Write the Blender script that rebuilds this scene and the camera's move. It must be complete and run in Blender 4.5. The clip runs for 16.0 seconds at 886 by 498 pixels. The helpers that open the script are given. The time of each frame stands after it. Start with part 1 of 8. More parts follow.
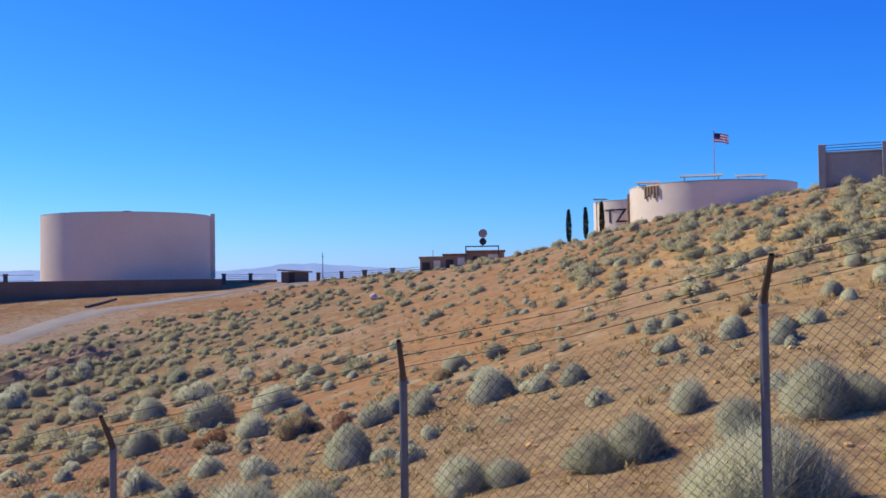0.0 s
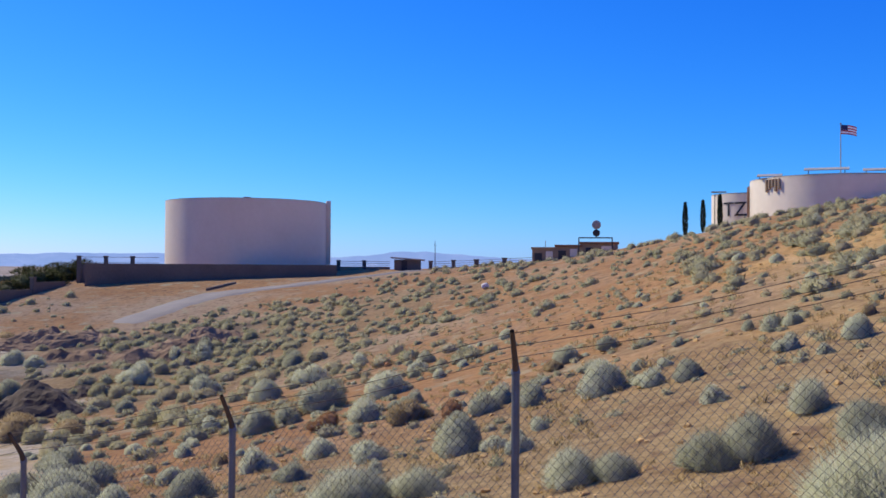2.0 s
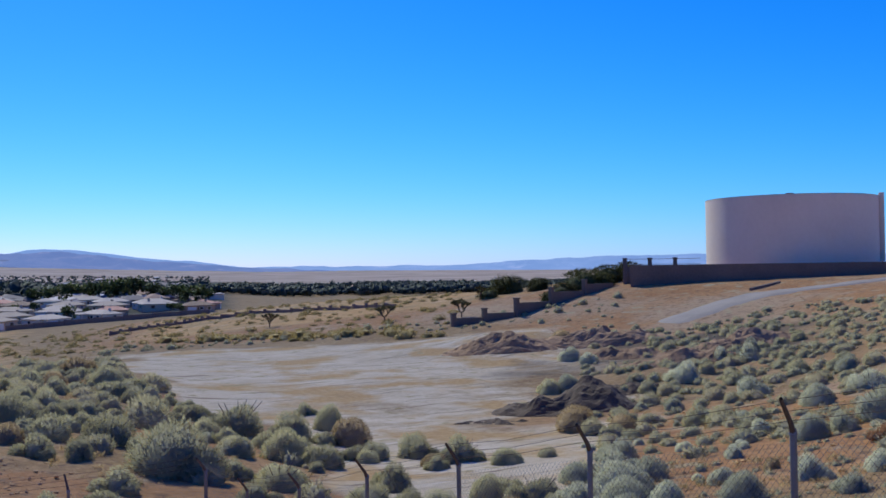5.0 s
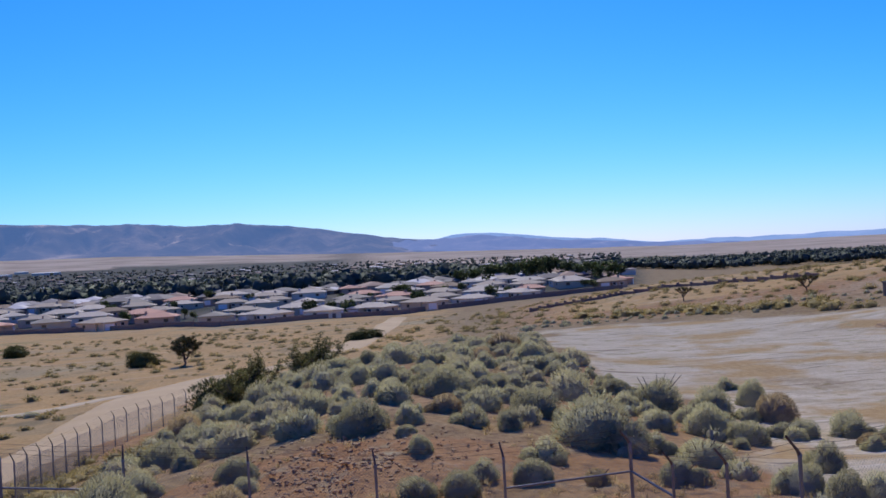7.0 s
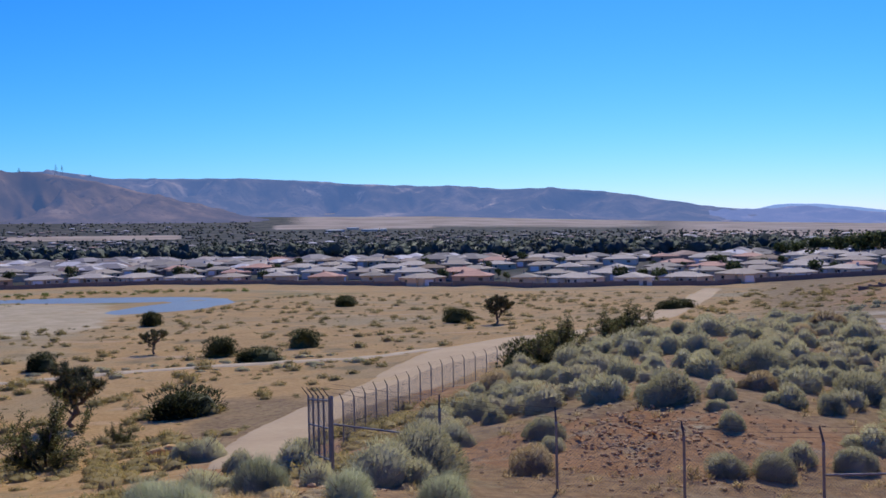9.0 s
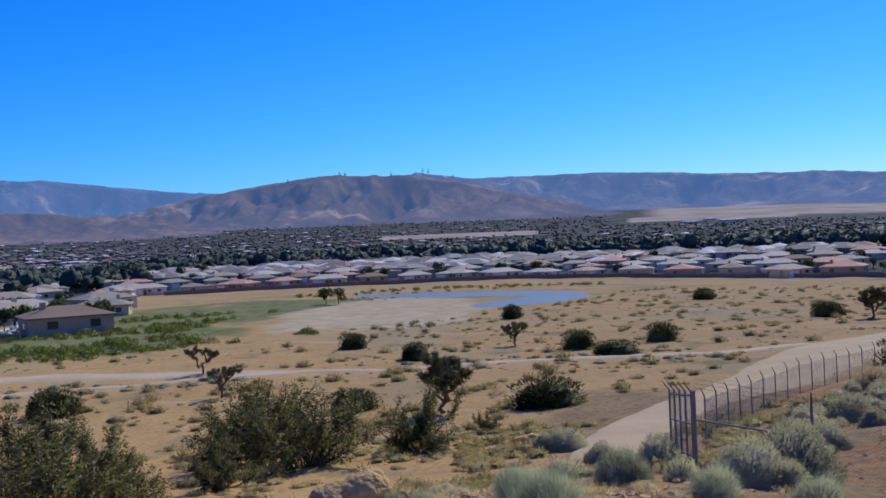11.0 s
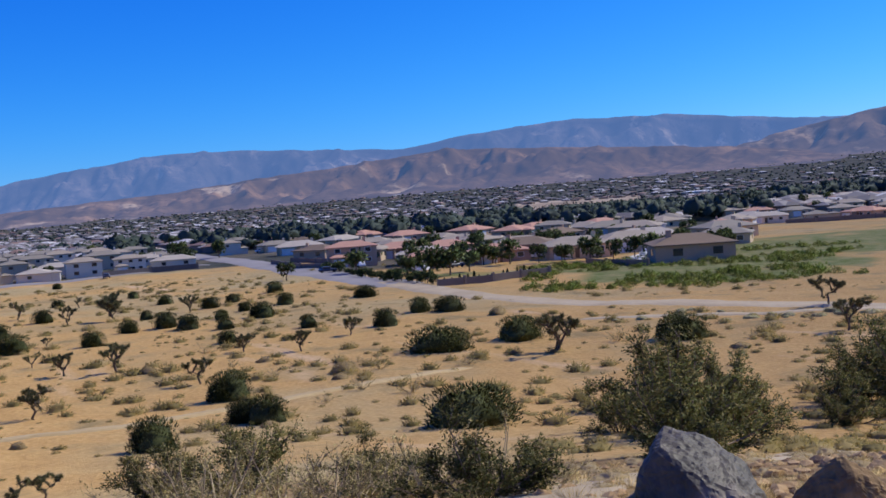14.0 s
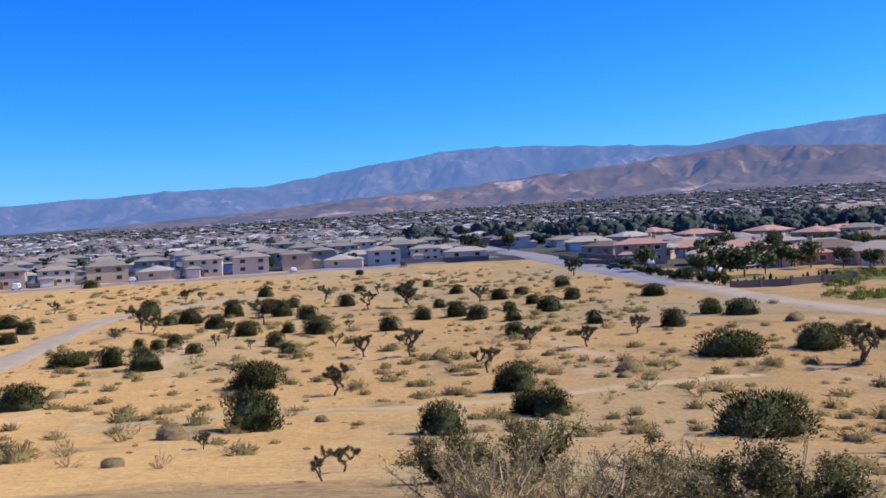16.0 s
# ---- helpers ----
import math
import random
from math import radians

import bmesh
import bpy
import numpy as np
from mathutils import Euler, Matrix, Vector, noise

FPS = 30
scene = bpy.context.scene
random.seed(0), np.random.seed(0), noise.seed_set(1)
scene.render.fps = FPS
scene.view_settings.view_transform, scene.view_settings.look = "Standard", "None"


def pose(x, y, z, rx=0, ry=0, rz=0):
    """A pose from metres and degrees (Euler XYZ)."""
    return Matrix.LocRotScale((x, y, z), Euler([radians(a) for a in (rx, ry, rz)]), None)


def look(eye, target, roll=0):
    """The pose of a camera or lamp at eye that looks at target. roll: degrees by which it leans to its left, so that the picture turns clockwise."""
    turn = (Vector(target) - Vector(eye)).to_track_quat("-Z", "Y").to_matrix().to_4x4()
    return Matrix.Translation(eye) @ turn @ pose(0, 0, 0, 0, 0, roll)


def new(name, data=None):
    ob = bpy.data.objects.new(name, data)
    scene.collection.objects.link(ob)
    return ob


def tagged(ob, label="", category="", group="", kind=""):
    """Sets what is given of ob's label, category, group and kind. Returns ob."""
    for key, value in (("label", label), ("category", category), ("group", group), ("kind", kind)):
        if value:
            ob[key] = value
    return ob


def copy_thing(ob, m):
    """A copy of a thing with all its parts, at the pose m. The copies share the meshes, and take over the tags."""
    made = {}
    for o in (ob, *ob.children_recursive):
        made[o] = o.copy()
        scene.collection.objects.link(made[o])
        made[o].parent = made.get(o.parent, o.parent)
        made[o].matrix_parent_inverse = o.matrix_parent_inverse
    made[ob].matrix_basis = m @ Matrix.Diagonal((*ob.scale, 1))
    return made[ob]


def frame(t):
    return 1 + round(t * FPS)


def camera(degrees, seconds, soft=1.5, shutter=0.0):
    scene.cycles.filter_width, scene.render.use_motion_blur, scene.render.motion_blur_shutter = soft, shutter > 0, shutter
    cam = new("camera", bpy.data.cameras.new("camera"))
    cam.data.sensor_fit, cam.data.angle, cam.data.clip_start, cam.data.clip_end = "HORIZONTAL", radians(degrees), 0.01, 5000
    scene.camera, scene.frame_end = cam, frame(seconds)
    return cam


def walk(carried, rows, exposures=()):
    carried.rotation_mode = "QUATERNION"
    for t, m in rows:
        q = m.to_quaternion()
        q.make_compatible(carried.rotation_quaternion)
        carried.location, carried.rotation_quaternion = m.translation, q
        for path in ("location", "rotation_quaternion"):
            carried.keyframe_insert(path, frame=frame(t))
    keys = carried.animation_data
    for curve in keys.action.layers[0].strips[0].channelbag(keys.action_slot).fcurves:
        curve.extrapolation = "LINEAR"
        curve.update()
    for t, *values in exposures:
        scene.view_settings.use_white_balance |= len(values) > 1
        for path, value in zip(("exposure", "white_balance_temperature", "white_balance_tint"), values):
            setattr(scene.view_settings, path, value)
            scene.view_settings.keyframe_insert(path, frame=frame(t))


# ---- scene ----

# the camera turns to the left on an outstretched arm; eye level is z = 0
cam = camera(47.37, 16.0, soft=1.6)
TURNS = [(0, -69.38, 1.58, -0.87), (0.5, -65.54, 1.43, -0.73), (1, -65.60, 2.12, -0.90), (1.5, -66.50, 1.13, -0.14), (2, -63.03, 1.03, 0.37), (2.5, -57.31, 0.79, 0.26), (3, -52.37, 0.55, -0.07), (3.2, -51.03, 0.49, -0.53), (5.3, -29.71, 1.24, -0.76), (5.5, -27.50, 1.19, -0.86), (6, -21.26, 0.02, -2.18), (6.5, -14.90, 0.09, -3.81), (7, -10.09, 0.55, -3.29), (7.5, -6.08, 0.26, -3.03), (8, 0.85, -0.35, -2.53), (8.2, 2.60, -0.47, -2.44), (10.3, 16.85, -0.44, -1.01), (10.5, 19.23, -0.02, -1.70), (11, 27.44, -0.49, -2.53), (11.5, 32.37, -1.48, -2.88), (12, 34.72, -1.12, -2.62), (12.5, 40.96, -0.74, -2.51), (13, 46.26, -3.07, -2.12), (13.5, 54.01, -1.82, -3.44), (14, 61.77, -2.57, -3.98), (14.5, 63.58, -2.90, -3.20), (15, 65.56, -2.90, -3.00), (15.5, 70.97, -2.48, -2.86), (16, 78.00, -1.87, -2.71)]
ARM = 0.22
EXPOSURES = [(0, 0.32, 6850, 11), (1, 0.24, 6500, 10), (2, 0.25, 6500, 10), (3.0, 0.25, 7000, 13), (3.2, 0.24, 7000, 13), (5.3, 0.02, 5850, 3), (6, 0.06, 6000, 5), (8, 0.12, 6350, 9), (10.5, 0.08, 6300, 8), (11, 0.04, 6000, 5), (12, 0.0, 6100, 7), (12.5, 0.06, 6450, 9), (13, -0.06, 6400, 7), (13.5, -0.16, 5950, 4), (14, 0.13, 6350, 7), (14.5, 0.32, 6400, 7), (15.5, 0.38, 6100, 3), (16, 0.40, 6350, 8)]


def held(yaw, pitch, roll):
    a, p = radians(yaw), radians(pitch)
    eye = Vector((-ARM * math.sin(a), ARM * (math.cos(a) - 1), 0))
    return look(eye, eye + Vector((-math.sin(a) * math.cos(p), math.cos(a) * math.cos(p), math.sin(p))), roll)


walk(cam, [(t, held(a, p, r)) for t, a, p, r in TURNS], EXPOSURES)

# ---- world and sun ----
SUN_AZ, SUN_EL = -6.0, 44.0      # degrees to the left of +y, and above the horizon
world = bpy.data.worlds.new("sky")
scene.world = world
world.use_nodes = True
wn, wl = world.node_tree.nodes, world.node_tree.links
sky = wn.new("ShaderNodeTexSky")
sky.sky_type, sky.sun_disc = "NISHITA", False
sky.sun_elevation, sky.sun_rotation = radians(SUN_EL), radians(-SUN_AZ)
sky.altitude, sky.air_density, sky.dust_density, sky.ozone_density = 800, 1.0, 0.4, 4.0
split, join = wn.new("ShaderNodeSeparateColor"), wn.new("ShaderNodeCombineColor")      # a very clear, deep blue desert sky
wl.new(sky.outputs["Color"], split.inputs["Color"])
for channel, power, gain in (("Red", 2.2, 0.042), ("Green", 1.3, 0.375), ("Blue", 0.6, 2.65)):
    depth, level = wn.new("ShaderNodeMath"), wn.new("ShaderNodeMath")
    depth.operation, level.operation = "POWER", "MULTIPLY"
    depth.inputs[1].default_value, level.inputs[1].default_value = power, gain
    wl.new(split.outputs[channel], depth.inputs[0])
    wl.new(depth.outputs[0], level.inputs[0])
    wl.new(level.outputs[0], join.inputs[channel])
wl.new(join.outputs["Color"], wn["Background"].inputs["Color"])
wn["Background"].inputs["Strength"].default_value = 0.11
sun = new("sun", bpy.data.lights.new("sun", "SUN"))
sun.data.energy, sun.data.angle, sun.data.color = 4.2, radians(0.53), (1.0, 0.925, 0.80)
sun.matrix_world = look((0, 0, 0), (math.sin(radians(SUN_AZ)) * math.cos(radians(SUN_EL)), -math.cos(radians(SUN_AZ)) * math.cos(radians(SUN_EL)), -math.sin(radians(SUN_EL))))

# ---- terrain ----
rng = np.random.default_rng(7)
LATTICE = rng.random((256, 256))


def vnoise(x, y):
    """Smooth value noise, 0 to 1, of one unit's grain."""
    xi, yi = np.floor(x).astype(int), np.floor(y).astype(int)
    fx, fy = x - xi, y - yi
    fx, fy = fx * fx * (3 - 2 * fx), fy * fy * (3 - 2 * fy)
    a, b = LATTICE[xi & 255, yi & 255], LATTICE[(xi + 1) & 255, yi & 255]
    c, d = LATTICE[xi & 255, (yi + 1) & 255], LATTICE[(xi + 1) & 255, (yi + 1) & 255]
    return (a * (1 - fx) + b * fx) * (1 - fy) + (c * (1 - fx) + d * fx) * fy


def fnoise(x, y, size, octaves=4):
    total, amp, norm = 0.0, 1.0, 0.0
    for i in range(octaves):
        total = total + amp * vnoise(x / size + 17.3 * i, y / size + 5.1 * i)
        norm, amp, size = norm + amp, amp * 0.5, size * 0.5
    return total / norm - 0.5


PROFILES = {}


def profile(azimuth, *steps):
    """The lie of the land outwards from the camera in one direction: (distance, height) pairs."""
    PROFILES[azimuth] = steps


profile(-180, (0, -1.65), (10, -1.7), (40, -1), (90, 3), (200, 5), (400, 2), (900, -14))
profile(-110, (0, -1.65), (8, -1.9), (14, -1.7), (30, 0.8), (60, 5.2), (75, 7.0), (130, 8.5), (300, 4), (900, -14))
profile(-93, (0, -1.65), (8.5, -2.5), (14, -2.5), (30, -0.7), (60, 4.0), (76, 6.8), (130, 7.8), (300, 4), (900, -14))
profile(-87, (0, -1.65), (8.5, -2.6), (14, -2.6), (30, -1.3), (60, 2.8), (82, 6.2), (130, 6.6), (300, 4), (900, -14))
profile(-80, (0, -1.65), (8.4, -2.7), (14, -2.9), (30, -2.3), (60, 1.1), (92, 4.8), (130, 5.0), (300, 3), (900, -14))
profile(-73, (0, -1.65), (8.4, -2.8), (14, -3.4), (30, -3.6), (60, -1.6), (100, 1.8), (150, 2.0), (300, 1), (900, -14))
profile(-66, (0, -1.65), (8.4, -2.85), (14, -3.7), (30, -4.7), (60, -4.0), (115, 0.0), (160, 0.3), (300, -2), (900, -15))
profile(-59, (0, -1.65), (9.3, -3.1), (14, -4.0), (30, -5.6), (60, -6.0), (100, -4.0), (142, -0.9), (180, -0.5), (300, -4), (900, -16))
profile(-50, (0, -1.65), (10.1, -3.5), (16, -4.7), (30, -6.4), (60, -8.1), (100, -7.6), (125, -5.8), (147, -2.1), (156, -0.8), (190, -0.8), (260, -5), (400, -12), (900, -16))
profile(-43, (0, -1.65), (12.3, -4.2), (20, -5.6), (35, -7.4), (55, -8.8), (90, -9.0), (118, -7.8), (150, -2.2), (156, -1.2), (190, -1.2), (260, -5), (400, -12), (900, -16))
profile(-36, (0, -1.65), (14, -4.7), (25, -6.5), (40, -8.3), (55, -9.0), (118, -9.0), (140, -6.6), (165, -4.4), (190, -3.8), (230, -5.5), (400, -13), (900, -16))
profile(-28, (0, -1.65), (17.5, -5.5), (30, -7.0), (42, -8.5), (55, -9.0), (122, -9.0), (150, -8.2), (215, -5.6), (260, -7), (400, -14), (900, -16))
profile(-20, (0, -1.65), (14, -5.0), (24, -6.8), (32, -6.8), (45, -7.2), (58, -8.6), (75, -9.0), (126, -9.1), (160, -10.0), (230, -8.9), (280, -11), (400, -16), (900, -17))
profile(-12, (0, -1.65), (14, -5.0), (24, -6.8), (32, -6.2), (45, -5.9), (65, -6.6), (90, -7.7), (125, -9.4), (170, -12.2), (250, -15), (330, -17.2), (900, -17.5))
profile(-4, (0, -1.65), (14, -4.9), (24.3, -6.7), (31, -6.0), (40, -5.6), (58, -6.0), (74, -7.0), (95, -9.8), (130, -12.8), (200, -14.6), (330, -17.2), (900, -17.5))
profile(4, (0, -1.65), (14, -4.6), (25.2, -6.5), (33, -6.6), (42, -7.2), (56, -9.0), (75, -11.2), (100, -12.6), (130, -13.5), (200, -15), (350, -17.0), (900, -17.5))
profile(14, (0, -1.65), (13, -3.5), (27, -6.2), (40, -8.6), (50, -10.2), (62, -11.4), (80, -12.5), (100, -13.3), (130, -14), (200, -15), (360, -16.8), (900, -17.5))
profile(30, (0, -1.65), (9, -2.6), (13.5, -3.3), (20, -5.2), (35, -8.9), (50, -11.2), (65, -12.4), (80, -13.0), (120, -14.1), (200, -15), (300, -15.6), (900, -17))
profile(47, (0, -1.65), (9, -2.7), (15, -4.1), (22, -5.8), (40, -9.9), (55, -12), (70, -13.0), (90, -13.6), (150, -14.6), (300, -15.3), (900, -17))
profile(62, (0, -1.65), (9, -2.8), (15, -4.3), (25, -6.8), (40, -9.8), (55, -12), (70, -13.1), (90, -13.7), (150, -14.5), (300, -15.2), (900, -17))
profile(85, (0, -1.65), (9, -2.7), (15, -4.1), (25, -6.5), (40, -9.6), (60, -12.2), (80, -13.3), (100, -13.8), (150, -14.4), (300, -15), (900, -17))
profile(110, (0, -1.65), (9, -2.4), (15, -3.6), (40, -8.6), (70, -12.2), (100, -13.4), (150, -14.2), (300, -15), (900, -17))
profile(180, (0, -1.65), (10, -1.7), (40, -1), (90, 3), (200, 5), (400, 2), (900, -14))

AZ_AXIS = np.arange(-180, 181, 1.0)
R_AXIS = np.exp(np.linspace(math.log(1.0), math.log(900), 300))


def relief_table():
    keys = sorted(PROFILES)
    cols = np.array([np.interp(R_AXIS, *np.array(PROFILES[k]).T) for k in keys])
    table = np.array([np.interp(AZ_AXIS, keys, cols[:, j]) for j in range(len(R_AXIS))]).T
    for axis, width in ((1, 5), (0, 3)):                      # round off the kinks
        w = np.exp(-0.5 * (np.arange(-2 * width, 2 * width + 1) / width) ** 2)
        w /= w.sum()
        padded = np.pad(table, [(2 * width, 2 * width) if a == axis else (0, 0) for a in (0, 1)], "edge")
        table = np.apply_along_axis(lambda v: np.convolve(v, w, "valid"), axis, padded)
    return table


RELIEF = relief_table()
FAR_AZ = [-180, -70, -40, -22, -8, 8, 30, 45, 62, 76, 90, 101, 130, 180]
FAR_EL = [0.0, -0.3, -0.2, -0.05, 0.4, 1.0, 1.3, 1.3, 1.2, 0.75, 0.3, 0.0, 0.0, 0.0]   # how high the valley's far edge stands, degrees


def ground_z(x, y, rough=True):
    """Height of the ground at x, y (arrays)."""
    x, y = np.asarray(x, float), np.asarray(y, float)
    r, az = np.hypot(x, y).clip(1.0, 6000), np.degrees(np.arctan2(-x, y))
    ai = (az + 180).clip(0, 359.999)
    ri = (np.log(r.clip(1, 899.9)) / math.log(900) * (len(R_AXIS) - 1)).clip(0, len(R_AXIS) - 1.001)
    a0, r0 = ai.astype(int), ri.astype(int)
    fa, fr = ai - a0, ri - r0
    z = (RELIEF[a0, r0] * (1 - fa) + RELIEF[a0 + 1, r0] * fa) * (1 - fr) + (RELIEF[a0, r0 + 1] * (1 - fa) + RELIEF[a0 + 1, r0 + 1] * fa) * fr
    wall = np.interp(az, [-21, -18, -7.3, 2, 12, 21, 32, 44], [385, 372, 322, 314, 352, 392, 388, 375])          # the town rises gently behind its wall
    z = z + 4.5 * ((r - wall) / 110).clip(0, 1) * (1 - ((r - 600) / 1600).clip(0, 1)) * ((az + 25) / 5).clip(0, 1) * ((48 - az) / 5).clip(0, 1)
    z = z + 2.5 * ((r - 285) / 260).clip(0, 1) * (1 - ((r - 700) / 1500).clip(0, 1)) * ((az - 44) / 6).clip(0, 1) * ((112 - az) / 6).clip(0, 1)
    far = ((r - 1300) / 2200).clip(0, 1.4)
    z = z + far ** 1.3 * (3500 * np.tan(np.radians(np.interp(az, FAR_AZ, FAR_EL))) + 17)
    if rough:
        grow = (r / 120).clip(0.25, 1.0)
        z = z + fnoise(x, y, 14, 3) * 0.9 * grow * (r < 1500) + fnoise(x + 50, y, 1.6, 3) * 0.16 * (r < 200)
        flat = 1 - (np.hypot((x + 122) / 95, (y - 215) / 100) * 2.2 - 1.2).clip(0, 1)          # the pond's flats
        flat = flat * flat * (3 - 2 * flat)
        basin = np.maximum(1 - np.hypot((x + 128) / 45, (y - 252) / 15), 1 - np.hypot((x + 93 - (y - 222) * 0.1) / 13, (y - 224) / 29)).clip(-0.6, 0.6)
        z = z * (1 - flat) + flat * (-15.05 - basin * 0.7 + 0.22 * fnoise(x, y, 9, 3))
        berm = np.exp(-((r - 31) / 6) ** 2) * np.exp(-((az + 4) / 8) ** 2)          # rubbly heap behind the fence
        z = z + berm * fnoise(x, y + 9, 0.7, 3) * 0.7
        # spoil heaps at the edge of the graded lot
        spoil = 0.7 * np.exp(-((r - 112) / 8) ** 2) * np.exp(-((az + 36.5) / 4.0) ** 2) * 2.6
        spoil = spoil + np.exp(-((r - 77) / 5) ** 2) * np.exp(-((az + 45) / 3.5) ** 2) * 1.0
        z = z + spoil * (0.8 + 0.8 * fnoise(x, y, 4, 3))
    return z
# ---- end terrain ----


# ---- materials ----
def material(name, dark, light, grain=1.0, patch=8.0, rough=0.9, bump=0.3, metal=0.0, spread=0.0, third=None, coords="Object", specular=0.3):
    """A surface with grain and larger patches between two colours (and stains of a third); spread varies it from thing to thing."""
    m = bpy.data.materials.new(name)
    m.use_nodes = True
    n, l = m.node_tree.nodes, m.node_tree.links
    b = n["Principled BSDF"]
    b.inputs["Roughness"].default_value, b.inputs["Metallic"].default_value = rough, metal
    b.inputs["Specular IOR Level"].default_value = specular
    co = n.new("ShaderNodeTexCoord")
    fine, wide = n.new("ShaderNodeTexNoise"), n.new("ShaderNodeTexNoise")
    fine.inputs["Scale"].default_value, fine.inputs["Detail"].default_value = 1 / grain, 5
    wide.inputs["Scale"].default_value, wide.inputs["Detail"].default_value = 1 / patch, 4
    for t in (fine, wide):
        l.new(co.outputs[coords], t.inputs["Vector"])
    add = n.new("ShaderNodeMath")
    add.operation = "MULTIPLY_ADD"
    l.new(fine.outputs["Fac"], add.inputs[0])
    add.inputs[1].default_value = 0.6
    l.new(wide.outputs["Fac"], add.inputs[2])
    ramp = n.new("ShaderNodeMapRange")
    ramp.inputs["From Min"].default_value, ramp.inputs["From Max"].default_value = 0.45, 1.15
    l.new(add.outputs[0], ramp.inputs["Value"])
    mix = n.new("ShaderNodeMix")
    mix.data_type = "RGBA"
    l.new(ramp.outputs[0], mix.inputs["Factor"])
    mix.inputs["A"].default_value, mix.inputs["B"].default_value = (*dark, 1), (*light, 1)
    out = mix.outputs["Result"]
    if third:
        st, mr, mx = n.new("ShaderNodeTexNoise"), n.new("ShaderNodeMapRange"), n.new("ShaderNodeMix")
        st.inputs["Scale"].default_value, st.inputs["Detail"].default_value = 0.45 / patch, 6
        l.new(co.outputs[coords], st.inputs["Vector"])
        mr.inputs["From Min"].default_value, mr.inputs["From Max"].default_value = 0.56, 0.72
        l.new(st.outputs["Fac"], mr.inputs["Value"])
        mx.data_type = "RGBA"
        l.new(mr.outputs[0], mx.inputs["Factor"])
        l.new(out, mx.inputs["A"])
        mx.inputs["B"].default_value = (*third, 1)
        out = mx.outputs["Result"]
    if spread:
        info, hsv, mv = n.new("ShaderNodeObjectInfo"), n.new("ShaderNodeHueSaturation"), n.new("ShaderNodeMapRange")
        mv.inputs["To Min"].default_value, mv.inputs["To Max"].default_value = 1 - spread, 1 + spread
        l.new(info.outputs["Random"], mv.inputs["Value"])
        l.new(mv.outputs[0], hsv.inputs["Value"])
        l.new(out, hsv.inputs["Color"])
        out = hsv.outputs["Color"]
    l.new(out, b.inputs["Base Color"])
    if bump:
        bp = n.new("ShaderNodeBump")
        bp.inputs["Strength"].default_value, bp.inputs["Distance"].default_value = bump, grain * 0.4
        l.new(fine.outputs["Fac"], bp.inputs["Height"])
        l.new(bp.outputs["Normal"], b.inputs["Normal"])
    return m


def leafy(name, dark, light, tip, spread=0.25, rough=0.75, thin=0.2):
    """Foliage: each sprig its own shade, each plant its own tone; light passes through a little."""
    m = bpy.data.materials.new(name)
    m.use_nodes = True
    n, l = m.node_tree.nodes, m.node_tree.links
    b = n["Principled BSDF"]
    b.inputs["Roughness"].default_value = rough
    b.inputs["Specular IOR Level"].default_value = 0.2
    geo, info, at = n.new("ShaderNodeNewGeometry"), n.new("ShaderNodeObjectInfo"), n.new("ShaderNodeAttribute")
    at.attribute_name = "tint"
    mix, mix2, hsv = n.new("ShaderNodeMix"), n.new("ShaderNodeMix"), n.new("ShaderNodeHueSaturation")
    mix.data_type = mix2.data_type = "RGBA"
    l.new(geo.outputs["Random Per Island"], mix.inputs["Factor"])
    mix.inputs["A"].default_value, mix.inputs["B"].default_value = (*dark, 1), (*light, 1)
    l.new(at.outputs["Fac"], mix2.inputs["Factor"])
    l.new(mix.outputs["Result"], mix2.inputs["A"])
    mix2.inputs["B"].default_value = (*tip, 1)
    mv = n.new("ShaderNodeMapRange")
    mv.inputs["To Min"].default_value, mv.inputs["To Max"].default_value = 1 - spread, 1 + spread
    l.new(info.outputs["Random"], mv.inputs["Value"])
    l.new(mv.outputs[0], hsv.inputs["Value"])
    # brackets that hold the ladder housing
    l.new(mix2.outputs["Result"], hsv.inputs["Color"])
    l.new(hsv.outputs["Color"], b.inputs["Base Color"])
    tr, ms = n.new("ShaderNodeBsdfTranslucent"), n.new("ShaderNodeMixShader")
    l.new(hsv.outputs["Color"], tr.inputs["Color"])
    ms.inputs["Fac"].default_value = thin
    l.new(b.outputs[0], ms.inputs[1])
    l.new(tr.outputs[0], ms.inputs[2])
    l.new(ms.outputs[0], n["Material Output"].inputs["Surface"])
    return m


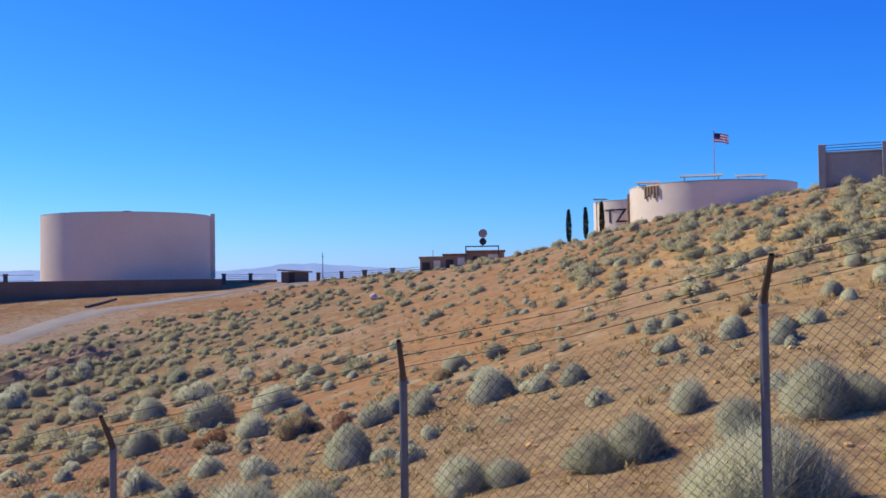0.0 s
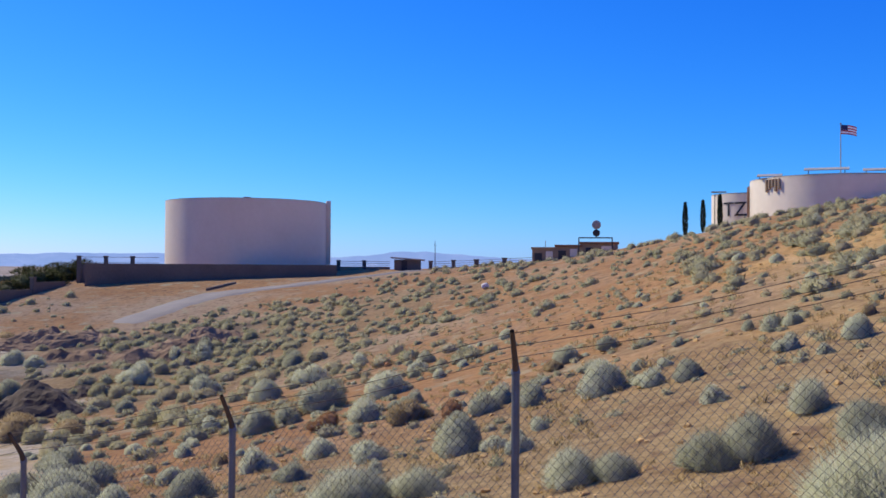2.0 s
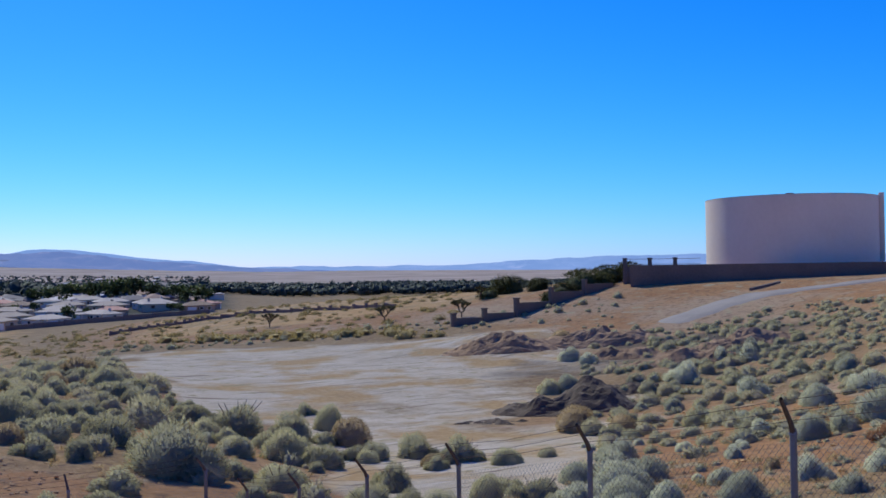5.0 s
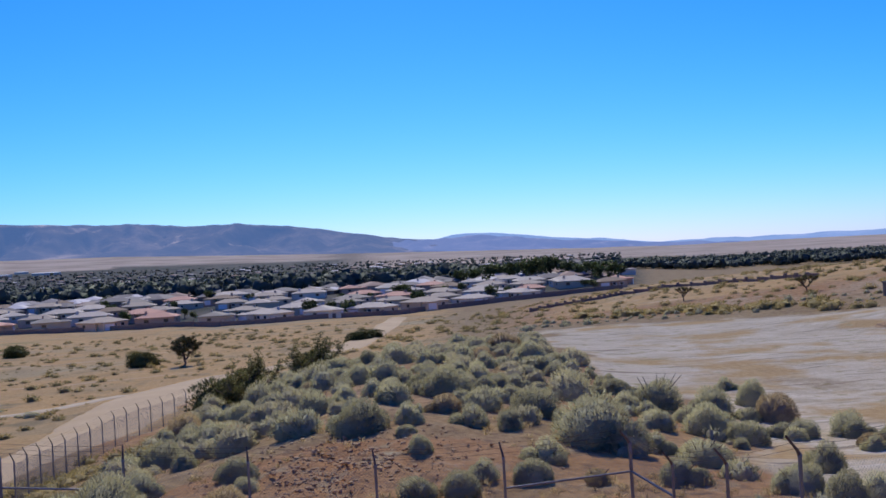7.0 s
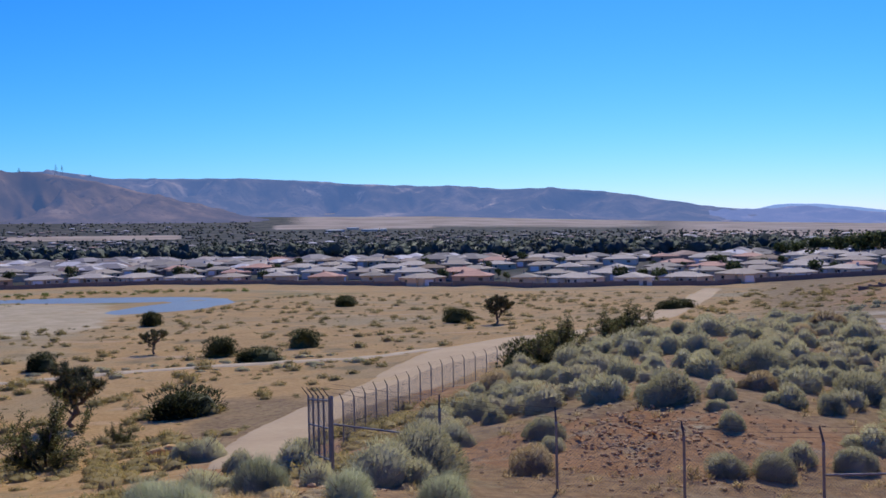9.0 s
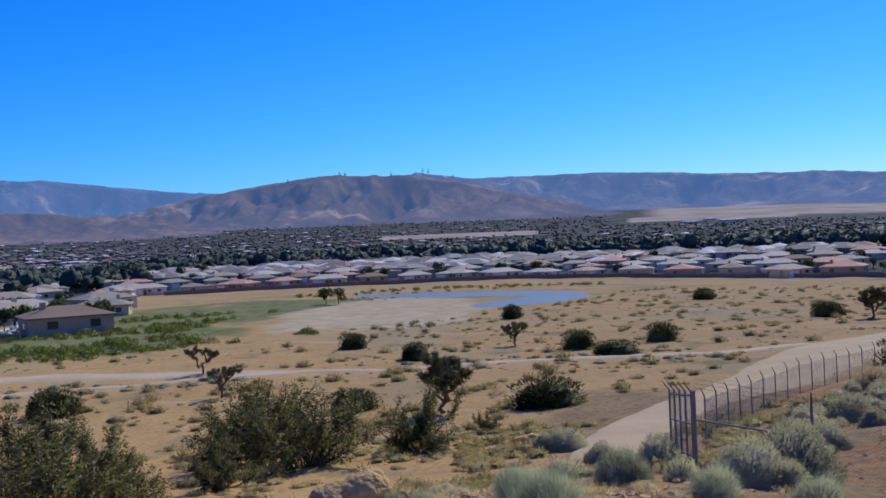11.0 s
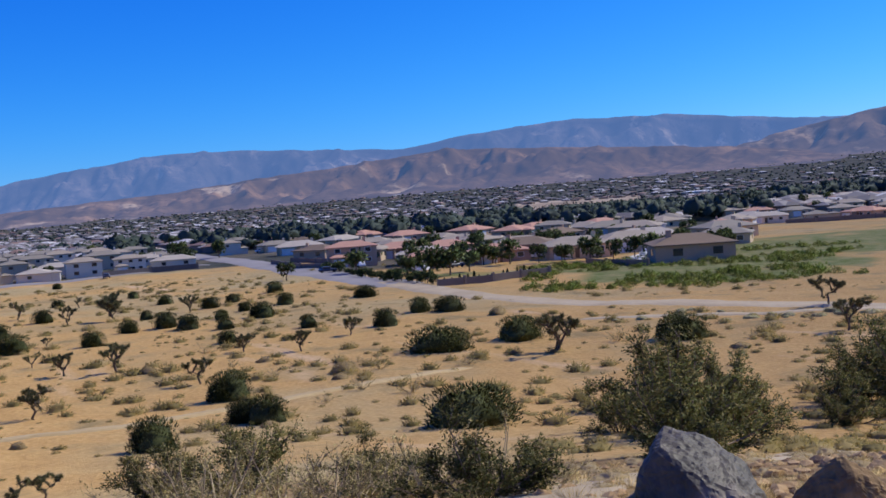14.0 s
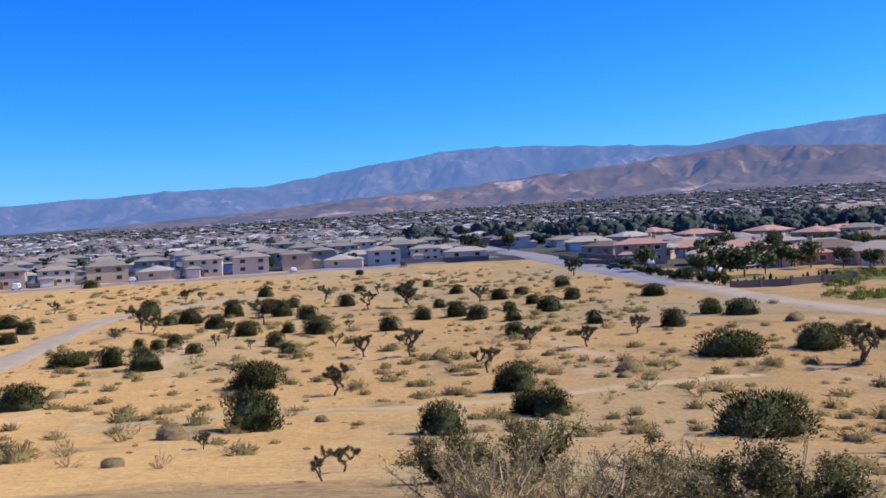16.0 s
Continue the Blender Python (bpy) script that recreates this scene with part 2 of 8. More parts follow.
def ground_material():
    m = bpy.data.materials.new("desert_ground")
    m.use_nodes = True
    n, l = m.node_tree.nodes, m.node_tree.links
    b = n["Principled BSDF"]
    b.inputs["Roughness"].default_value, b.inputs["Specular IOR Level"].default_value = 0.95, 0.1
    b.inputs["Diffuse Roughness"].default_value = 0.6
    co = n.new("ShaderNodeTexCoord")

    def noise(size, detail=5, squash=None):
        t = n.new("ShaderNodeTexNoise")
        t.inputs["Scale"].default_value, t.inputs["Detail"].default_value, t.inputs["Roughness"].default_value = 1 / size, detail, 0.6
        l.new(co.outputs["Object"], t.inputs["Vector"])
        return t.outputs["Fac"]

    def span(v, lo, hi):
        r = n.new("ShaderNodeMapRange")
        r.inputs["From Min"].default_value, r.inputs["From Max"].default_value = lo, hi
        l.new(v, r.inputs["Value"])
        return r.outputs[0]

    def blend(f, a, c):
        x = n.new("ShaderNodeMix")
        x.data_type = "RGBA"
        l.new(f, x.inputs["Factor"])
        for key, v in (("A", a), ("B", c)):
            if isinstance(v, tuple):
                x.inputs[key].default_value = (*v, 1)
            else:
                l.new(v, x.inputs[key])
        return x.outputs["Result"]

    fine, mid, wide = noise(0.35), noise(3.5), noise(26, 6)
    gravel = noise(0.12, 3)
    f1, m1, w1 = span(fine, 0.3, 0.7), span(mid, 0.35, 0.65), span(wide, 0.38, 0.62)
    soil = blend(f1, (0.206, 0.123, 0.049), (0.425, 0.279, 0.114))
    soil = blend(m1, soil, blend(f1, (0.309, 0.205, 0.082), (0.515, 0.358, 0.149)))
    orange = blend(m1, blend(f1, (0.333, 0.156, 0.052), (0.480, 0.242, 0.086)), blend(f1, (0.409, 0.216, 0.076), (0.566, 0.327, 0.128)))
    orange = blend(span(wide, 0.5, 0.62), orange, blend(f1, (0.409, 0.262, 0.126), (0.562, 0.391, 0.200)))
    grass = blend(f1, (0.438, 0.250, 0.077), (0.642, 0.393, 0.140))
    grass = blend(m1, grass, blend(f1, (0.524, 0.307, 0.096), (0.699, 0.445, 0.167)))
    grass = blend(span(wide, 0.52, 0.64), grass, blend(f1, (0.394, 0.259, 0.099), (0.551, 0.372, 0.151)))
    grass = blend(span(noise(45, 5), 0.53, 0.66), grass, blend(f1, (0.393, 0.286, 0.123), (0.551, 0.404, 0.184)))
    bare = n.new("ShaderNodeTexNoise")          # pale worn streaks
    bmap = n.new("ShaderNodeMapping")
    bmap.inputs["Rotation"].default_value, bmap.inputs["Scale"].default_value = (0, 0, -0.6), (0.03, 0.16, 1)
    l.new(co.outputs["Object"], bmap.inputs["Vector"])
    l.new(bmap.outputs["Vector"], bare.inputs["Vector"])
    bare.inputs["Scale"].default_value, bare.inputs["Detail"].default_value = 1.0, 5
    grass = blend(span(bare.outputs["Fac"], 0.62, 0.75), grass, blend(f1, (0.583, 0.390, 0.197), (0.743, 0.519, 0.282)))
    weeds = span(noise(7.0, 6), 0.54, 0.70)          # low green-brown weeds between the grass
    grass = blend(weeds, grass, blend(f1, (0.245, 0.174, 0.069), (0.382, 0.276, 0.118)))
    lot = blend(m1, blend(f1, (0.530, 0.418, 0.234), (0.651, 0.525, 0.308)), blend(f1, (0.632, 0.512, 0.304), (0.744, 0.623, 0.390)))
    for turn, lo, hi, tone in ((0.5, 0.58, 0.63, (0.316, 0.227, 0.117)), (-0.15, 0.60, 0.66, (0.753, 0.650, 0.437)), (1.0, 0.61, 0.65, (0.307, 0.218, 0.113)), (0.25, 0.63, 0.66, (0.223, 0.160, 0.086))):     # blade and tyre marks
        scrape, smap = n.new("ShaderNodeTexNoise"), n.new("ShaderNodeMapping")
        smap.inputs["Rotation"].default_value, smap.inputs["Scale"].default_value = (0, 0, turn), (0.13, 1.5, 1)
        l.new(co.outputs["Object"], smap.inputs["Vector"])
        l.new(smap.outputs["Vector"], scrape.inputs["Vector"])
        scrape.inputs["Scale"].default_value, scrape.inputs["Detail"].default_value, scrape.inputs["Roughness"].default_value = 1.0, 6, 0.65
        lot = blend(span(scrape.outputs["Fac"], lo, hi), lot, tone)
    lot = blend(span(noise(9, 6), 0.50, 0.60), lot, blend(f1, (0.460, 0.284, 0.101), (0.600, 0.402, 0.160)))
    lot = blend(span(noise(1.6, 6), 0.60, 0.68), lot, blend(f1, (0.360, 0.284, 0.109), (0.480, 0.372, 0.160)))
    marsh = blend(m1, (0.15, 0.18, 0.04), blend(f1, (0.24, 0.22, 0.07), (0.38, 0.31, 0.13)))
    sand = blend(m1, (0.550, 0.408, 0.201), (0.680, 0.528, 0.279))
    town = blend(span(noise(40, 4), 0.42, 0.66), (0.050, 0.056, 0.040), (0.150, 0.125, 0.085))
    plain = blend(span(noise(160, 5), 0.4, 0.6), (0.413, 0.299, 0.183), (0.600, 0.451, 0.287))
    asphalt = blend(f1, (0.10, 0.074, 0.042), (0.20, 0.15, 0.088))          # churned dark spoil
    z1, z2, z3 = (n.new("ShaderNodeVertexColor") for _ in range(3))
    z1.layer_name, z2.layer_name, z3.layer_name = "cover_a", "cover_b", "cover_c"
    litter = span(noise(0.8, 6), 0.53, 0.66)
    soil = blend(litter, soil, blend(f1, (0.191, 0.112, 0.053), (0.305, 0.193, 0.092)))
    orange = blend(litter, orange, blend(f1, (0.189, 0.107, 0.048), (0.303, 0.189, 0.092)))
    straw = span(noise(2.2, 6), 0.56, 0.68)
    orange = blend(straw, orange, blend(f1, (0.397, 0.306, 0.140), (0.549, 0.448, 0.237)))
    out = soil
    for zone, layers in ((z1, (orange, grass, lot)), (z2, (marsh, sand, town)), (z3, (plain, asphalt))):
        sp = n.new("ShaderNodeSeparateColor")
        l.new(zone.outputs["Color"], sp.inputs["Color"])
        for channel, layer in zip(("Red", "Green", "Blue"), layers):
            rag = n.new("ShaderNodeMath")          # ragged edges
            rag.operation = "MULTIPLY_ADD"
            l.new(mid, rag.inputs[0])
            rag.inputs[1].default_value = 0.8
            l.new(sp.outputs[channel], rag.inputs[2])
            out = blend(span(rag.outputs[0], 0.72, 1.08), out, layer)
    l.new(out, b.inputs["Base Color"])
    bp, hsum = n.new("ShaderNodeBump"), n.new("ShaderNodeMath")
    hsum.operation = "MULTIPLY_ADD"
    l.new(gravel, hsum.inputs[0])
    hsum.inputs[1].default_value = 0.5
    l.new(fine, hsum.inputs[2])
    bp.inputs["Strength"].default_value, bp.inputs["Distance"].default_value = 0.7, 0.16
    l.new(hsum.outputs[0], bp.inputs["Height"])
    l.new(bp.outputs["Normal"], b.inputs["Normal"])
    return m


def mountain_material(name, dark, light, pale, haze, haze_glow):
    # tan bars below the rim, added in place of a roof panel's shadow
    """Dry brush-covered slopes with bare spurs and pale slips. Blue emission stands in for miles of hazy air."""
    m = bpy.data.materials.new(name)
    m.use_nodes = True
    n, l = m.node_tree.nodes, m.node_tree.links
    b = n["Principled BSDF"]
    b.inputs["Roughness"].default_value, b.inputs["Specular IOR Level"].default_value = 1.0, 0.0
    co, warp = n.new("ShaderNodeTexCoord"), n.new("ShaderNodeMapping")
    warp.inputs["Scale"].default_value = (1, 1, 0.55)
    l.new(co.outputs["Object"], warp.inputs["Vector"])

    def field(size, detail, lo, hi, rough=0.62):
        t, r = n.new("ShaderNodeTexNoise"), n.new("ShaderNodeMapRange")
        t.inputs["Scale"].default_value, t.inputs["Detail"].default_value, t.inputs["Roughness"].default_value = 1 / size, detail, rough
        l.new(warp.outputs["Vector"], t.inputs["Vector"])
        r.inputs["From Min"].default_value, r.inputs["From Max"].default_value = lo, hi
        l.new(t.outputs["Fac"], r.inputs["Value"])
        return r.outputs[0]

    def blend(f, a, c):
        x = n.new("ShaderNodeMix")
        x.data_type = "RGBA"
        l.new(f, x.inputs["Factor"])
        for key, v in (("A", a), ("B", c)):
            if isinstance(v, tuple):
                x.inputs[key].default_value = (*v, 1)
            else:
                l.new(v, x.inputs[key])
        return x.outputs["Result"]

    # dark and light patches: brush and bare ground, also painted in as gully shade
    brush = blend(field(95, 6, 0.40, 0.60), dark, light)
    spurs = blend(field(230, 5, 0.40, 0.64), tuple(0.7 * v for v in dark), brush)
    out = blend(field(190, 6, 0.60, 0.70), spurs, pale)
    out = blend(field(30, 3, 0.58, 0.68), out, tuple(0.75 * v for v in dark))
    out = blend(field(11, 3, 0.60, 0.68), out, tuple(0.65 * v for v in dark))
    l.new(out, b.inputs["Base Color"])
    # emission imitates the haze in front of the slopes
    b.inputs["Emission Color"].default_value, b.inputs["Emission Strength"].default_value = (*haze, 1), haze_glow
    return m


M_GROUND = ground_material()
M_DIRT_ROAD = material("packed_dirt", (0.303, 0.212, 0.113), (0.410, 0.300, 0.168), 0.5, 6, 0.95, 0.3, third=(0.344, 0.240, 0.117))
M_FAINT_TRACK = material("worn_grass_track", (0.40, 0.28, 0.125), (0.52, 0.385, 0.19), 0.6, 4, 0.95, 0.3)
M_PALE_TRACK = material("dry_track", (0.33, 0.25, 0.15), (0.46, 0.365, 0.235), 0.6, 5, 0.95, 0.3)
M_ASPHALT = material("asphalt_road", (0.20, 0.18, 0.17), (0.30, 0.27, 0.25), 0.4, 10, 0.9, 0.2)
M_DRIVE = material("pale_driveway", (0.55, 0.52, 0.46), (0.68, 0.65, 0.58), 0.4, 4, 0.9, 0.2)
M_CONCRETE = material("concrete", (0.265, 0.253, 0.220), (0.382, 0.369, 0.325), 0.4, 4, 0.9, 0.2)
M_ACCESS = material("worn_paving", (0.20, 0.175, 0.14), (0.29, 0.255, 0.205), 0.4, 4, 0.9, 0.2)
M_TANK = material("tank_paint", (0.66, 0.535, 0.40), (0.74, 0.615, 0.475), 0.6, 5, 0.5, 0.0, specular=0.4)
M_TANK_CREAM = material("cream_tank_paint", (0.70, 0.60, 0.44), (0.80, 0.70, 0.54), 0.6, 5, 0.5, 0.0, specular=0.35)
M_RUST = material("rust_streaks", (0.16, 0.08, 0.045), (0.30, 0.17, 0.10), 0.3, 2, 0.9, 0.2)
M_BLOCK = material("block_wall_grey", (0.104, 0.090, 0.075), (0.160, 0.139, 0.114), 0.3, 4, 0.95, 0.3)
M_BLOCK_TAN = material("block_wall_tan", (0.24, 0.175, 0.11), (0.34, 0.255, 0.165), 0.3, 4, 0.95, 0.3)
M_POST = material("galvanised_steel", (0.10, 0.105, 0.115), (0.20, 0.205, 0.215), 0.05, 0.6, 0.5, 0.05, metal=0.3)
M_WIRE = material("fence_wire", (0.13, 0.14, 0.145), (0.24, 0.25, 0.25), 0.05, 0.6, 0.5, 0.0, metal=0.5)
M_BARB = material("rusty_barb", (0.06, 0.045, 0.035), (0.12, 0.085, 0.06), 0.05, 0.5, 0.8, 0.0)
M_DARK = material("dark_trim", (0.02, 0.02, 0.022), (0.05, 0.05, 0.052), 0.1, 1, 0.6, 0.0)
M_ROCK = material("desert_rock", (0.108, 0.061, 0.023), (0.341, 0.210, 0.085), 0.07, 0.4, 0.85, 0.9, third=(0.531, 0.326, 0.129))
M_BOULDER = material("weathered_boulder", (0.026, 0.022, 0.016), (0.13, 0.104, 0.070), 0.06, 0.30, 0.6, 0.55, third=(0.40, 0.32, 0.22), specular=0.35)
M_RUBBLE = material("broken_brown_stone", (0.253, 0.150, 0.064), (0.517, 0.340, 0.160), 0.10, 0.6, 0.9, 0.6)
M_ROCK_PALE = material("pale_rock", (0.315, 0.165, 0.048), (0.800, 0.530, 0.197), 0.06, 0.3, 0.85, 0.8, third=(0.327, 0.145, 0.038))
M_SPOIL = material("asphalt_rubble", (0.055, 0.038, 0.021), (0.155, 0.112, 0.068), 0.35, 2, 0.95, 0.8)
M_MOUND = material("churned_dirt", (0.19, 0.115, 0.055), (0.37, 0.24, 0.125), 0.5, 3, 0.95, 0.8)
M_SAGE = leafy("sage_leaf", (0.368, 0.347, 0.187), (0.498, 0.464, 0.267), (0.520, 0.448, 0.267), thin=0.45)
M_SAGE_DRY = leafy("dry_sage_leaf", (0.33, 0.24, 0.115), (0.46, 0.35, 0.19), (0.48, 0.38, 0.20), thin=0.35)
M_SAGE_RUST = leafy("rust_brown_leaf", (0.25, 0.115, 0.05), (0.36, 0.18, 0.08), (0.40, 0.24, 0.12), thin=0.2)
M_SCRUB = leafy("scrub_leaf", (0.273, 0.264, 0.148), (0.394, 0.379, 0.223), (0.431, 0.369, 0.218), thin=0.4)
M_SAGE_PALE = leafy("pale_sage_leaf", (0.424, 0.435, 0.289), (0.573, 0.576, 0.411), (0.583, 0.533, 0.370), thin=0.45)
M_JUNIPER = leafy("juniper_leaf", (0.03, 0.038, 0.011), (0.062, 0.07, 0.02), (0.10, 0.092, 0.032), thin=0.1)
M_CREOSOTE_DRY = leafy("dry_creosote_leaf", (0.28, 0.235, 0.085), (0.43, 0.37, 0.155), (0.48, 0.38, 0.18))
M_CREOSOTE = leafy("creosote_leaf", (0.070, 0.080, 0.025), (0.145, 0.148, 0.048), (0.270, 0.220, 0.090), thin=0.32)
M_YUCCA = leafy("yucca_blade", (0.055, 0.065, 0.024), (0.13, 0.13, 0.055), (0.24, 0.19, 0.09))
M_REED = leafy("reed_leaf", (0.112, 0.179, 0.021), (0.232, 0.320, 0.051), (0.288, 0.265, 0.085))
M_TREE = leafy("town_tree_leaf", (0.035, 0.062, 0.022), (0.095, 0.13, 0.045), (0.15, 0.16, 0.06))
# leaf green shifted to blue in the base colour, imitating distance haze
M_TREE_FAR = leafy("hazed_far_tree_leaf", (0.024, 0.040, 0.036), (0.046, 0.068, 0.054), (0.068, 0.086, 0.060), thin=0.12)
M_CYPRESS = leafy("cypress_leaf", (0.012, 0.026, 0.012), (0.03, 0.05, 0.022), (0.05, 0.06, 0.03))
M_BARK = material("bark", (0.07, 0.05, 0.035), (0.17, 0.13, 0.10), 0.08, 0.6, 0.95, 0.7)
M_SAGE_GREEN = leafy("green_sage_leaf", (0.357, 0.386, 0.212), (0.487, 0.494, 0.303), (0.508, 0.453, 0.280), thin=0.4)
M_WEED = leafy("field_weed_leaf", (0.19, 0.155, 0.05), (0.32, 0.25, 0.09), (0.44, 0.33, 0.13), thin=0.45)
M_STRAW = leafy("dry_grass_blade", (0.40, 0.28, 0.11), (0.58, 0.43, 0.20), (0.60, 0.47, 0.25), thin=0.3)
M_STONE_WHITE = material("white_stone", (0.55, 0.50, 0.43), (0.75, 0.70, 0.62), 0.1, 0.5, 0.8, 0.5)
M_TWIG_PALE = material("pale_dry_twig", (0.30, 0.22, 0.12), (0.45, 0.35, 0.21), 0.05, 0.4, 0.95, 0.2)
M_TWIG = material("dry_twig", (0.13, 0.09, 0.06), (0.26, 0.20, 0.15), 0.05, 0.4, 0.95, 0.2)


# ---- building helpers ----
def mesh_np(name, verts, faces, mat, tint=None, smooth=False, normals=None):
    """A mesh from arrays of points and of triangles or quads."""
    me = bpy.data.meshes.new(name)
    verts, faces = np.asarray(verts, np.float32), np.asarray(faces, np.int32)
    k = faces.shape[1]
    me.vertices.add(len(verts))
    me.vertices.foreach_set("co", verts.ravel())
    me.loops.add(faces.size)
    me.loops.foreach_set("vertex_index", faces.ravel())
    me.polygons.add(len(faces))
    me.polygons.foreach_set("loop_start", np.arange(0, faces.size, k, dtype=np.int32))
    me.polygons.foreach_set("loop_total", np.full(len(faces), k, np.int32))
    me.polygons.foreach_set("use_smooth", np.full(len(faces), bool(smooth or normals is not None)))
    me.update(calc_edges=True)
    me.validate()
    if tint is not None:
        at = me.attributes.new("tint", "FLOAT", "POINT")
        at.data.foreach_set("value", np.asarray(tint, np.float32))
    if normals is not None:
        me.normals_split_custom_set_from_vertices(np.asarray(normals, np.float32).tolist())
    me.materials.append(mat)
    return me


def fuzzy(v, centre, seed=0, stray=0.45):
    """Normals of a soft leafy mass: outwards from its middle, a little astray from sprig to sprig."""
    g = np.random.default_rng(seed)
    k = len(v) // 3
    n = v - np.asarray(centre)
    n /= np.linalg.norm(n, axis=1, keepdims=True) + 1e-6
    n[:3 * k] += np.repeat(g.normal(size=(k, 3)) * stray, 3, 0)
    return n / (np.linalg.norm(n, axis=1, keepdims=True) + 1e-6)


def part(name, data, mat, parent, label=""):
    """Links a bmesh or a mesh as one part of a thing."""
    if isinstance(data, bmesh.types.BMesh):
        me = bpy.data.meshes.new(name)
        data.to_mesh(me)
        data.free()
        me.materials.append(mat)
    else:
        me = data
    ob = new(name, me)
    ob.parent = parent
    return tagged(ob, label)


def thing(name, x, y, z, turn=0.0, label="", category="", group="", kind="", size=1.0):
    ob = new(name)
    ob.empty_display_size = 0.2
    ob.matrix_world = pose(x, y, z, 0, 0, turn) @ Matrix.Diagonal((size, size, size, 1))
    return tagged(ob, label, category, group, kind)


def box(bm, sx, sy, sz, x=0, y=0, z=0, turn=0.0, bevel=0.0):
    """A box with its base at z, centred on x, y."""
    made = bmesh.ops.create_cube(bm, size=1.0, matrix=pose(x, y, z + sz / 2, 0, 0, turn) @ Matrix.Diagonal((sx, sy, sz, 1)))
    if bevel:
        edges = list({e for v in made["verts"] for e in v.link_edges})
        bmesh.ops.bevel(bm, geom=edges, offset=bevel, segments=1, affect="EDGES")
    return bm


def tube(points, radii, sides=6):
    """Points and quads of a tapered tube."""
    pts, v, f = [Vector(p) for p in points], [], []
    for i, p in enumerate(pts):
        d = (pts[min(i + 1, len(pts) - 1)] - pts[max(i - 1, 0)]).normalized()
        a = d.orthogonal().normalized()
        b = d.cross(a)
        for k in range(sides):
            t = 2 * math.pi * k / sides
            v.append(p + (a * math.cos(t) + b * math.sin(t)) * radii[i])
    for i in range(len(pts) - 1):
        for k in range(sides):
            f.append((i * sides + k, i * sides + (k + 1) % sides, (i + 1) * sides + (k + 1) % sides, (i + 1) * sides + k))
    return [tuple(p) for p in v], f


def rooted_mesh(name, stems, mat, sides=4):
    """Stems that spring from one root, as one piece. Each stem: its points and radii."""
    v, f = [(0.0, 0.0, -0.06)], []
    for pts, radii in stems:
        tv, _ = tube(pts, radii, sides)
        n = len(v)
        v += tv[sides:]
        for k in range(sides):
            f.append((0, n + k, n + (k + 1) % sides))
        for i in range(len(pts) - 2):
            for k in range(sides):
                a, b = n + i * sides + k, n + i * sides + (k + 1) % sides
                f += [(a, b, b + sides), (a, b + sides, a + sides)]
    return mesh_np(name, v, f, mat, smooth=True)


def tubes_mesh(name, tubes, mat):
    v, f, n = [], [], 0
    for tv, tf in tubes:
        v += tv
        f += [tuple(i + n for i in q) for q in tf]
        n += len(tv)
    return mesh_np(name, v, f, mat, smooth=True)


def sprigs(centres, ways, lengths, widths, g, curl=0.3, out=None):
    """One slim leaf triangle at each centre, pointing along its way; with its face turned outwards where out is given."""
    k = len(centres)
    side = np.cross(ways, g.normal(size=(k, 3)) if out is None else out + g.normal(size=(k, 3)) * 0.25)
    side /= np.linalg.norm(side, axis=1, keepdims=True) + 1e-9
    tip = centres + ways * lengths[:, None] + g.normal(size=(k, 3)) * (curl * lengths)[:, None] * 0.3
    v = np.stack([centres - side * widths[:, None] / 2, centres + side * widths[:, None] / 2, tip], 1).reshape(-1, 3)
    return v, np.arange(3 * k).reshape(-1, 3)


def on(x, y, sink=0.0):
    return float(ground_z(x, y)) - sink


# ---- ground ----
def soft(v, lo, hi):
    t = ((v - lo) / (hi - lo)).clip(0, 1)
    return t * t * (3 - 2 * t)


def within(x, y, cx, cy, rx, ry, turn=0.0, edge=0.25):
    """A soft oval patch."""
    c, s = math.cos(radians(turn)), math.sin(radians(turn))
    u, v = (x - cx) * c + (y - cy) * s, -(x - cx) * s + (y - cy) * c
    return 1 - soft(np.hypot(u / rx, v / ry) + 0.5 * fnoise(x, y, 18, 3), 1 - edge, 1 + edge)


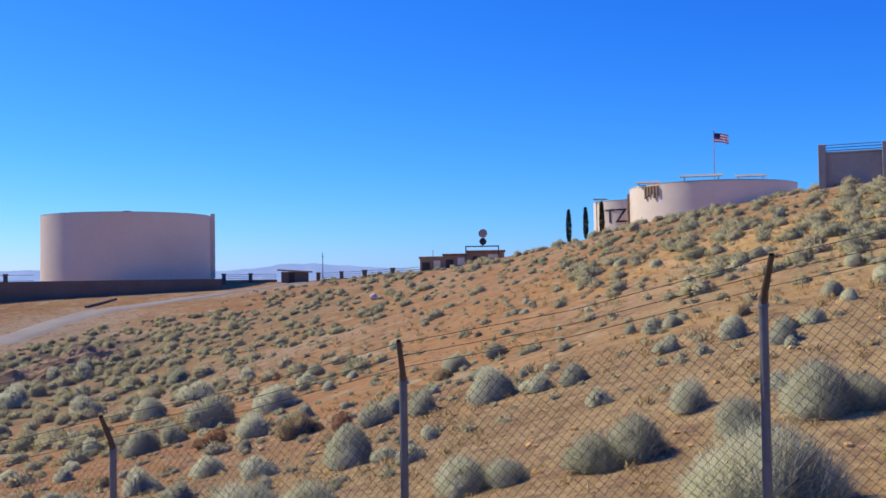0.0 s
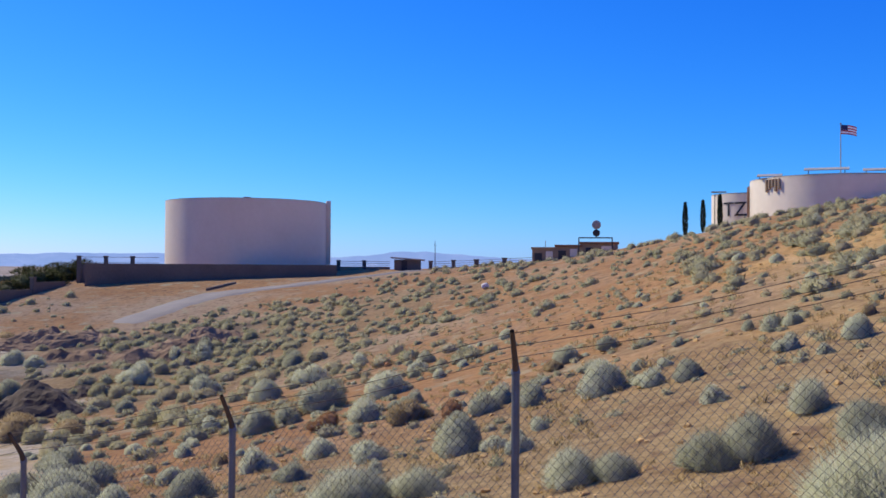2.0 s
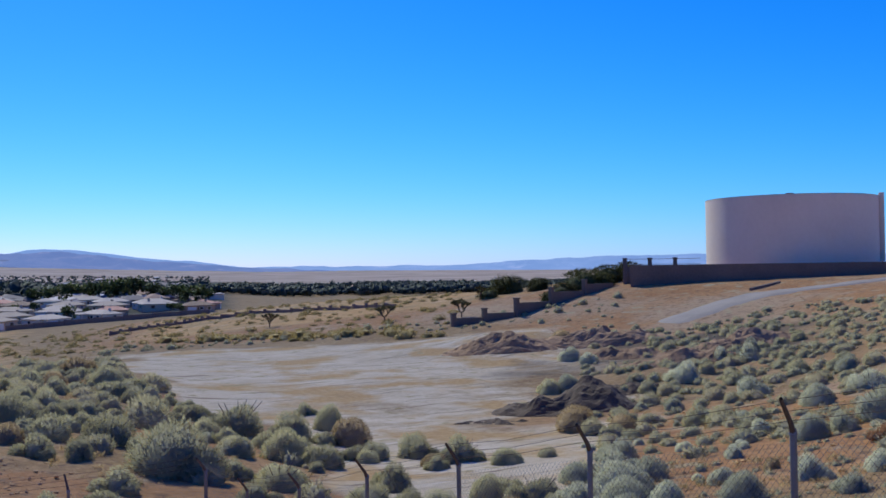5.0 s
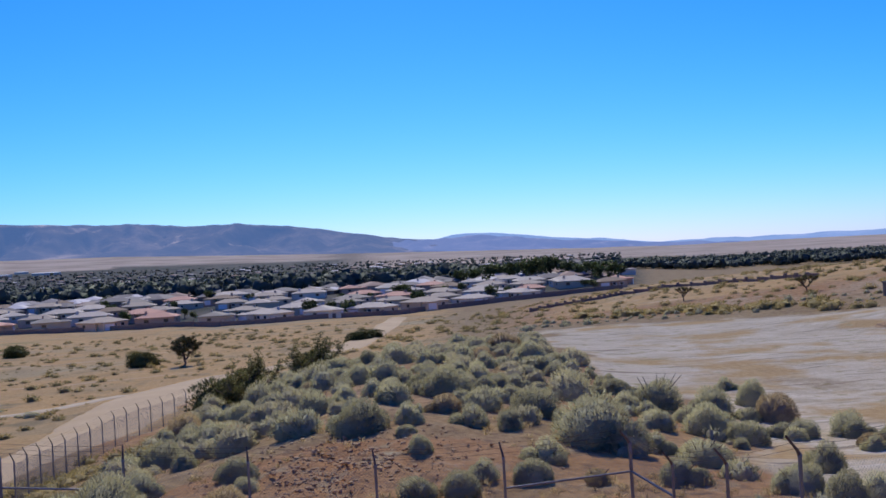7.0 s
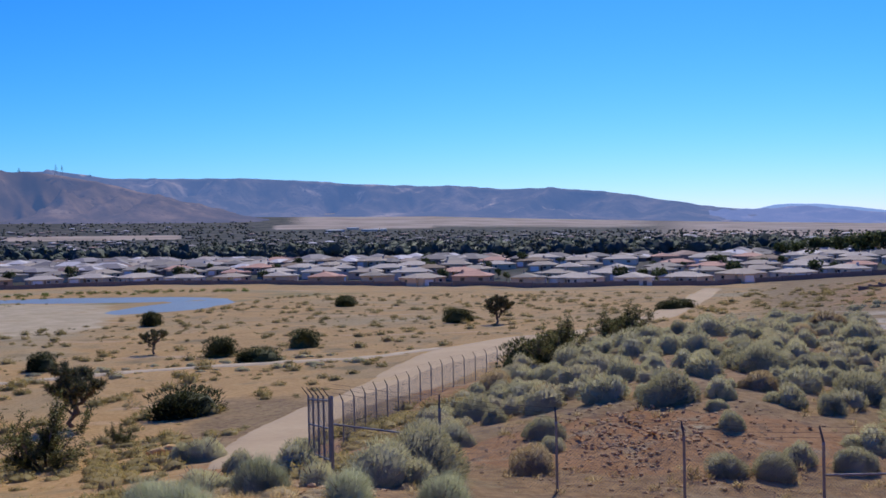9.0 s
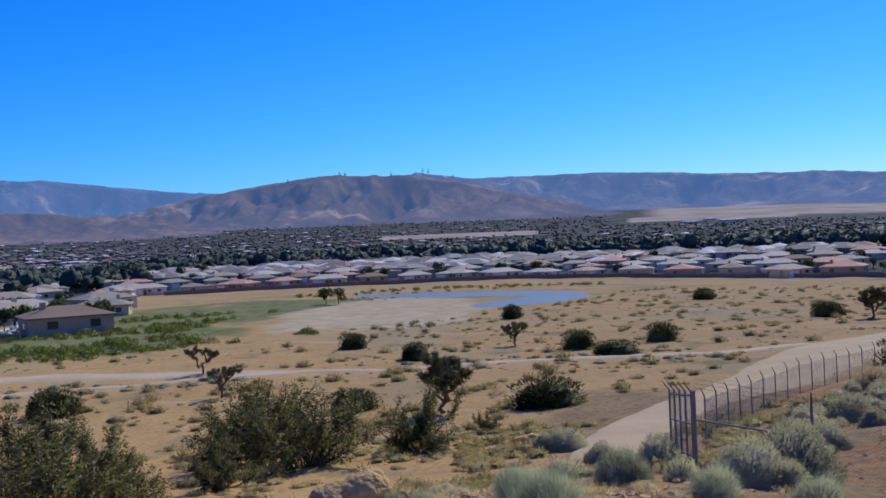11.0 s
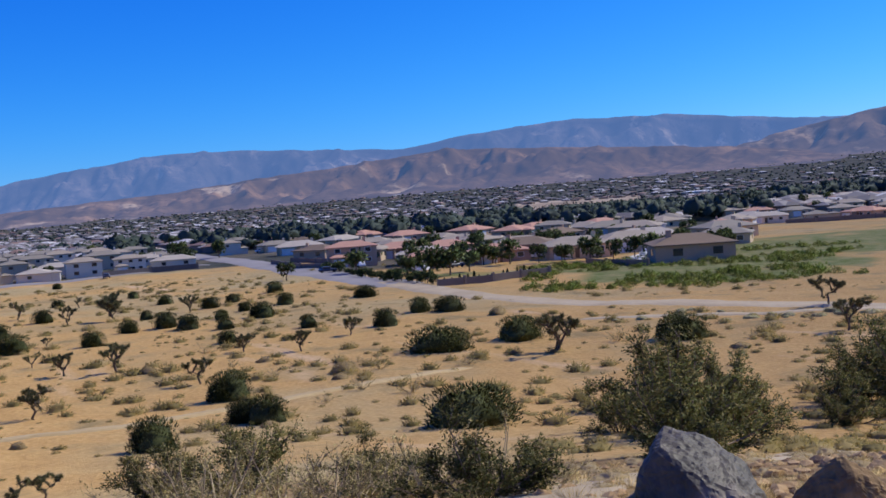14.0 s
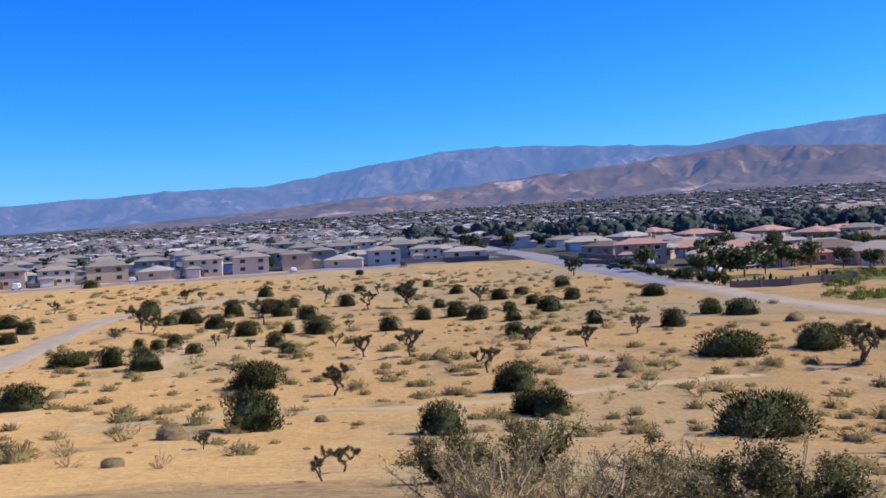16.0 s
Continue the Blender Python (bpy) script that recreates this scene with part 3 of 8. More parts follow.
def make_ground():
    az = np.radians(np.concatenate([np.arange(-180, -100, 4), np.arange(-100, 108, 0.36), np.arange(108, 180, 4)]))
    r = np.concatenate([[0.01, 0.4, 0.8], np.exp(np.linspace(math.log(1.2), math.log(4700), 360))])
    A, R = np.meshgrid(az, r, indexing="ij")
    x, y = -R * np.sin(A), R * np.cos(A)
    z = ground_z(x, y)
    na, nr = A.shape
    idx = np.arange(na * nr).reshape(na, nr)
    nxt = np.roll(idx, -1, 0)
    f = np.stack([idx[:, :-1], idx[:, 1:], nxt[:, 1:], nxt[:, :-1]], -1).reshape(-1, 4)
    me = mesh_np("ground", np.stack([x, y, z], -1).reshape(-1, 3), f[:, ::-1], M_GROUND, smooth=True)
    deg = np.degrees(A)
    orange = (1 - soft(deg, -40, -30)) * (1 - soft(R, 150, 260)) * soft(R, 14, 40) * (0.75 + 0.6 * fnoise(x, y, 30, 3))
    orange = np.maximum(orange, 1.1 * soft(deg, -70, -62) * (1 - soft(deg, -50, -44)) * soft(R, 55, 75) * (1 - soft(R, 140, 150)))
    orange = np.maximum(orange, 0.8 * soft(R, 120, 150) * (1 - soft(R, 280, 330)) * (1 - soft(deg, -18, -8)) * soft(deg, -60, -50))
    orange = np.maximum(orange, (0.62 + 0.9 * fnoise(x + 11, y, 9, 3)) * soft(deg, -40, -30) * (1 - soft(deg, 8, 12)) * (1 - soft(R, 75, 100)) * soft(R, 10, 20))
    orange = np.maximum(orange, within(x, y, 2, 31, 7, 4))
    orange = np.maximum(orange, (0.5 + 1.2 * fnoise(x, y + 40, 16, 3)) * soft(deg, 6, 12) * (1 - soft(deg, 40, 60)) * (1 - soft(R, 70, 120)) * soft(R, 9, 13))
    orange = np.maximum(orange, 0.75 * within(x, y, -60, 150, 22, 60, -15) * soft(deg, 8, 14))
    orange = orange * (1 - 0.6 * within(x, y, 62, 58, 34, 24))
    grass = soft(deg, -14, -6) * soft(R, 62, 100) * (1 - soft(R, 380, 400))
    grass = np.maximum(grass, soft(deg, 18, 26) * soft(R, 20, 34) * (1 - soft(R, 370, 400)))
    grass = np.maximum(grass, (1 - soft(deg, -78, -66)) * soft(R, 18, 40) * (0.3 + 1.3 * fnoise(x + 33, y, 22, 3)))
    grass = np.maximum(grass, 0.85 * soft(R, 150, 175) * (1 - soft(R, 260, 300)) * (1 - soft(deg, -20, -12)) * soft(deg, -50, -40))
    dl = deg + 20 * fnoise(x, y, 16, 4)
    lot = soft(dl, -43, -36) * (1 - soft(dl, -18, -13)) * soft(R - np.interp(deg, [-44, -40, -36, -29, -26, -20, -14], [52, 34, 24, 26, 44, 64, 84]) + 24 * fnoise(x, y, 12, 4), -6, 6) * (1 - soft(R + 14 * fnoise(x, y, 15, 3), 116, 130))
    lot = lot * (0.88 + 0.8 * fnoise(x + 70, y, 13, 4))
    lot = np.maximum(lot, 0.9 * within(x, y, 20, 30, 5, 7))
    marsh = within(x, y, -150, 145, 26, 60, 40) * soft(R, 150, 165)
    marsh = np.maximum(marsh, within(x, y, -162, 200, 40, 30, 20))
    marsh = np.maximum(marsh, (0.3 + 1.1 * fnoise(x, y, 14, 3)) * soft(R, 232, 250) * (1 - soft(R, 300, 360)) * soft(deg, 8, 14) * (1 - soft(deg, 42, 46)))
    marsh = np.maximum(marsh, 0.9 * within(x, y, -165, 115, 40, 9, 40) * soft(R, 150, 165))
    marsh = np.maximum(marsh * (0.8 + 1.5 * fnoise(x + 7, y, 13, 4)), within(x, y, -150, 185, 20, 34, 25) * (0.85 + 0.8 * fnoise(x, y, 15, 3)))
    sand = within(x, y, -113, 188, 22, 50, 22, 0.3) * (0.8 + 0.9 * fnoise(x, y, 12, 4))
    edge = np.interp(deg, [-21, -18, -7.3, 2, 12, 21, 32, 44, 50], [385, 372, 322, 314, 352, 392, 388, 375, 300])
    town = soft(R - edge, -8, 25) * soft(deg, -24, -18)
    town = np.maximum(town * (1 - soft(deg, 70, 73) * (1 - soft(R, 308, 325))), 0.8 * soft(R, 225, 262) * soft(deg, 44, 50) * (1 - soft(deg, 68, 72)))
    town = town * (1 - within(x, y, -174.6, 111.2, 11, 8)) * (1 - within(x, y, -275.6, 102.5, 13, 10)) * (1 - within(x, y, -181, 121, 14, 7, 30))
    plain = 0.85 * soft(R, 2400, 3000) * soft(deg, -10, 0) * (1 - soft(deg, 14, 18))
    plain = np.maximum(plain, soft(R, 1300, 1800) * (1 - soft(deg, -10, 0)))
    for a0, a1, r0, r1 in ((50.5, 57.5, 1000, 1600), (8, 17, 2500, 2850), (22, 31, 1950, 2200)):     # bare fields
        plain = np.maximum(plain, soft(deg, a0 - 0.5, a0 + 0.5) * (1 - soft(deg, a1 - 0.5, a1 + 0.5)) * soft(R, r0, r0 * 1.04) * (1 - soft(R, r1, r1 * 1.04)))
    plain = np.maximum(plain, soft(R, 750, 950) * (1 - soft(deg, -26, -20)))
    spoil = 0.75 * within(x, y, 70, 68, 20, 13) * (0.7 + 1.6 * fnoise(x, y + 21, 8, 4))
    full = np.ones_like(x)
    for name, group in (("cover_a", (orange, grass, lot)), ("cover_b", (marsh, sand, town)), ("cover_c", (plain, spoil, spoil * 0))):
        at = me.color_attributes.new(name, "FLOAT_COLOR", "POINT")
        at.data.foreach_set("color", np.stack([*(np.clip(c, 0, 1) for c in group), full], -1).astype(np.float32).ravel())
    tagged(new("ground", me), "dry desert hillside, grass field and valley floor", "ground", kind="structure")


make_ground()


def ribbon(name, points, width, mat, label, category="road", lift=0.07, kind="structure"):
    """A road laid over the ground along a smooth line."""
    p = np.array(points, float)
    t = np.concatenate([[0], np.cumsum(np.hypot(*np.diff(p, axis=0).T))])
    s = np.linspace(0, t[-1], max(8, int(t[-1] / max(1.0, np.min(width) * 0.35))))
    q = np.stack([np.interp(s, t, p[:, k]) for k in (0, 1)], -1)
    for _ in range(12):
        q[1:-1] = 0.25 * q[:-2] + 0.5 * q[1:-1] + 0.25 * q[2:]
    d = np.gradient(q, axis=0)
    d /= np.linalg.norm(d, axis=1, keepdims=True)
    nrm = np.stack([-d[:, 1], d[:, 0]], -1)
    cols = np.linspace(-0.5, 0.5, 7)
    width = np.interp(s, t, np.broadcast_to(width, len(p)))[:, None]
    wob = 1 + 0.35 * np.array([[fnoise(np.array(a * 1.0 + 90 * c), np.array(3.0), 16, 2) for c in (-1, 1)] for a in s]).reshape(-1, 2)
    w = np.where(cols[None] < 0, wob[:, :1], wob[:, 1:]) * cols[None] * width
    xy = q[:, None] + nrm[:, None] * w[..., None]
    x, y = xy[..., 0], xy[..., 1]
    z = ground_z(x, y) + lift + np.hypot(x, y) * 0.0006
    z -= (lift + 0.25) * (1 - np.minimum(s, s[-1] - s) / 3.0).clip(0, 1)[:, None]
    z[:, 0] -= lift + 0.15
    z[:, -1] -= lift + 0.15
    m, k = x.shape
    idx = np.arange(m * k).reshape(m, k)
    f = np.stack([idx[:-1, :-1], idx[:-1, 1:], idx[1:, 1:], idx[1:, :-1]], -1).reshape(-1, 4)
    return tagged(new(name, mesh_np(name, np.stack([x, y, z], -1).reshape(-1, 3), f[:, ::-1], mat, smooth=True)), label, category, kind=kind)


def polar(az, r):
    return (-r * math.sin(radians(az)), r * math.cos(radians(az)))


WINDING = [(-13.0, 38), (-16, 48), (-17, 57), (-17, 66), (-14.8, 73), (-14.2, 85), (-13.9, 94), (-12.8, 105), (-11, 117), (-7, 128), (0, 135), (6, 144), (13, 164), (22, 205), (33, 268), (38, 292)]
ribbon("road", WINDING, [4, 5, 5.5, 6, 8.5, 10.5, 11.5, 12, 13, 11, 8, 7, 6, 5.5, 5.5, 5], M_DIRT_ROAD, "pale graded dirt road winding down the hill")
ribbon("road", [(-95, 66), (-66, 92), (-42, 104), (-24, 112), (-14, 120)], 2.6, M_PALE_TRACK, "narrow pale dirt track through dry grass")
ribbon("road", [polar(81.6, 1500), polar(80.3, 900), polar(77.9, 545), polar(75.5, 412), polar(72.7, 330), polar(68.3, 239), polar(64.2, 186)], 11, M_ASPHALT, "straight paved street running into the town")
ribbon("road", [polar(65.5, 200), polar(62, 167), polar(57, 140), polar(50, 128), polar(42, 122), polar(36, 112)], 6, M_PALE_TRACK, "pale dirt road past the back gardens")
ribbon("road", [polar(108, 296), polar(100, 297), polar(90, 298), polar(82, 312), polar(75, 338)], 8, M_ASPHALT, "pale street along the edge of the houses")
ribbon("road", [polar(49.7, 213), polar(50.6, 220), polar(51.3, 229), polar(50.6, 238), polar(49.6, 246)], 4.5, M_DRIVE, "curved white concrete driveway beside a house", "driveway")
ribbon("road", [polar(106, 105), polar(102, 118), polar(99, 150), polar(96, 180), polar(92, 196), polar(88, 205)], 5, M_PALE_TRACK, "pale dirt track across the dry field")
ribbon("road", [polar(100, 66), polar(90, 68), polar(80, 66), polar(70, 72), polar(60, 84)], 1.6, M_FAINT_TRACK, "faint pale footpath over the field")
ribbon("road", [(84, 84), (88.5, 84.4), (95.5, 84.8), (101, 85.8), (105, 84.2), (108.5, 80.3), (116.3, 76.2), (125, 71.6), (131, 68)], [5.0, 5.0, 5.0, 5.0, 4.4, 3.2, 2.6, 2.4, 2.4], M_ACCESS, "pale concrete access road up to the tank")
ribbon("road", [(-5, 2), (-8.4, 5.3), (-12.3, 9), (-15, 15), (-20.8, 24), (-25, 31)], 1.9, M_PALE_TRACK, "sandy footpath along the brow of the hill", lift=0.03)


# ---- mountains ----
def ridge(name, azimuths, elevations, far, deep, mat, label, gully=90.0, amount=0.3, seed=0):
    """A range whose crest stands at given angles over the horizon, with gullies down its face."""
    az = np.arange(azimuths[0], azimuths[-1], 0.12)
    top = np.interp(az, azimuths, elevations)
    w = np.exp(-0.5 * (np.arange(-8, 9) / 3.0) ** 2)
    top = np.convolve(np.pad(top, 8, "edge"), w / w.sum(), "valid")
    s = np.linspace(0, 1, 44)
    A, S = np.meshgrid(np.radians(az), s, indexing="ij")
    R = far - deep * (1 - S)
    x, y = -R * np.sin(A), R * np.cos(A)
    base = ground_z(x, y, False) - 6
    top = top + 0.16 * fnoise(az * 1.0 + seed, az * 0 + 3.3, 3.0, 4) + 0.14 * fnoise(az + 2 * seed, az * 0 + 9.1, 0.9, 3)
    crest = far * np.tan(np.radians(top))[:, None]
    ends = soft(np.minimum(az - az[0], az[-1] - az), 0, 5)[:, None]
    along, down = np.degrees(A) * far / 57.3, R                     # gullies run down the slope
    g = np.abs(fnoise(along + seed * 31 + 0.3 * down, down * 0.35, gully * 2.2, 5)) * 4.6 + fnoise(along, down * 0.5 + seed, gully * 0.5, 3) * 1.0 - 0.25
    shape = S ** 1.15 * (1 - amount * g * np.sin(math.pi * S.clip(0, 1)) ** 0.7) + 0.012 * fnoise(x, y, 70, 3) * (S > 0.9)
    z = base + (crest - base).clip(0) * shape * ends
    back = np.stack([x[:, -1] * 1.03, y[:, -1] * 1.03, base[:, -1]], -1)
    v = np.concatenate([np.stack([x, y, z], -1), back[:, None]], 1)
    m, k = v.shape[:2]
    idx = np.arange(m * k).reshape(m, k)
    f = np.stack([idx[:-1, :-1], idx[:-1, 1:], idx[1:, 1:], idx[1:, :-1]], -1).reshape(-1, 4)
    return tagged(new(name, mesh_np(name, v.reshape(-1, 3), f[:, ::-1], mat, smooth=True)), label, "mountain", kind="structure")


# emission colour painted over the ranges as blue air haze
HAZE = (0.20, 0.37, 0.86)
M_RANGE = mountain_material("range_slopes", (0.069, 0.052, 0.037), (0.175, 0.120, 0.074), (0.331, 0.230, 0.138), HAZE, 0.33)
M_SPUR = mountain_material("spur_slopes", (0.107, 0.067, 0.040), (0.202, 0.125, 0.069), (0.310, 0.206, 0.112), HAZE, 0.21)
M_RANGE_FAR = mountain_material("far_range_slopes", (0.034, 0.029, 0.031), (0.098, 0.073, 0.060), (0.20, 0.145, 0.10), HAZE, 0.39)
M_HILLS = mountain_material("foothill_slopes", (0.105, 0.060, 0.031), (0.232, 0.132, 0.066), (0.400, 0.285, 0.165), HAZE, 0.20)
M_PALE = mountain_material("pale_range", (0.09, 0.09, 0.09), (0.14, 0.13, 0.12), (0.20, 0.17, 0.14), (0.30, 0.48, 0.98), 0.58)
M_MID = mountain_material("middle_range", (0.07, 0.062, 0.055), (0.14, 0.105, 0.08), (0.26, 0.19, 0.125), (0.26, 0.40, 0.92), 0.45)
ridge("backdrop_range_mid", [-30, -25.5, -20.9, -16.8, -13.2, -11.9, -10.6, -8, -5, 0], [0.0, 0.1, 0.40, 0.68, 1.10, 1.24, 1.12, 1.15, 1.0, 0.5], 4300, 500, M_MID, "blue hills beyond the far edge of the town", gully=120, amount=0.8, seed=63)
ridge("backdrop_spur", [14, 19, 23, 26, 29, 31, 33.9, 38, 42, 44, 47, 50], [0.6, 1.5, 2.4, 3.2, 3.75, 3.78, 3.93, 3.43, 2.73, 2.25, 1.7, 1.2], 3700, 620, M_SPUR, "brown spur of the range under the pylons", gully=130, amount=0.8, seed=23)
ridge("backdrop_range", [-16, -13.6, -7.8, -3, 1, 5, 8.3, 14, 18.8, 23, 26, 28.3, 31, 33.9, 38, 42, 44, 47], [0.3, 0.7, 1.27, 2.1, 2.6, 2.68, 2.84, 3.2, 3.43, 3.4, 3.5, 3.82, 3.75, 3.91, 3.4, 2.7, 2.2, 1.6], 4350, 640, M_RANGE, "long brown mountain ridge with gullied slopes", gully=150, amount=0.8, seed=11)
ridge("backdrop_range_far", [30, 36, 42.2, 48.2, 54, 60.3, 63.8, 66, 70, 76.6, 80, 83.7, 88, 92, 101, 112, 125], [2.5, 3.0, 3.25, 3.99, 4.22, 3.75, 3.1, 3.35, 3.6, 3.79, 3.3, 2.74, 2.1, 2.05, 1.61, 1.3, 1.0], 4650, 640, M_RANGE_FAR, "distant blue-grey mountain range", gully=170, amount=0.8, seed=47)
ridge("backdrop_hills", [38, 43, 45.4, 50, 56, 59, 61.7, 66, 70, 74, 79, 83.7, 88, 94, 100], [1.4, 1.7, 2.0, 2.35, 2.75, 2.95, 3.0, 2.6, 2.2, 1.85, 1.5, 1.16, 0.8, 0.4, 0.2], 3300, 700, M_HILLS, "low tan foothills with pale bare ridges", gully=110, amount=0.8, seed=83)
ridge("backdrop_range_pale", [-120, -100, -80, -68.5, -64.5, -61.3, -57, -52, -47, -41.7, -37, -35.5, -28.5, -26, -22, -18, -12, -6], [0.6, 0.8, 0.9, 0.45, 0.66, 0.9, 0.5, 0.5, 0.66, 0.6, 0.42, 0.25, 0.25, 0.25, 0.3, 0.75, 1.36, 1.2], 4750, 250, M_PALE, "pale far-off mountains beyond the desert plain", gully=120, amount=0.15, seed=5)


# ---- pond ----
M_WATER = material("pond_water", (0.13, 0.13, 0.105), (0.19, 0.185, 0.145), 0.8, 12, 0.35, 0.35, specular=0.3)
bm = bmesh.new()
ring_v = [bm.verts.new((-118 + 58 * math.cos(2 * math.pi * k / 64), 240 + 44 * math.sin(2 * math.pi * k / 64), -15.2)) for k in range(64)]
bm.faces.new(ring_v)
me = bpy.data.meshes.new("water")
bm.to_mesh(me)
bm.free()
me.materials.append(M_WATER)
tagged(new("water", me), "shallow blue pond in the valley", "pond", kind="structure")


# ---- plants ----
def dome_sprigs(seed, count, lobes, length, width, flat=0.62, up=0.35, shell=0.45):
    """Leaf sprigs of a rounded bush one metre across, gathered in lobes; with a tint that rises on stray tips."""
    g = np.random.default_rng(seed)
    ang = g.uniform(0, 2 * math.pi, lobes)
    off = g.uniform(0.08, 0.24, lobes)
    lc = np.stack([off * np.cos(ang), off * np.sin(ang), g.uniform(0.0, 0.10, lobes)], -1)
    lr = g.uniform(0.22, 0.34, lobes)
    which = g.integers(0, lobes, count)
    d = g.normal(size=(count, 3))
    d[:, 2] = np.abs(d[:, 2]) * 1.0 - 0.12
    d /= np.linalg.norm(d, axis=1, keepdims=True)
    rad = lr[which] * (1 - shell * g.random(count) ** 1.6)
    c = lc[which] + d * rad[:, None] * np.array([1, 1, flat * 2.6])
    c[:, 2] = np.maximum(c[:, 2], 0.01)
    way = d + np.array([0, 0, up]) + g.normal(size=(count, 3)) * 0.35
    way /= np.linalg.norm(way, axis=1, keepdims=True)
    v, f = sprigs(c, way, length * g.uniform(0.6, 1.4, count), width * g.uniform(0.6, 1.4, count), g)
    tint = np.repeat((g.random(count) ** 3 * 0.8), 3)
    return v, f, tint


def with_core(v, f, tint, seed, radius=0.37, tall=0.50, rows=5, cols=10):
    """Adds the dense inner mass of a bush under its sprigs."""
    g = np.random.default_rng(seed)
    core = []
    for i in range(rows):
        e = i / (rows - 1) * math.pi / 2
        for k in range(cols):
            a = 2 * math.pi * k / cols
            w = g.uniform(0.8, 1.1)
            core.append((radius * w * math.cos(e) * math.cos(a), radius * w * math.cos(e) * math.sin(a), tall * math.sin(e) * w))
    faces = []
    for i in range(rows - 1):
        for k in range(cols):
            p, q, r, s = i * cols + k, i * cols + (k + 1) % cols, (i + 1) * cols + (k + 1) % cols, (i + 1) * cols + k
            faces += [(p, q, r), (p, r, s)]
    return np.concatenate([v, core]), np.concatenate([f, np.array(faces) + len(v)]), np.concatenate([tint, np.zeros(len(core))])


def twigs(seed, count, height, spread, thick, mat, name="woody_base"):
    g = np.random.default_rng(seed)
    out = []
    for _ in range(count):
        a, s, h = g.uniform(0, 2 * math.pi), g.uniform(0.3, 1) * spread, height * g.uniform(0.6, 1.0)
        pts = [(0.03 * math.cos(a), 0.03 * math.sin(a), -0.05), (s * 0.45 * math.cos(a), s * 0.45 * math.sin(a), h * 0.5), (s * math.cos(a + 0.2), s * math.sin(a + 0.2), h)]
        out.append((pts, [thick, thick * 0.7, thick * 0.25]))
    return rooted_mesh(name, out, mat)


def mound(seed, count, length, width, tall=0.54, wisps=0, wisp=0.15, rows=6, cols=12, core=0.87):
    """A round soft bush one metre across: short leaves that lie over a bumpy dome, with thin wisps standing out of it."""
    g = np.random.default_rng(seed)
    k = 10
    knobs = g.normal(size=(k, 3))
    knobs[:, 2] = np.abs(knobs[:, 2])
    knobs /= np.linalg.norm(knobs, axis=1, keepdims=True)
    swell = g.uniform(0.4, 1.3, k)

    def reach(d):            # the dome swells round each knob
        return 0.31 + 0.17 * ((((d @ knobs.T) - 0.6) / 0.4).clip(0, 1) * swell).max(1)

    stretch = np.array([1, 1, tall / 0.46])
    d = g.normal(size=(count + wisps, 3))
    d[:, 2] = np.abs(d[:, 2]) * 1.05 - 0.10
    d /= np.linalg.norm(d, axis=1, keepdims=True)
    c = d * (reach(d) * (1 - 0.16 * g.random(len(d)) ** 1.5))[:, None] * stretch
    c[:, 2] = np.maximum(c[:, 2], 0.01)
    lie = np.cross(d, g.normal(size=d.shape))
    lie /= np.linalg.norm(lie, axis=1, keepdims=True)
    way = lie * 0.45 + d * 0.7 + np.array([0, 0, 0.4])
    way[count:] = d[count:] * 0.75 + np.array([0, 0, 0.65]) + g.normal(size=(wisps, 3)) * 0.2
    way /= np.linalg.norm(way, axis=1, keepdims=True)
    ln, wd = length * g.uniform(0.6, 1.4, len(d)), width * g.uniform(0.6, 1.4, len(d))
    ln[count:], wd[count:] = wisp * g.uniform(0.4, 1.2, wisps), width * 0.6
    tint = g.random(len(d)) ** 3 * 0.5
    v, f = sprigs(c, way, ln, wd, g, out=d)
    e, a = np.meshgrid(np.linspace(-0.12, math.pi / 2, rows), np.arange(cols) * 2 * math.pi / cols, indexing="ij")
    dome = np.stack([np.cos(e) * np.cos(a), np.cos(e) * np.sin(a), np.sin(e)], -1).reshape(-1, 3)
    inner = dome * (reach(dome) * core)[:, None] * stretch
    p = (np.arange(rows - 1)[:, None] * cols + np.arange(cols)[None]).ravel()
    q = (np.arange(rows - 1)[:, None] * cols + (np.arange(cols)[None] + 1) % cols).ravel()
    faces = np.concatenate([np.stack([p, q, q + cols], -1), np.stack([p, q + cols, p + cols], -1)]) + len(v)
    return np.concatenate([v, inner]), np.concatenate([f, faces]), np.concatenate([np.repeat(tint, 3), np.full(len(inner), 0.1)])


def clump(seed, count, length, width, tall=0.54, wisps=0, wisp=0.15, rows=6, cols=12, core=0.87):
    """Two or three mounds grown into one uneven bush, one metre across."""
    g = random.Random(seed)
    heads = ((0.0, 0.0, 0.8), (0.27, 0.0, 0.55), (-0.2, 0.2, 0.5))[:2 + seed % 2]
    vs, fs, ts, n = [], [], [], 0
    for i, (x, y, size) in enumerate(heads):
        size *= g.uniform(0.85, 1.1)
        v, f, t = mound(seed * 7 + i, max(20, int(count * size * 0.6)), length / size, width / size, tall * g.uniform(0.8, 1.15), int(wisps * size * 0.6), wisp / size, rows, cols, core)
        v = v * size + np.array([x + g.uniform(-0.06, 0.06), y + g.uniform(-0.06, 0.06), 0])
        vs.append(v)
        fs.append(f + n)
        ts.append(t)
        n += len(v)
    return np.concatenate(vs), np.concatenate(fs), np.concatenate(ts)


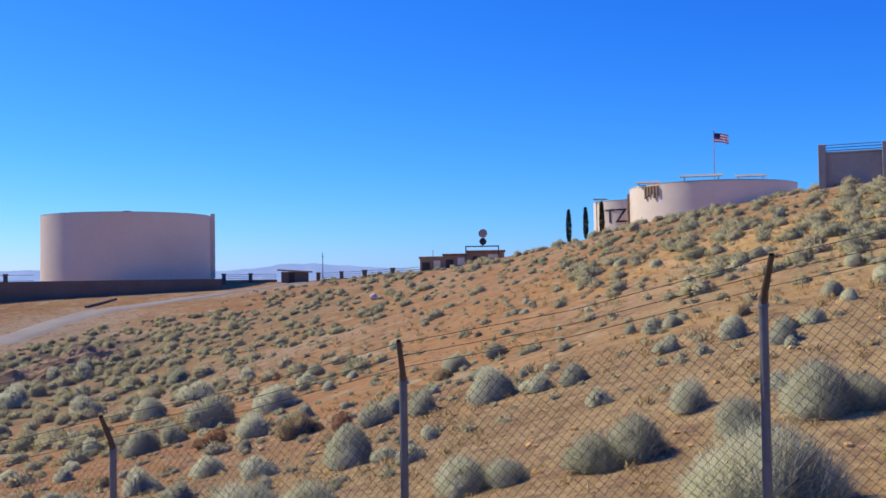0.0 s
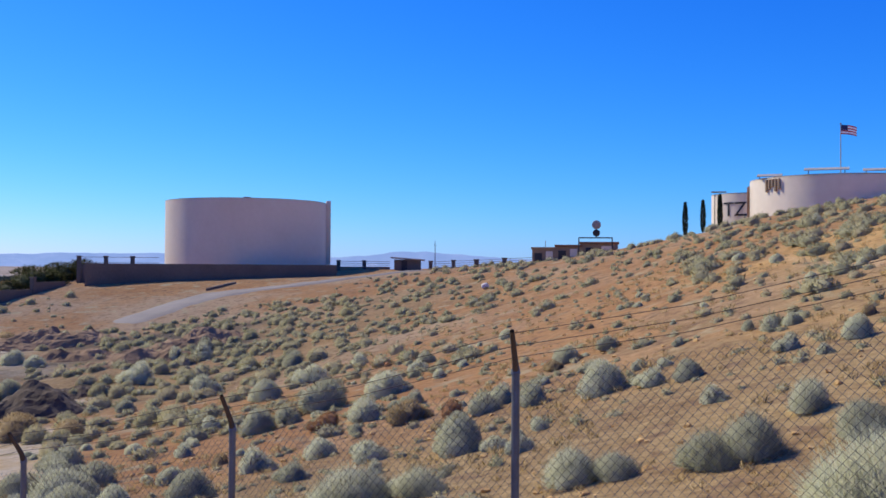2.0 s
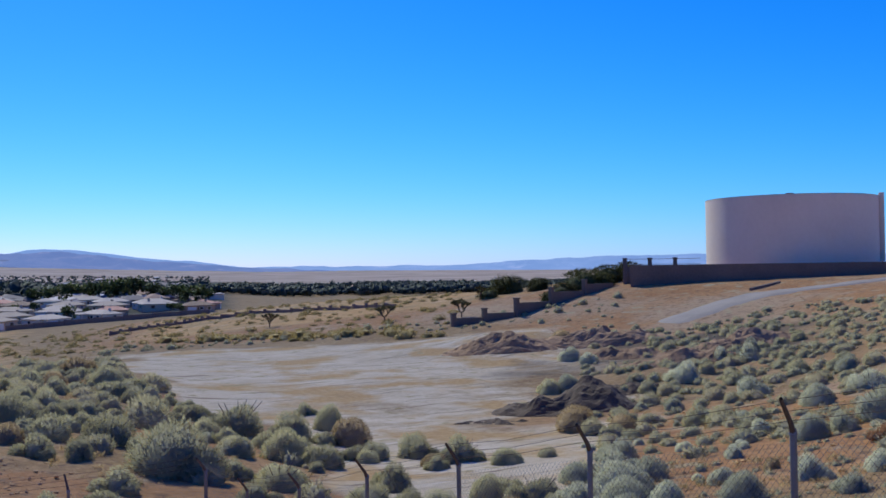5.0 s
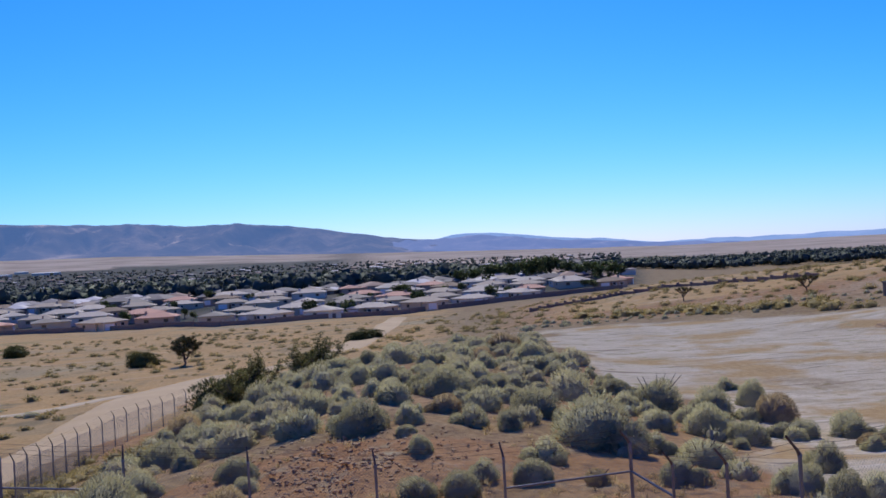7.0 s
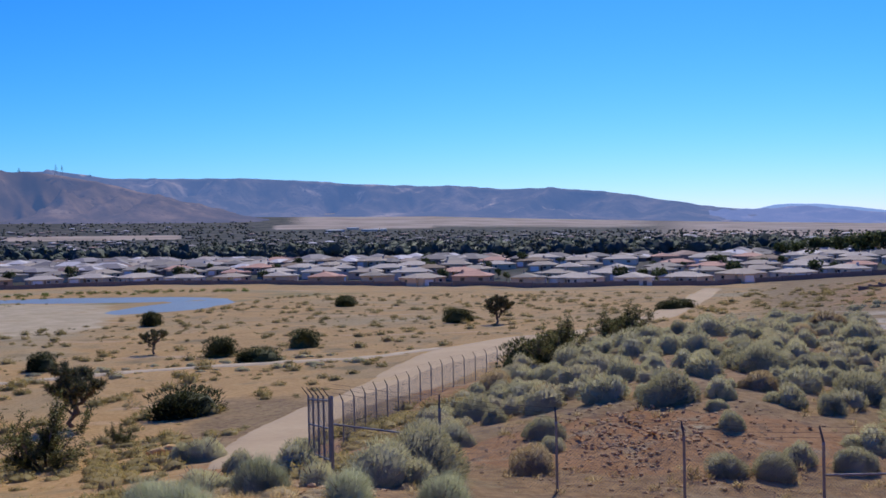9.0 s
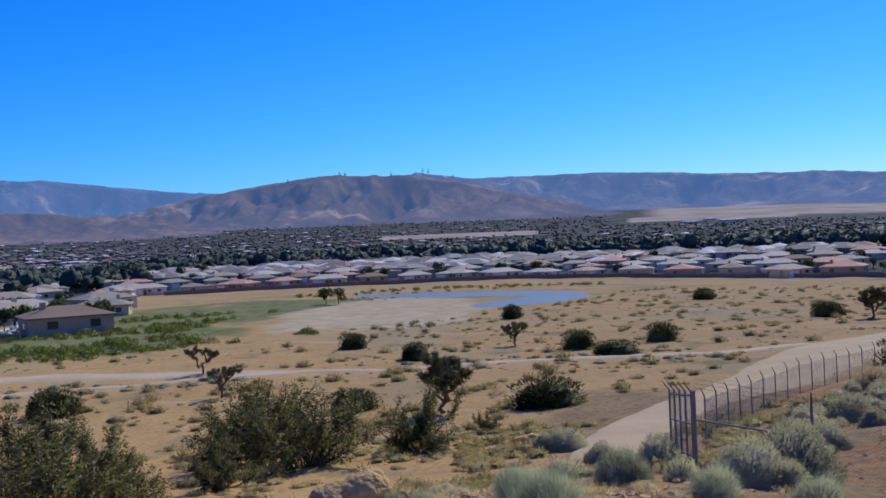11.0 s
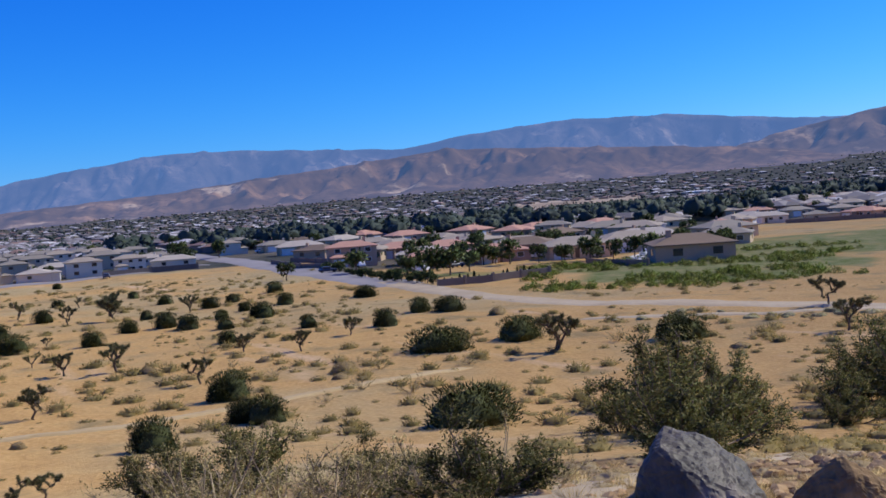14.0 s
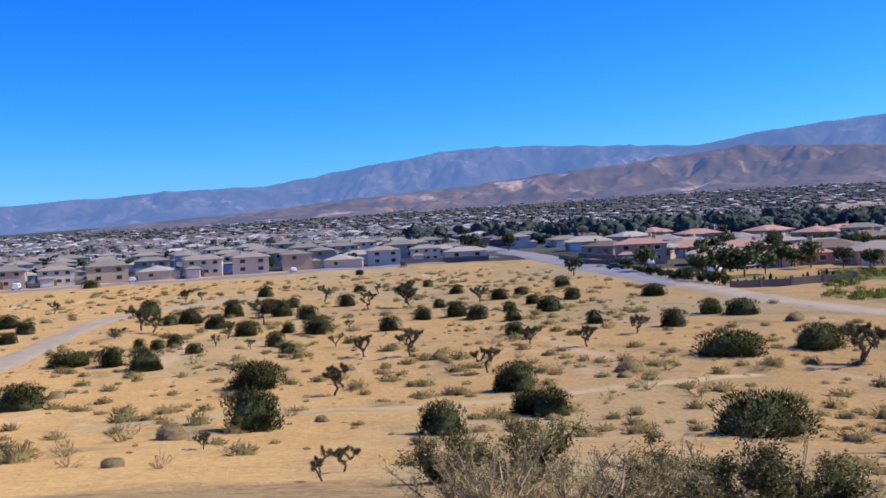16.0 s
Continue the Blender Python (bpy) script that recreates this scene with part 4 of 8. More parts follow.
def sage_model(seed, mat):
    v, f, tint = (clump if seed % 3 else mound)(seed, 4200, 0.05, 0.012, tall=0.56, wisps=500, wisp=0.09, rows=9, cols=16)
    return mesh_np("foliage", v, f, mat, tint, normals=fuzzy(v, (0, 0, -0.15), seed, 0.3)), twigs(seed, 12, 0.42, 0.34, 0.012, M_TWIG)


def fine_sage_model(seed, mat):
    v, f, tint = clump(seed, 4600, 0.12, 0.007, tall=0.52, wisps=4600, wisp=0.22, rows=9, cols=16, core=0.72)
    return mesh_np("foliage", v, f, mat, tint, normals=fuzzy(v, (0, 0, -0.15), seed, 0.3)), twigs(seed, 14, 0.45, 0.34, 0.010, M_TWIG)


FINE_SAGES = [fine_sage_model(s, M_SAGE_PALE) for s in range(10, 14)]
FINE_GREEN = [fine_sage_model(s, M_SAGE_GREEN) for s in range(17, 19)]
SAGES = [sage_model(s, M_SAGE) for s in range(1, 6)]
SAGES_PALE = [sage_model(s, M_SAGE_PALE) for s in range(14, 17)]
SAGES_DRY = [sage_model(s, M_SAGE_DRY) for s in range(6, 8)]
SAGES_RUST = [sage_model(8, M_SAGE_RUST)]


def plant(name, models, x, y, width, tall, label, category, group, names=("foliage", "woody_base"), g=random, sink=0.02):
    ob = thing(name, x, y, on(x, y, sink), g.uniform(0, 360), label, category, group)
    ob.scale = (width, width * g.uniform(0.85, 1.1), tall)
    for part_name, me in zip(names, g.choice(models)):
        new(part_name, me).parent = ob
    return ob


def clear_of(x, y):
    """True where nothing grows: roads, the graded lot, the pond."""
    r, az = math.hypot(x, y), math.degrees(math.atan2(-x, y))
    if -41 < az < -15 and float(np.interp(az, [-44, -40, -36, -29, -26, -20, -14], [50, 36, 26, 27, 44, 64, 84])) < r < 128:
        return True
    if 34 < az < 62 and 126 < r < 140:
        return True
    for a, b, w in ROAD_LINES:
        t = max(0.0, min(1.0, ((x - a[0]) * (b[0] - a[0]) + (y - a[1]) * (b[1] - a[1])) / ((b[0] - a[0]) ** 2 + (b[1] - a[1]) ** 2)))
        if math.hypot(a[0] + t * (b[0] - a[0]) - x, a[1] + t * (b[1] - a[1]) - y) < w:
            return True
    return math.hypot((x + 128) / 50, (y - 252) / 19) < 1 or math.hypot((x + 93) / 17, (y - 224) / 34) < 1 or math.hypot((x + 113) / 26, (y - 186) / 48) < 1


def legs(points, w):
    return [(a, b, w) for a, b in zip(points, points[1:])]


ROAD_LINES = legs(WINDING[:4], 3.2) + legs(WINDING[3:10], 6.5) + legs(WINDING[9:], 4.2) + legs([(-95, 66), (-66, 92), (-42, 104), (-14, 120)], 1.8) + legs([polar(75, 352), polar(66, 200), polar(62, 165), polar(50, 128), polar(36, 112)], 5.0) + legs([polar(106, 105), polar(99, 150), polar(96, 180), polar(88, 205)], 3.2) + legs([(84, 84), (95.5, 84.8), (105, 84.2), (116.3, 76.2), (131, 68)], 3.0) + legs([(8.4, 0), (8.6, 23.5)], 0.5) + legs([(8.6, 23.5), (-6.5, 26.3)], 0.5)

JUNIPERS_WEST = [(-110, -16.7, 5), (-107.1, -12.3, 2.79), (-103.4, -8.7, 3.62), (-80.7, -16.1, 4.18), (-84, 1.5, 4.27), (-59.9, 0.6, 3.68), (-52.2, 10.4, 2.58), (-71.4, 19.9, 3.57), (-60.2, 17.5, 2.32), (-58.5, 18.4, 2.79), (-44.7, 24.5, 4.81), (-82.9, 43, 6.07), (-83.9, 52.5, 4.47), (-109.4, 50.2, 3.39), (-118, 43.6, 2.69), (-141.4, 45.3, 3.84), (-158.1, 54.6, 3), (-186.7, 62.7, 3.31), (-155.8, 67.9, 4.58), (-117.8, 63.4, 4.51), (-121.2, 60.5, 3.43), (-157.6, -29.9, 3.15), (-167.5, -34.2, 3.35), (-143.8, -29.7, 2.88), (-176.6, -13.4, 3.57), (-156.2, -6.2, 4.21), (-154.5, -9.1, 2.61), (-145.2, -2.6, 3.42), (-164.1, 0.2, 3.68), (-130, 1.6, 3.29)]
JUNIPERS_FAR = [(-166.5, 5.9, 3.92), (-159.2, 7.6, 3.58), (-173.8, 10.2, 2.44), (-150.4, 10.8, 3.39), (-128.6, 10.6, 4.21), (-131.1, 6.9, 1.92), (-115.8, 4.5, 2.35), (-108.7, 5.4, 1.96), (-123, -10.9, 1.73), (-120.9, -8.7, 1.91), (-123, -6.9, 2.08), (-112.9, -4.3, 1.91), (-206.3, 6.7, 3.24), (-170.5, 19, 3.37), (-205.2, 25.8, 2.55), (-125.2, 19.1, 2.99), (-139.7, 26.1, 2.55), (-156.9, 32.1, 2.25), (-140.6, 31.3, 3.4), (-134.9, 32.8, 3.28), (-167.2, 44.9, 3.3), (-172.9, 50.3, 2.63), (-154.4, 46.7, 2.17), (-144, 39.9, 2.18), (-128, 36, 2.54), (-111.6, 31.5, 2.48), (-273.9, 34.5, 2.47), (-206.8, 40.2, 2.36), (-183.7, 41, 2.96), (-286.8, -37.1, 4.53)]
JUNIPERS_EAST = [(-70.7, 61.9, 4.5), (-76.5, 118.5, 4.3), (-59.1, 105.3, 3.4), (-74.3, 169.5, 3.6), (-43.6, 67, 4), (-27.7, 68.3, 5.8), (-43.3, 117.9, 4.4), (-35.8, 110.3, 5.5), (-35.3, 127, 4.6), (-19.5, 167.1, 5.6), (-50.4, 216.4, 4.4), (-71, 62.2, 5), (-19.7, 164, 4.6), (-50, 214.8, 4.3), (16.5, 180.2, 5.6), (-51.1, 220.8, 4.4), (18.2, 183.3, 5.7), (-73.5, 167.1, 3.6), (5.5, 115.5, 4.6), (-1.6, 93.8, 4.4), (-4.4, 84, 4.8), (3.2, 108, 2.6)]
JOSHUAS = [(-72.7, 49.5, 3.5), (-78.5, 89.7, 3.3), (-62, 73.3, 3), (-34.4, 65.7, 4.5), (-52.8, 121.1, 3.1), (-13, 158.9, 4.6), (75.2, 131.5, 2.5), (80.3, 118.6, 2.6), (64.9, 150.7, 2.2), (94.9, 134.9, 2.4)]
JOSHUAS_WEST = [(-75.6, 7.3, 2.37), (-27.9, 2, 0.9), (-32.3, 3.1, 0.84), (-98.1, 16.8, 2.81), (-100.9, 12.6, 2.18), (-111.6, 10.9, 1.58), (-83, 20.7, 2.18), (-100.7, 30, 1.9), (-95.7, 34.3, 2.18), (-104.4, 43.3, 2.04), (-74, 50.3, 3.29), (-119.1, -2.1, 1.34), (-113.4, 1.6, 1.15), (-148.6, -12.8, 3.52), (-142.7, -10.5, 2.81), (-202.7, -8.7, 2.5), (-204.3, -5.8, 1.72), (-135.8, -15, 1.38), (-50.7, -1.8, 0.64), (-130.8, 14.6, 1.33), (-161.3, 27.6, 4.41), (-180.8, 16.2, 3.05), (-161.9, 21.2, 2.93), (-165.2, 40.9, 2.67), (-198.1, -32.1, 2.25), (-193.6, 27.8, 1.97), (-146, 4.1, 3.69), (-127.2, -0.7, 2.14)]
SHRUBS = [(-74.3, 57.3, 2.9), (-61.9, 60.3, 1.9), (-65.7, 65.4, 1.8), (-60.9, 77.9, 3.3), (-34.3, 73.9, 2.1), (-69.2, 76.8, 2), (-65.4, 57, 1.7), (-27.2, 57.3, 1.9)]
SHRUBS_WEST = [(-67.4, -6.7, 1.61), (-58.1, -6.5, 2.92), (-57.3, -3.6, 2.02), (-41.3, -3.3, 1.3), (-50.1, -8.2, 1.88), (-43.6, -7.1, 1.26), (-42.9, -5.3, 1.04), (-45.4, -0.5, 1.55), (-65.9, 3.1, 1.31), (-62.3, 4.9, 1.35), (-58.6, 14.7, 1.89), (-56.2, 17.8, 1.28), (-62.8, 23.9, 1.34), (-66.2, 28, 2.12), (-76.5, 34.1, 2.75), (-76.9, 31.1, 2.44), (-73.3, 29.2, 1.34), (-62.3, 30, 2.55), (-92.1, 29.4, 1.86), (-81.1, 26.5, 1.74), (-91.1, 26, 1.82), (-103.6, 26.9, 2.41), (-94.3, 19, 1.52), (-85.8, 19.5, 1.74), (-82.6, 34.8, 1.42), (-73.4, 40.9, 2.38), (-28, 17.8, 1.53), (-107.9, 64.6, 2.48), (-85.8, -14.3, 1.96), (-104.8, -4.3, 2.07), (-103.5, -16.6, 1.65), (-91.5, 10.1, 1.3), (-105.8, 16.6, 2.41)]
SAGE_KNOLL = [(10.6, 39.6, 1.97), (11.2, 33.6, 2.72), (19, 48.3, 3.23), (19.3, 55.3, 1.65), (16.4, 54.5, 1.93), (15.4, 39.3, 1.44), (18.5, 43.2, 1.47), (17.8, 39.4, 1.72), (14, 31.4, 1.87), (18.9, 38.1, 1.58), (27.6, 58.3, 1.27), (25.6, 51.2, 1.62), (23.8, 45.5, 1.75), (22.6, 45.5, 1.3), (21.7, 39.5, 1.15), (8.5, 30.7, 1.36), (12.6, 34.8, 0.84), (17.9, 30.6, 1.52), (24.9, 40.7, 1.63), (23.4, 36.6, 1.24), (14, 29.3, 0.84), (11.4, 27.5, 1.37), (21.5, 47.2, 1.76), (9.1, 27.9, 0.93), (7.3, 28.3, 1.17), (3.1, 36.2, 1.75), (0.3, 43.4, 0.98), (1.9, 42.8, 1.69), (5.2, 44.3, 1.06), (5, 37.2, 1.27), (6.7, 39.2, 1.35), (7.3, 36.4, 1.37)]
SAGE_KNOLL_B = [(8.5, 35.7, 0.94), (4.6, 31.7, 0.73), (4.6, 34.8, 0.7), (3.7, 27.2, 1.1), (5, 27.1, 0.95), (5.9, 28.4, 1), (-2.5, 45.4, 1.81), (-5.1, 62.3, 1.77), (-1.5, 53.7, 1.37), (-4.7, 91.5, 2.32), (2.9, 58.4, 1.38), (6.4, 59.6, 1.52), (6.6, 49.1, 1.26), (7.6, 43.8, 1.76), (10.4, 49.7, 1.72), (10.6, 46.9, 1.14), (11.6, 47.6, 1.38), (7.2, 45.9, 1.57), (12.6, 65.2, 1.87), (9.9, 62.9, 1.79), (19.5, 83.3, 2.88), (-1.1, 32, 1.1), (-0.8, 30.3, 0.87), (-3.2, 38.2, 1.09), (4.6, 45.5, 1.29), (4.7, 52.9, 1.5), (4.5, 66.9, 1.7), (8.5, 68.6, 1.75), (18, 68.6, 1.8), (19.1, 66.6, 1.76), (13.4, 62.2, 1.61)]
SAGE_LOT = [(21.5, 40.5, 1.31), (22.6, 40.5, 1.19), (18.3, 31.3, 1.76), (24.6, 39.8, 1.46), (22.9, 35.8, 0.97), (25.2, 37.2, 1.79), (25.9, 34.9, 1.36), (20.3, 27.5, 1.17), (19.3, 24.3, 1.42), (35.7, 41.5, 1.8), (36.3, 38.8, 1.8), (43, 41.7, 1.01), (42.9, 44.2, 0.83), (42.4, 39.1, 0.78), (39.6, 36.1, 0.91), (47.4, 56.3, 1.66), (45.9, 56.7, 1.44), (53, 50, 2.46), (48, 40.2, 2.29), (34.7, 28.6, 1.14), (22.2, 24.2, 1.88), (23.9, 24.4, 1.56), (19.3, 20.4, 1.29), (19.3, 18.9, 1.08), (28.6, 24.7, 0.97), (23.7, 21, 0.81), (20.4, 17.4, 1.15), (18.8, 16.7, 0.58), (61.7, 73.1, 2.42), (60.9, 69.4, 1.81), (69.4, 83.4, 2.43), (64.3, 57.1, 1.93), (63.7, 53.8, 2.11), (13.9, 25.2, 1.42), (14.2, 23.5, 1.04), (15.1, 23.4, 0.97), (18.9, 26.5, 1.04), (19.2, 22.3, 1.19), (20.6, 22.0, 1.75), (28.5, 30.4, 1.56), (23.2, 27.1, 1.13), (16.7, 22.1, 1.13), (16.9, 20.6, 1.16), (17.5, 19.8, 0.92), (17.9, 18.8, 1.13)]
SAGE_SLOPE_A = [(24.3, 18.4, 1.21), (21.9, 15.2, 0.91), (26, 17.1, 0.88), (23.7, 14, 1.1), (21.4, 12.5, 0.56), (20.7, 12.7, 0.42), (18.1, 13.1, 0.43), (16.7, 10.3, 1.46), (17.1, 8.9, 0.88), (22.8, 10.9, 1.43), (32.5, 24.4, 1.38), (33.7, 23.9, 1.28), (31.8, 19, 1.57), (30.2, 16.4, 1.45), (29.3, 13.1, 1.08), (42.9, 31.9, 1.66), (36.4, 24, 2.46), (37.8, 21.7, 1.72), (34, 18.2, 0.98), (47.3, 31.9, 1.92), (48, 31.3, 2.25), (56.3, 39.5, 1.93), (51.9, 31.8, 1.37), (43.9, 23.4, 1.12), (40.5, 20.5, 0.82), (42.2, 20.1, 0.65), (49.6, 21.2, 0.84), (35.2, 13.1, 0.74), (36.3, 13, 0.97), (37.1, 11.6, 1.04), (29.1, 11.4, 1.41), (28.4, 9, 1.5), (29.3, 10.7, 1.05)]
SAGE_SLOPE_B = [(32.4, 4.3, 0.55), (27.6, 2.1, 0.85), (27.3, 0.7, 0.61), (27.4, 0.1, 0.69), (31.9, -0.4, 0.62), (25.7, 2.7, 0.5), (15.9, 3.3, 0.87), (16.2, 2.7, 1.02), (16.2, 5.6, 0.92), (16.4, 4.9, 0.72), (16.7, 1.2, 0.84), (17.4, -0, 1.26), (17.6, -0.8, 0.78), (19.4, 2.2, 0.87), (28.7, 8.9, 0.93), (27.3, 7.2, 0.95), (27, 6.2, 0.77), (28.8, 11, 1.04), (30.4, 13, 1.11), (32.2, 5, 0.73), (32.9, 5.7, 0.56), (55.8, 10.3, 0.82), (67.4, 7.8, 1.14), (59.4, 2.1, 1), (44.2, 2.4, 0.64), (36.4, -1.1, 0.61), (30.6, -0.8, 0.48), (46.8, 24.5, 1.01), (38.7, 22.2, 1.51), (47.1, 30.8, 2.69), (48.4, 40.2, 2.66), (66.5, 55.9, 2.44), (55.8, 38.9, 1.91)]
SAGE_RUSTY = [(31.2, 20.4, 1.27), (29.8, 14.6, 1.16), (50.3, 29.5, 0.85), (48.5, 27.8, 0.63)]
SAGE_GATE = [(-17.7, 45.7, 2.1), (-13.0, 37.2, 1.5), (-12.0, 42.8, 1.4), (-6.9, 26.1, 0.9), (-4.4, 41.6, 1.6), (-4.1, 33.0, 1.1), (-4.0, 24.5, 1.8), (-1.3, 27.3, 1.1), (12.4, 0.45, 1.5)]
CREOSOTES = [(-19.9, 17.1, 3.4), (-31.2, 30.0, 2.9), (-9.2, 5.0, 1.3), (-12.5, 5.3, 1.2), (-21.4, 6.1, 1.9), (-23.5, 4.7, 1.9), (-30.2, 26.5, 5.2), (-35.1, 26.7, 2.7), (-35.2, 43.0, 5.3), (-30.3, 42.0, 5.5), (-30.2, 35.2, 3.1), (-26.9, 47.8, 4.3), (-26.7, 55.9, 1.7), (-43.1, 36.2, 5.4), (-37.3, 35.1, 3.7), (4.1, 91.7, 4.9), (-1.6, 71.8, 4.2), (-39.1, 50.1, 5.3)]
HILL_BUSHES = [(103.3, 138, 4.8), (103.9, 130.7, 3.3), (96.2, 115.1, 3.4), (102.3, 117.8, 4.6), (109.4, 120, 4.4), (118, 124.5, 4.4), (92.4, 113.7, 2.4), (104.8, 116.1, 3.2), (96.5, 134.7, 2.8)]
SAGE_SLOPE = [(-4.7, 8.2, 0.55), (-3.7, 9.0, 0.95), (-5.7, 9.1, 0.5), (-4.4, 9.9, 0.85), (-6.2, 18.6, 1.2), (-7.9, 27.4, 1.6), (-3.9, 16.3, 1.1), (-4.4, 22.4, 1.5), (-5.6, 21.0, 1.1), (-2.3, 12.2, 0.8), (-6.9, 15.2, 0.9), (-8.6, 19.8, 1.0), (-2.6, 18.9, 1.2), (-9.4, 24.2, 1.3), (-5.3, 12.8, 0.7)]


sage_rng = random.Random(3)
placed = []
for x, y, w in SAGE_KNOLL + SAGE_KNOLL_B + SAGE_LOT + SAGE_SLOPE_A + SAGE_SLOPE_B + SAGE_GATE + SAGE_SLOPE:
    w = min(w, 2.9)
    if any(math.hypot(x - px, y - py) < 0.3 * (w + pw) for px, py, pw in placed):
        continue
    plant("sagebrush", (FINE_GREEN if x < 6 else FINE_SAGES) if math.hypot(x, y) < 20 else ((SAGES if y > 1.2 * x else SAGES_PALE) if sage_rng.random() < 0.93 else SAGES_DRY), x, y, w * (1.28 if x > y else 1.0 if math.hypot(x, y) < 20 else 1.42), w * sage_rng.uniform(1.15, 1.45) * (0.85 if x < 6 and y < 20 else 1.0), "rounded grey-green sagebrush on dry soil", "bush", "sagebrush on the hill", g=sage_rng)
    placed.append((x, y, w))


for x, y, w in SAGE_RUSTY:
    plant("rusty_shrub", SAGES_RUST, x, y, w * 1.1, w * 0.95, "low rust-brown dead shrub on orange soil", "bush", "sagebrush on the hill", g=sage_rng)
    placed.append((x, y, w))


def free_spot(x, y, w, gap=0.42):
    return all(abs(x - px) + abs(y - py) > (w + pw) * gap for px, py, pw in placed)


# the sagebrush nearest to the fence and on the knoll behind it
count = 0
while count < 150:
    if count % 2:
        az, r = sage_rng.uniform(-96, -40), 16 + 40 * sage_rng.random() ** 0.8
    else:
        az, r = sage_rng.uniform(-26, 8), 30 + 42 * sage_rng.random() ** 0.8
    x, y = polar(az, r)
    w = sage_rng.uniform(0.3, 0.8) if az < -40 else sage_rng.uniform(0.5, 1.4)
    if clear_of(x, y) or not free_spot(x, y, w, 0.5) or (-10 < az < 0.5 and 26 < r < 34):
        continue
    dry = sage_rng.random() < 0.12
    plant("sagebrush", SAGES_DRY if dry else (SAGES if az > -40 else SAGES_PALE), x, y, w * 1.25, w * sage_rng.uniform(1.05, 1.35), "small brown dried-out sagebrush" if dry else "grey-green sagebrush on the slope", "bush", "sagebrush on the hill", g=sage_rng)
    placed.append((x, y, w))
    count += 1


def scatter(name, models, spots, mat, label, category, seed, puff=None):
    """Many small plants joined into one mesh; spots are rows of x, y, width, height."""
    g = np.random.default_rng(seed)
    vs, fs, ts, ns, n = [], [], [], [], 0
    soft_n = [fuzzy(m[0], puff, i, 0.3) for i, m in enumerate(models)] if puff else None
    spots = np.array(spots)
    zs = ground_z(spots[:, 0], spots[:, 1])
    for (x, y, w, h), z in zip(spots, zs):
        pick = g.integers(len(models))
        v, f, t = models[pick]
        a = g.uniform(0, 2 * math.pi)
        c, s = math.cos(a), math.sin(a)
        vs.append(np.stack([x + w * (v[:, 0] * c - v[:, 1] * s), y + w * (v[:, 0] * s + v[:, 1] * c), z - 0.03 + h * v[:, 2]], -1))
        if puff:
            q = soft_n[pick]
            ns.append(np.stack([q[:, 0] * c - q[:, 1] * s, q[:, 0] * s + q[:, 1] * c, q[:, 2]], -1))
        fs.append(f + n)
        ts.append((t * 0.5 + g.random() ** 2 * 0.7).clip(0, 1))
        n += len(v)
    me = mesh_np(name, np.concatenate(vs), np.concatenate(fs), mat, np.concatenate(ts), normals=np.concatenate(ns) if puff else None)
    return tagged(new(name, me), label, category, kind="stuff")


LIGHT_SAGE = [(clump if s % 2 else mound)(s, 150, 0.15, 0.05, wisps=40, wisp=0.2, rows=5, cols=10) for s in range(20, 26)]
spots, g = [], random.Random(11)
while len(spots) < 1700:
    az, r = g.uniform(-98, -14), 26 + 140 * g.random() ** 0.65
    x, y = polar(az, r)
    w = (0.32 + 0.75 * g.random() ** 2) * (1.3 if r > 60 else 1.0) * (1.2 if az > -50 else 1.0)
    if (az > -62 and r > 142) or clear_of(x, y) or (-57 < az < -43 and 122 < r) or (r < 120 and not free_spot(x, y, w)):
        continue
    spots.append((x, y, w, w * g.uniform(0.75, 1.0)))
while len(spots) < 2450:          # thicker brush in the hollow below the tank and along the crest
    if g.random() < 0.65:
        az, r = g.uniform(-66, -45), 34 + 85 * g.random() ** 0.8
    else:
        az, r = g.uniform(-95, -76), 38 + 40 * g.random()
    x, y = polar(az, r)
    w = 0.35 + 0.95 * g.random() ** 1.6
    if clear_of(x, y) or not free_spot(x, y, w) or vnoise(np.array(x / 9 + 3), np.array(y / 9)) < 0.36:
        continue
    spots.append((x, y, w * 1.2, w * g.uniform(0.75, 1.0)))
hill_spots, spots, tries = spots, [], 0
while tries < 12000 and len(spots) < 200:
    tries += 1
    az, r = g.uniform(-18, 10), 38 + 66 * g.random() ** 1.1
    x, y = polar(az, r)
    if r > 92 + 25 * g.random() or az > 8 - (r - 30) * 0.12 + 2 or clear_of(x, y) or (-10 < az < 0.5 and r < 33):
        continue
    w = g.uniform(0.9, 2.2)
    if not clear_of(x, y) and free_spot(x, y, w, 0.72):
        placed.append((x, y, w))
        spots.append((x, y, w * 1.3, w * g.uniform(1.0, 1.3)))
extra = 0
while extra < 190:          # brush on the broken ground beside the lot
    az, r = g.uniform(-58, -38), 44 + 74 * g.random()
    x, y = polar(az, r)
    w = g.uniform(0.8, 1.9)
    if (az > -41 and r > 48) or not free_spot(x, y, w, 0.5):
        continue
    placed.append((x, y, w))
    spots.append((x, y, w, w * g.uniform(0.75, 1.0)))
    extra += 1
for k in range(75):          # shrubs along the narrow track and the banks of the road
    s = g.random() * 3
    (x0, y0), (x1, y1) = ((-95, 66), (-66, 92), (-42, 104), (-24, 112))[int(s)], ((-66, 92), (-42, 104), (-24, 112), (-14, 120))[int(s)]
    side = g.choice((-1, 1)) * g.uniform(2.0, 6.0)
    f = s - int(s)
    x, y = x0 + f * (x1 - x0) + side * 0.45, y0 + f * (y1 - y0) - side
    if clear_of(x, y):
        continue
    w = g.uniform(0.7, 1.9)
    spots.append((x, y, w * 1.2, w * g.uniform(0.5, 0.8)))
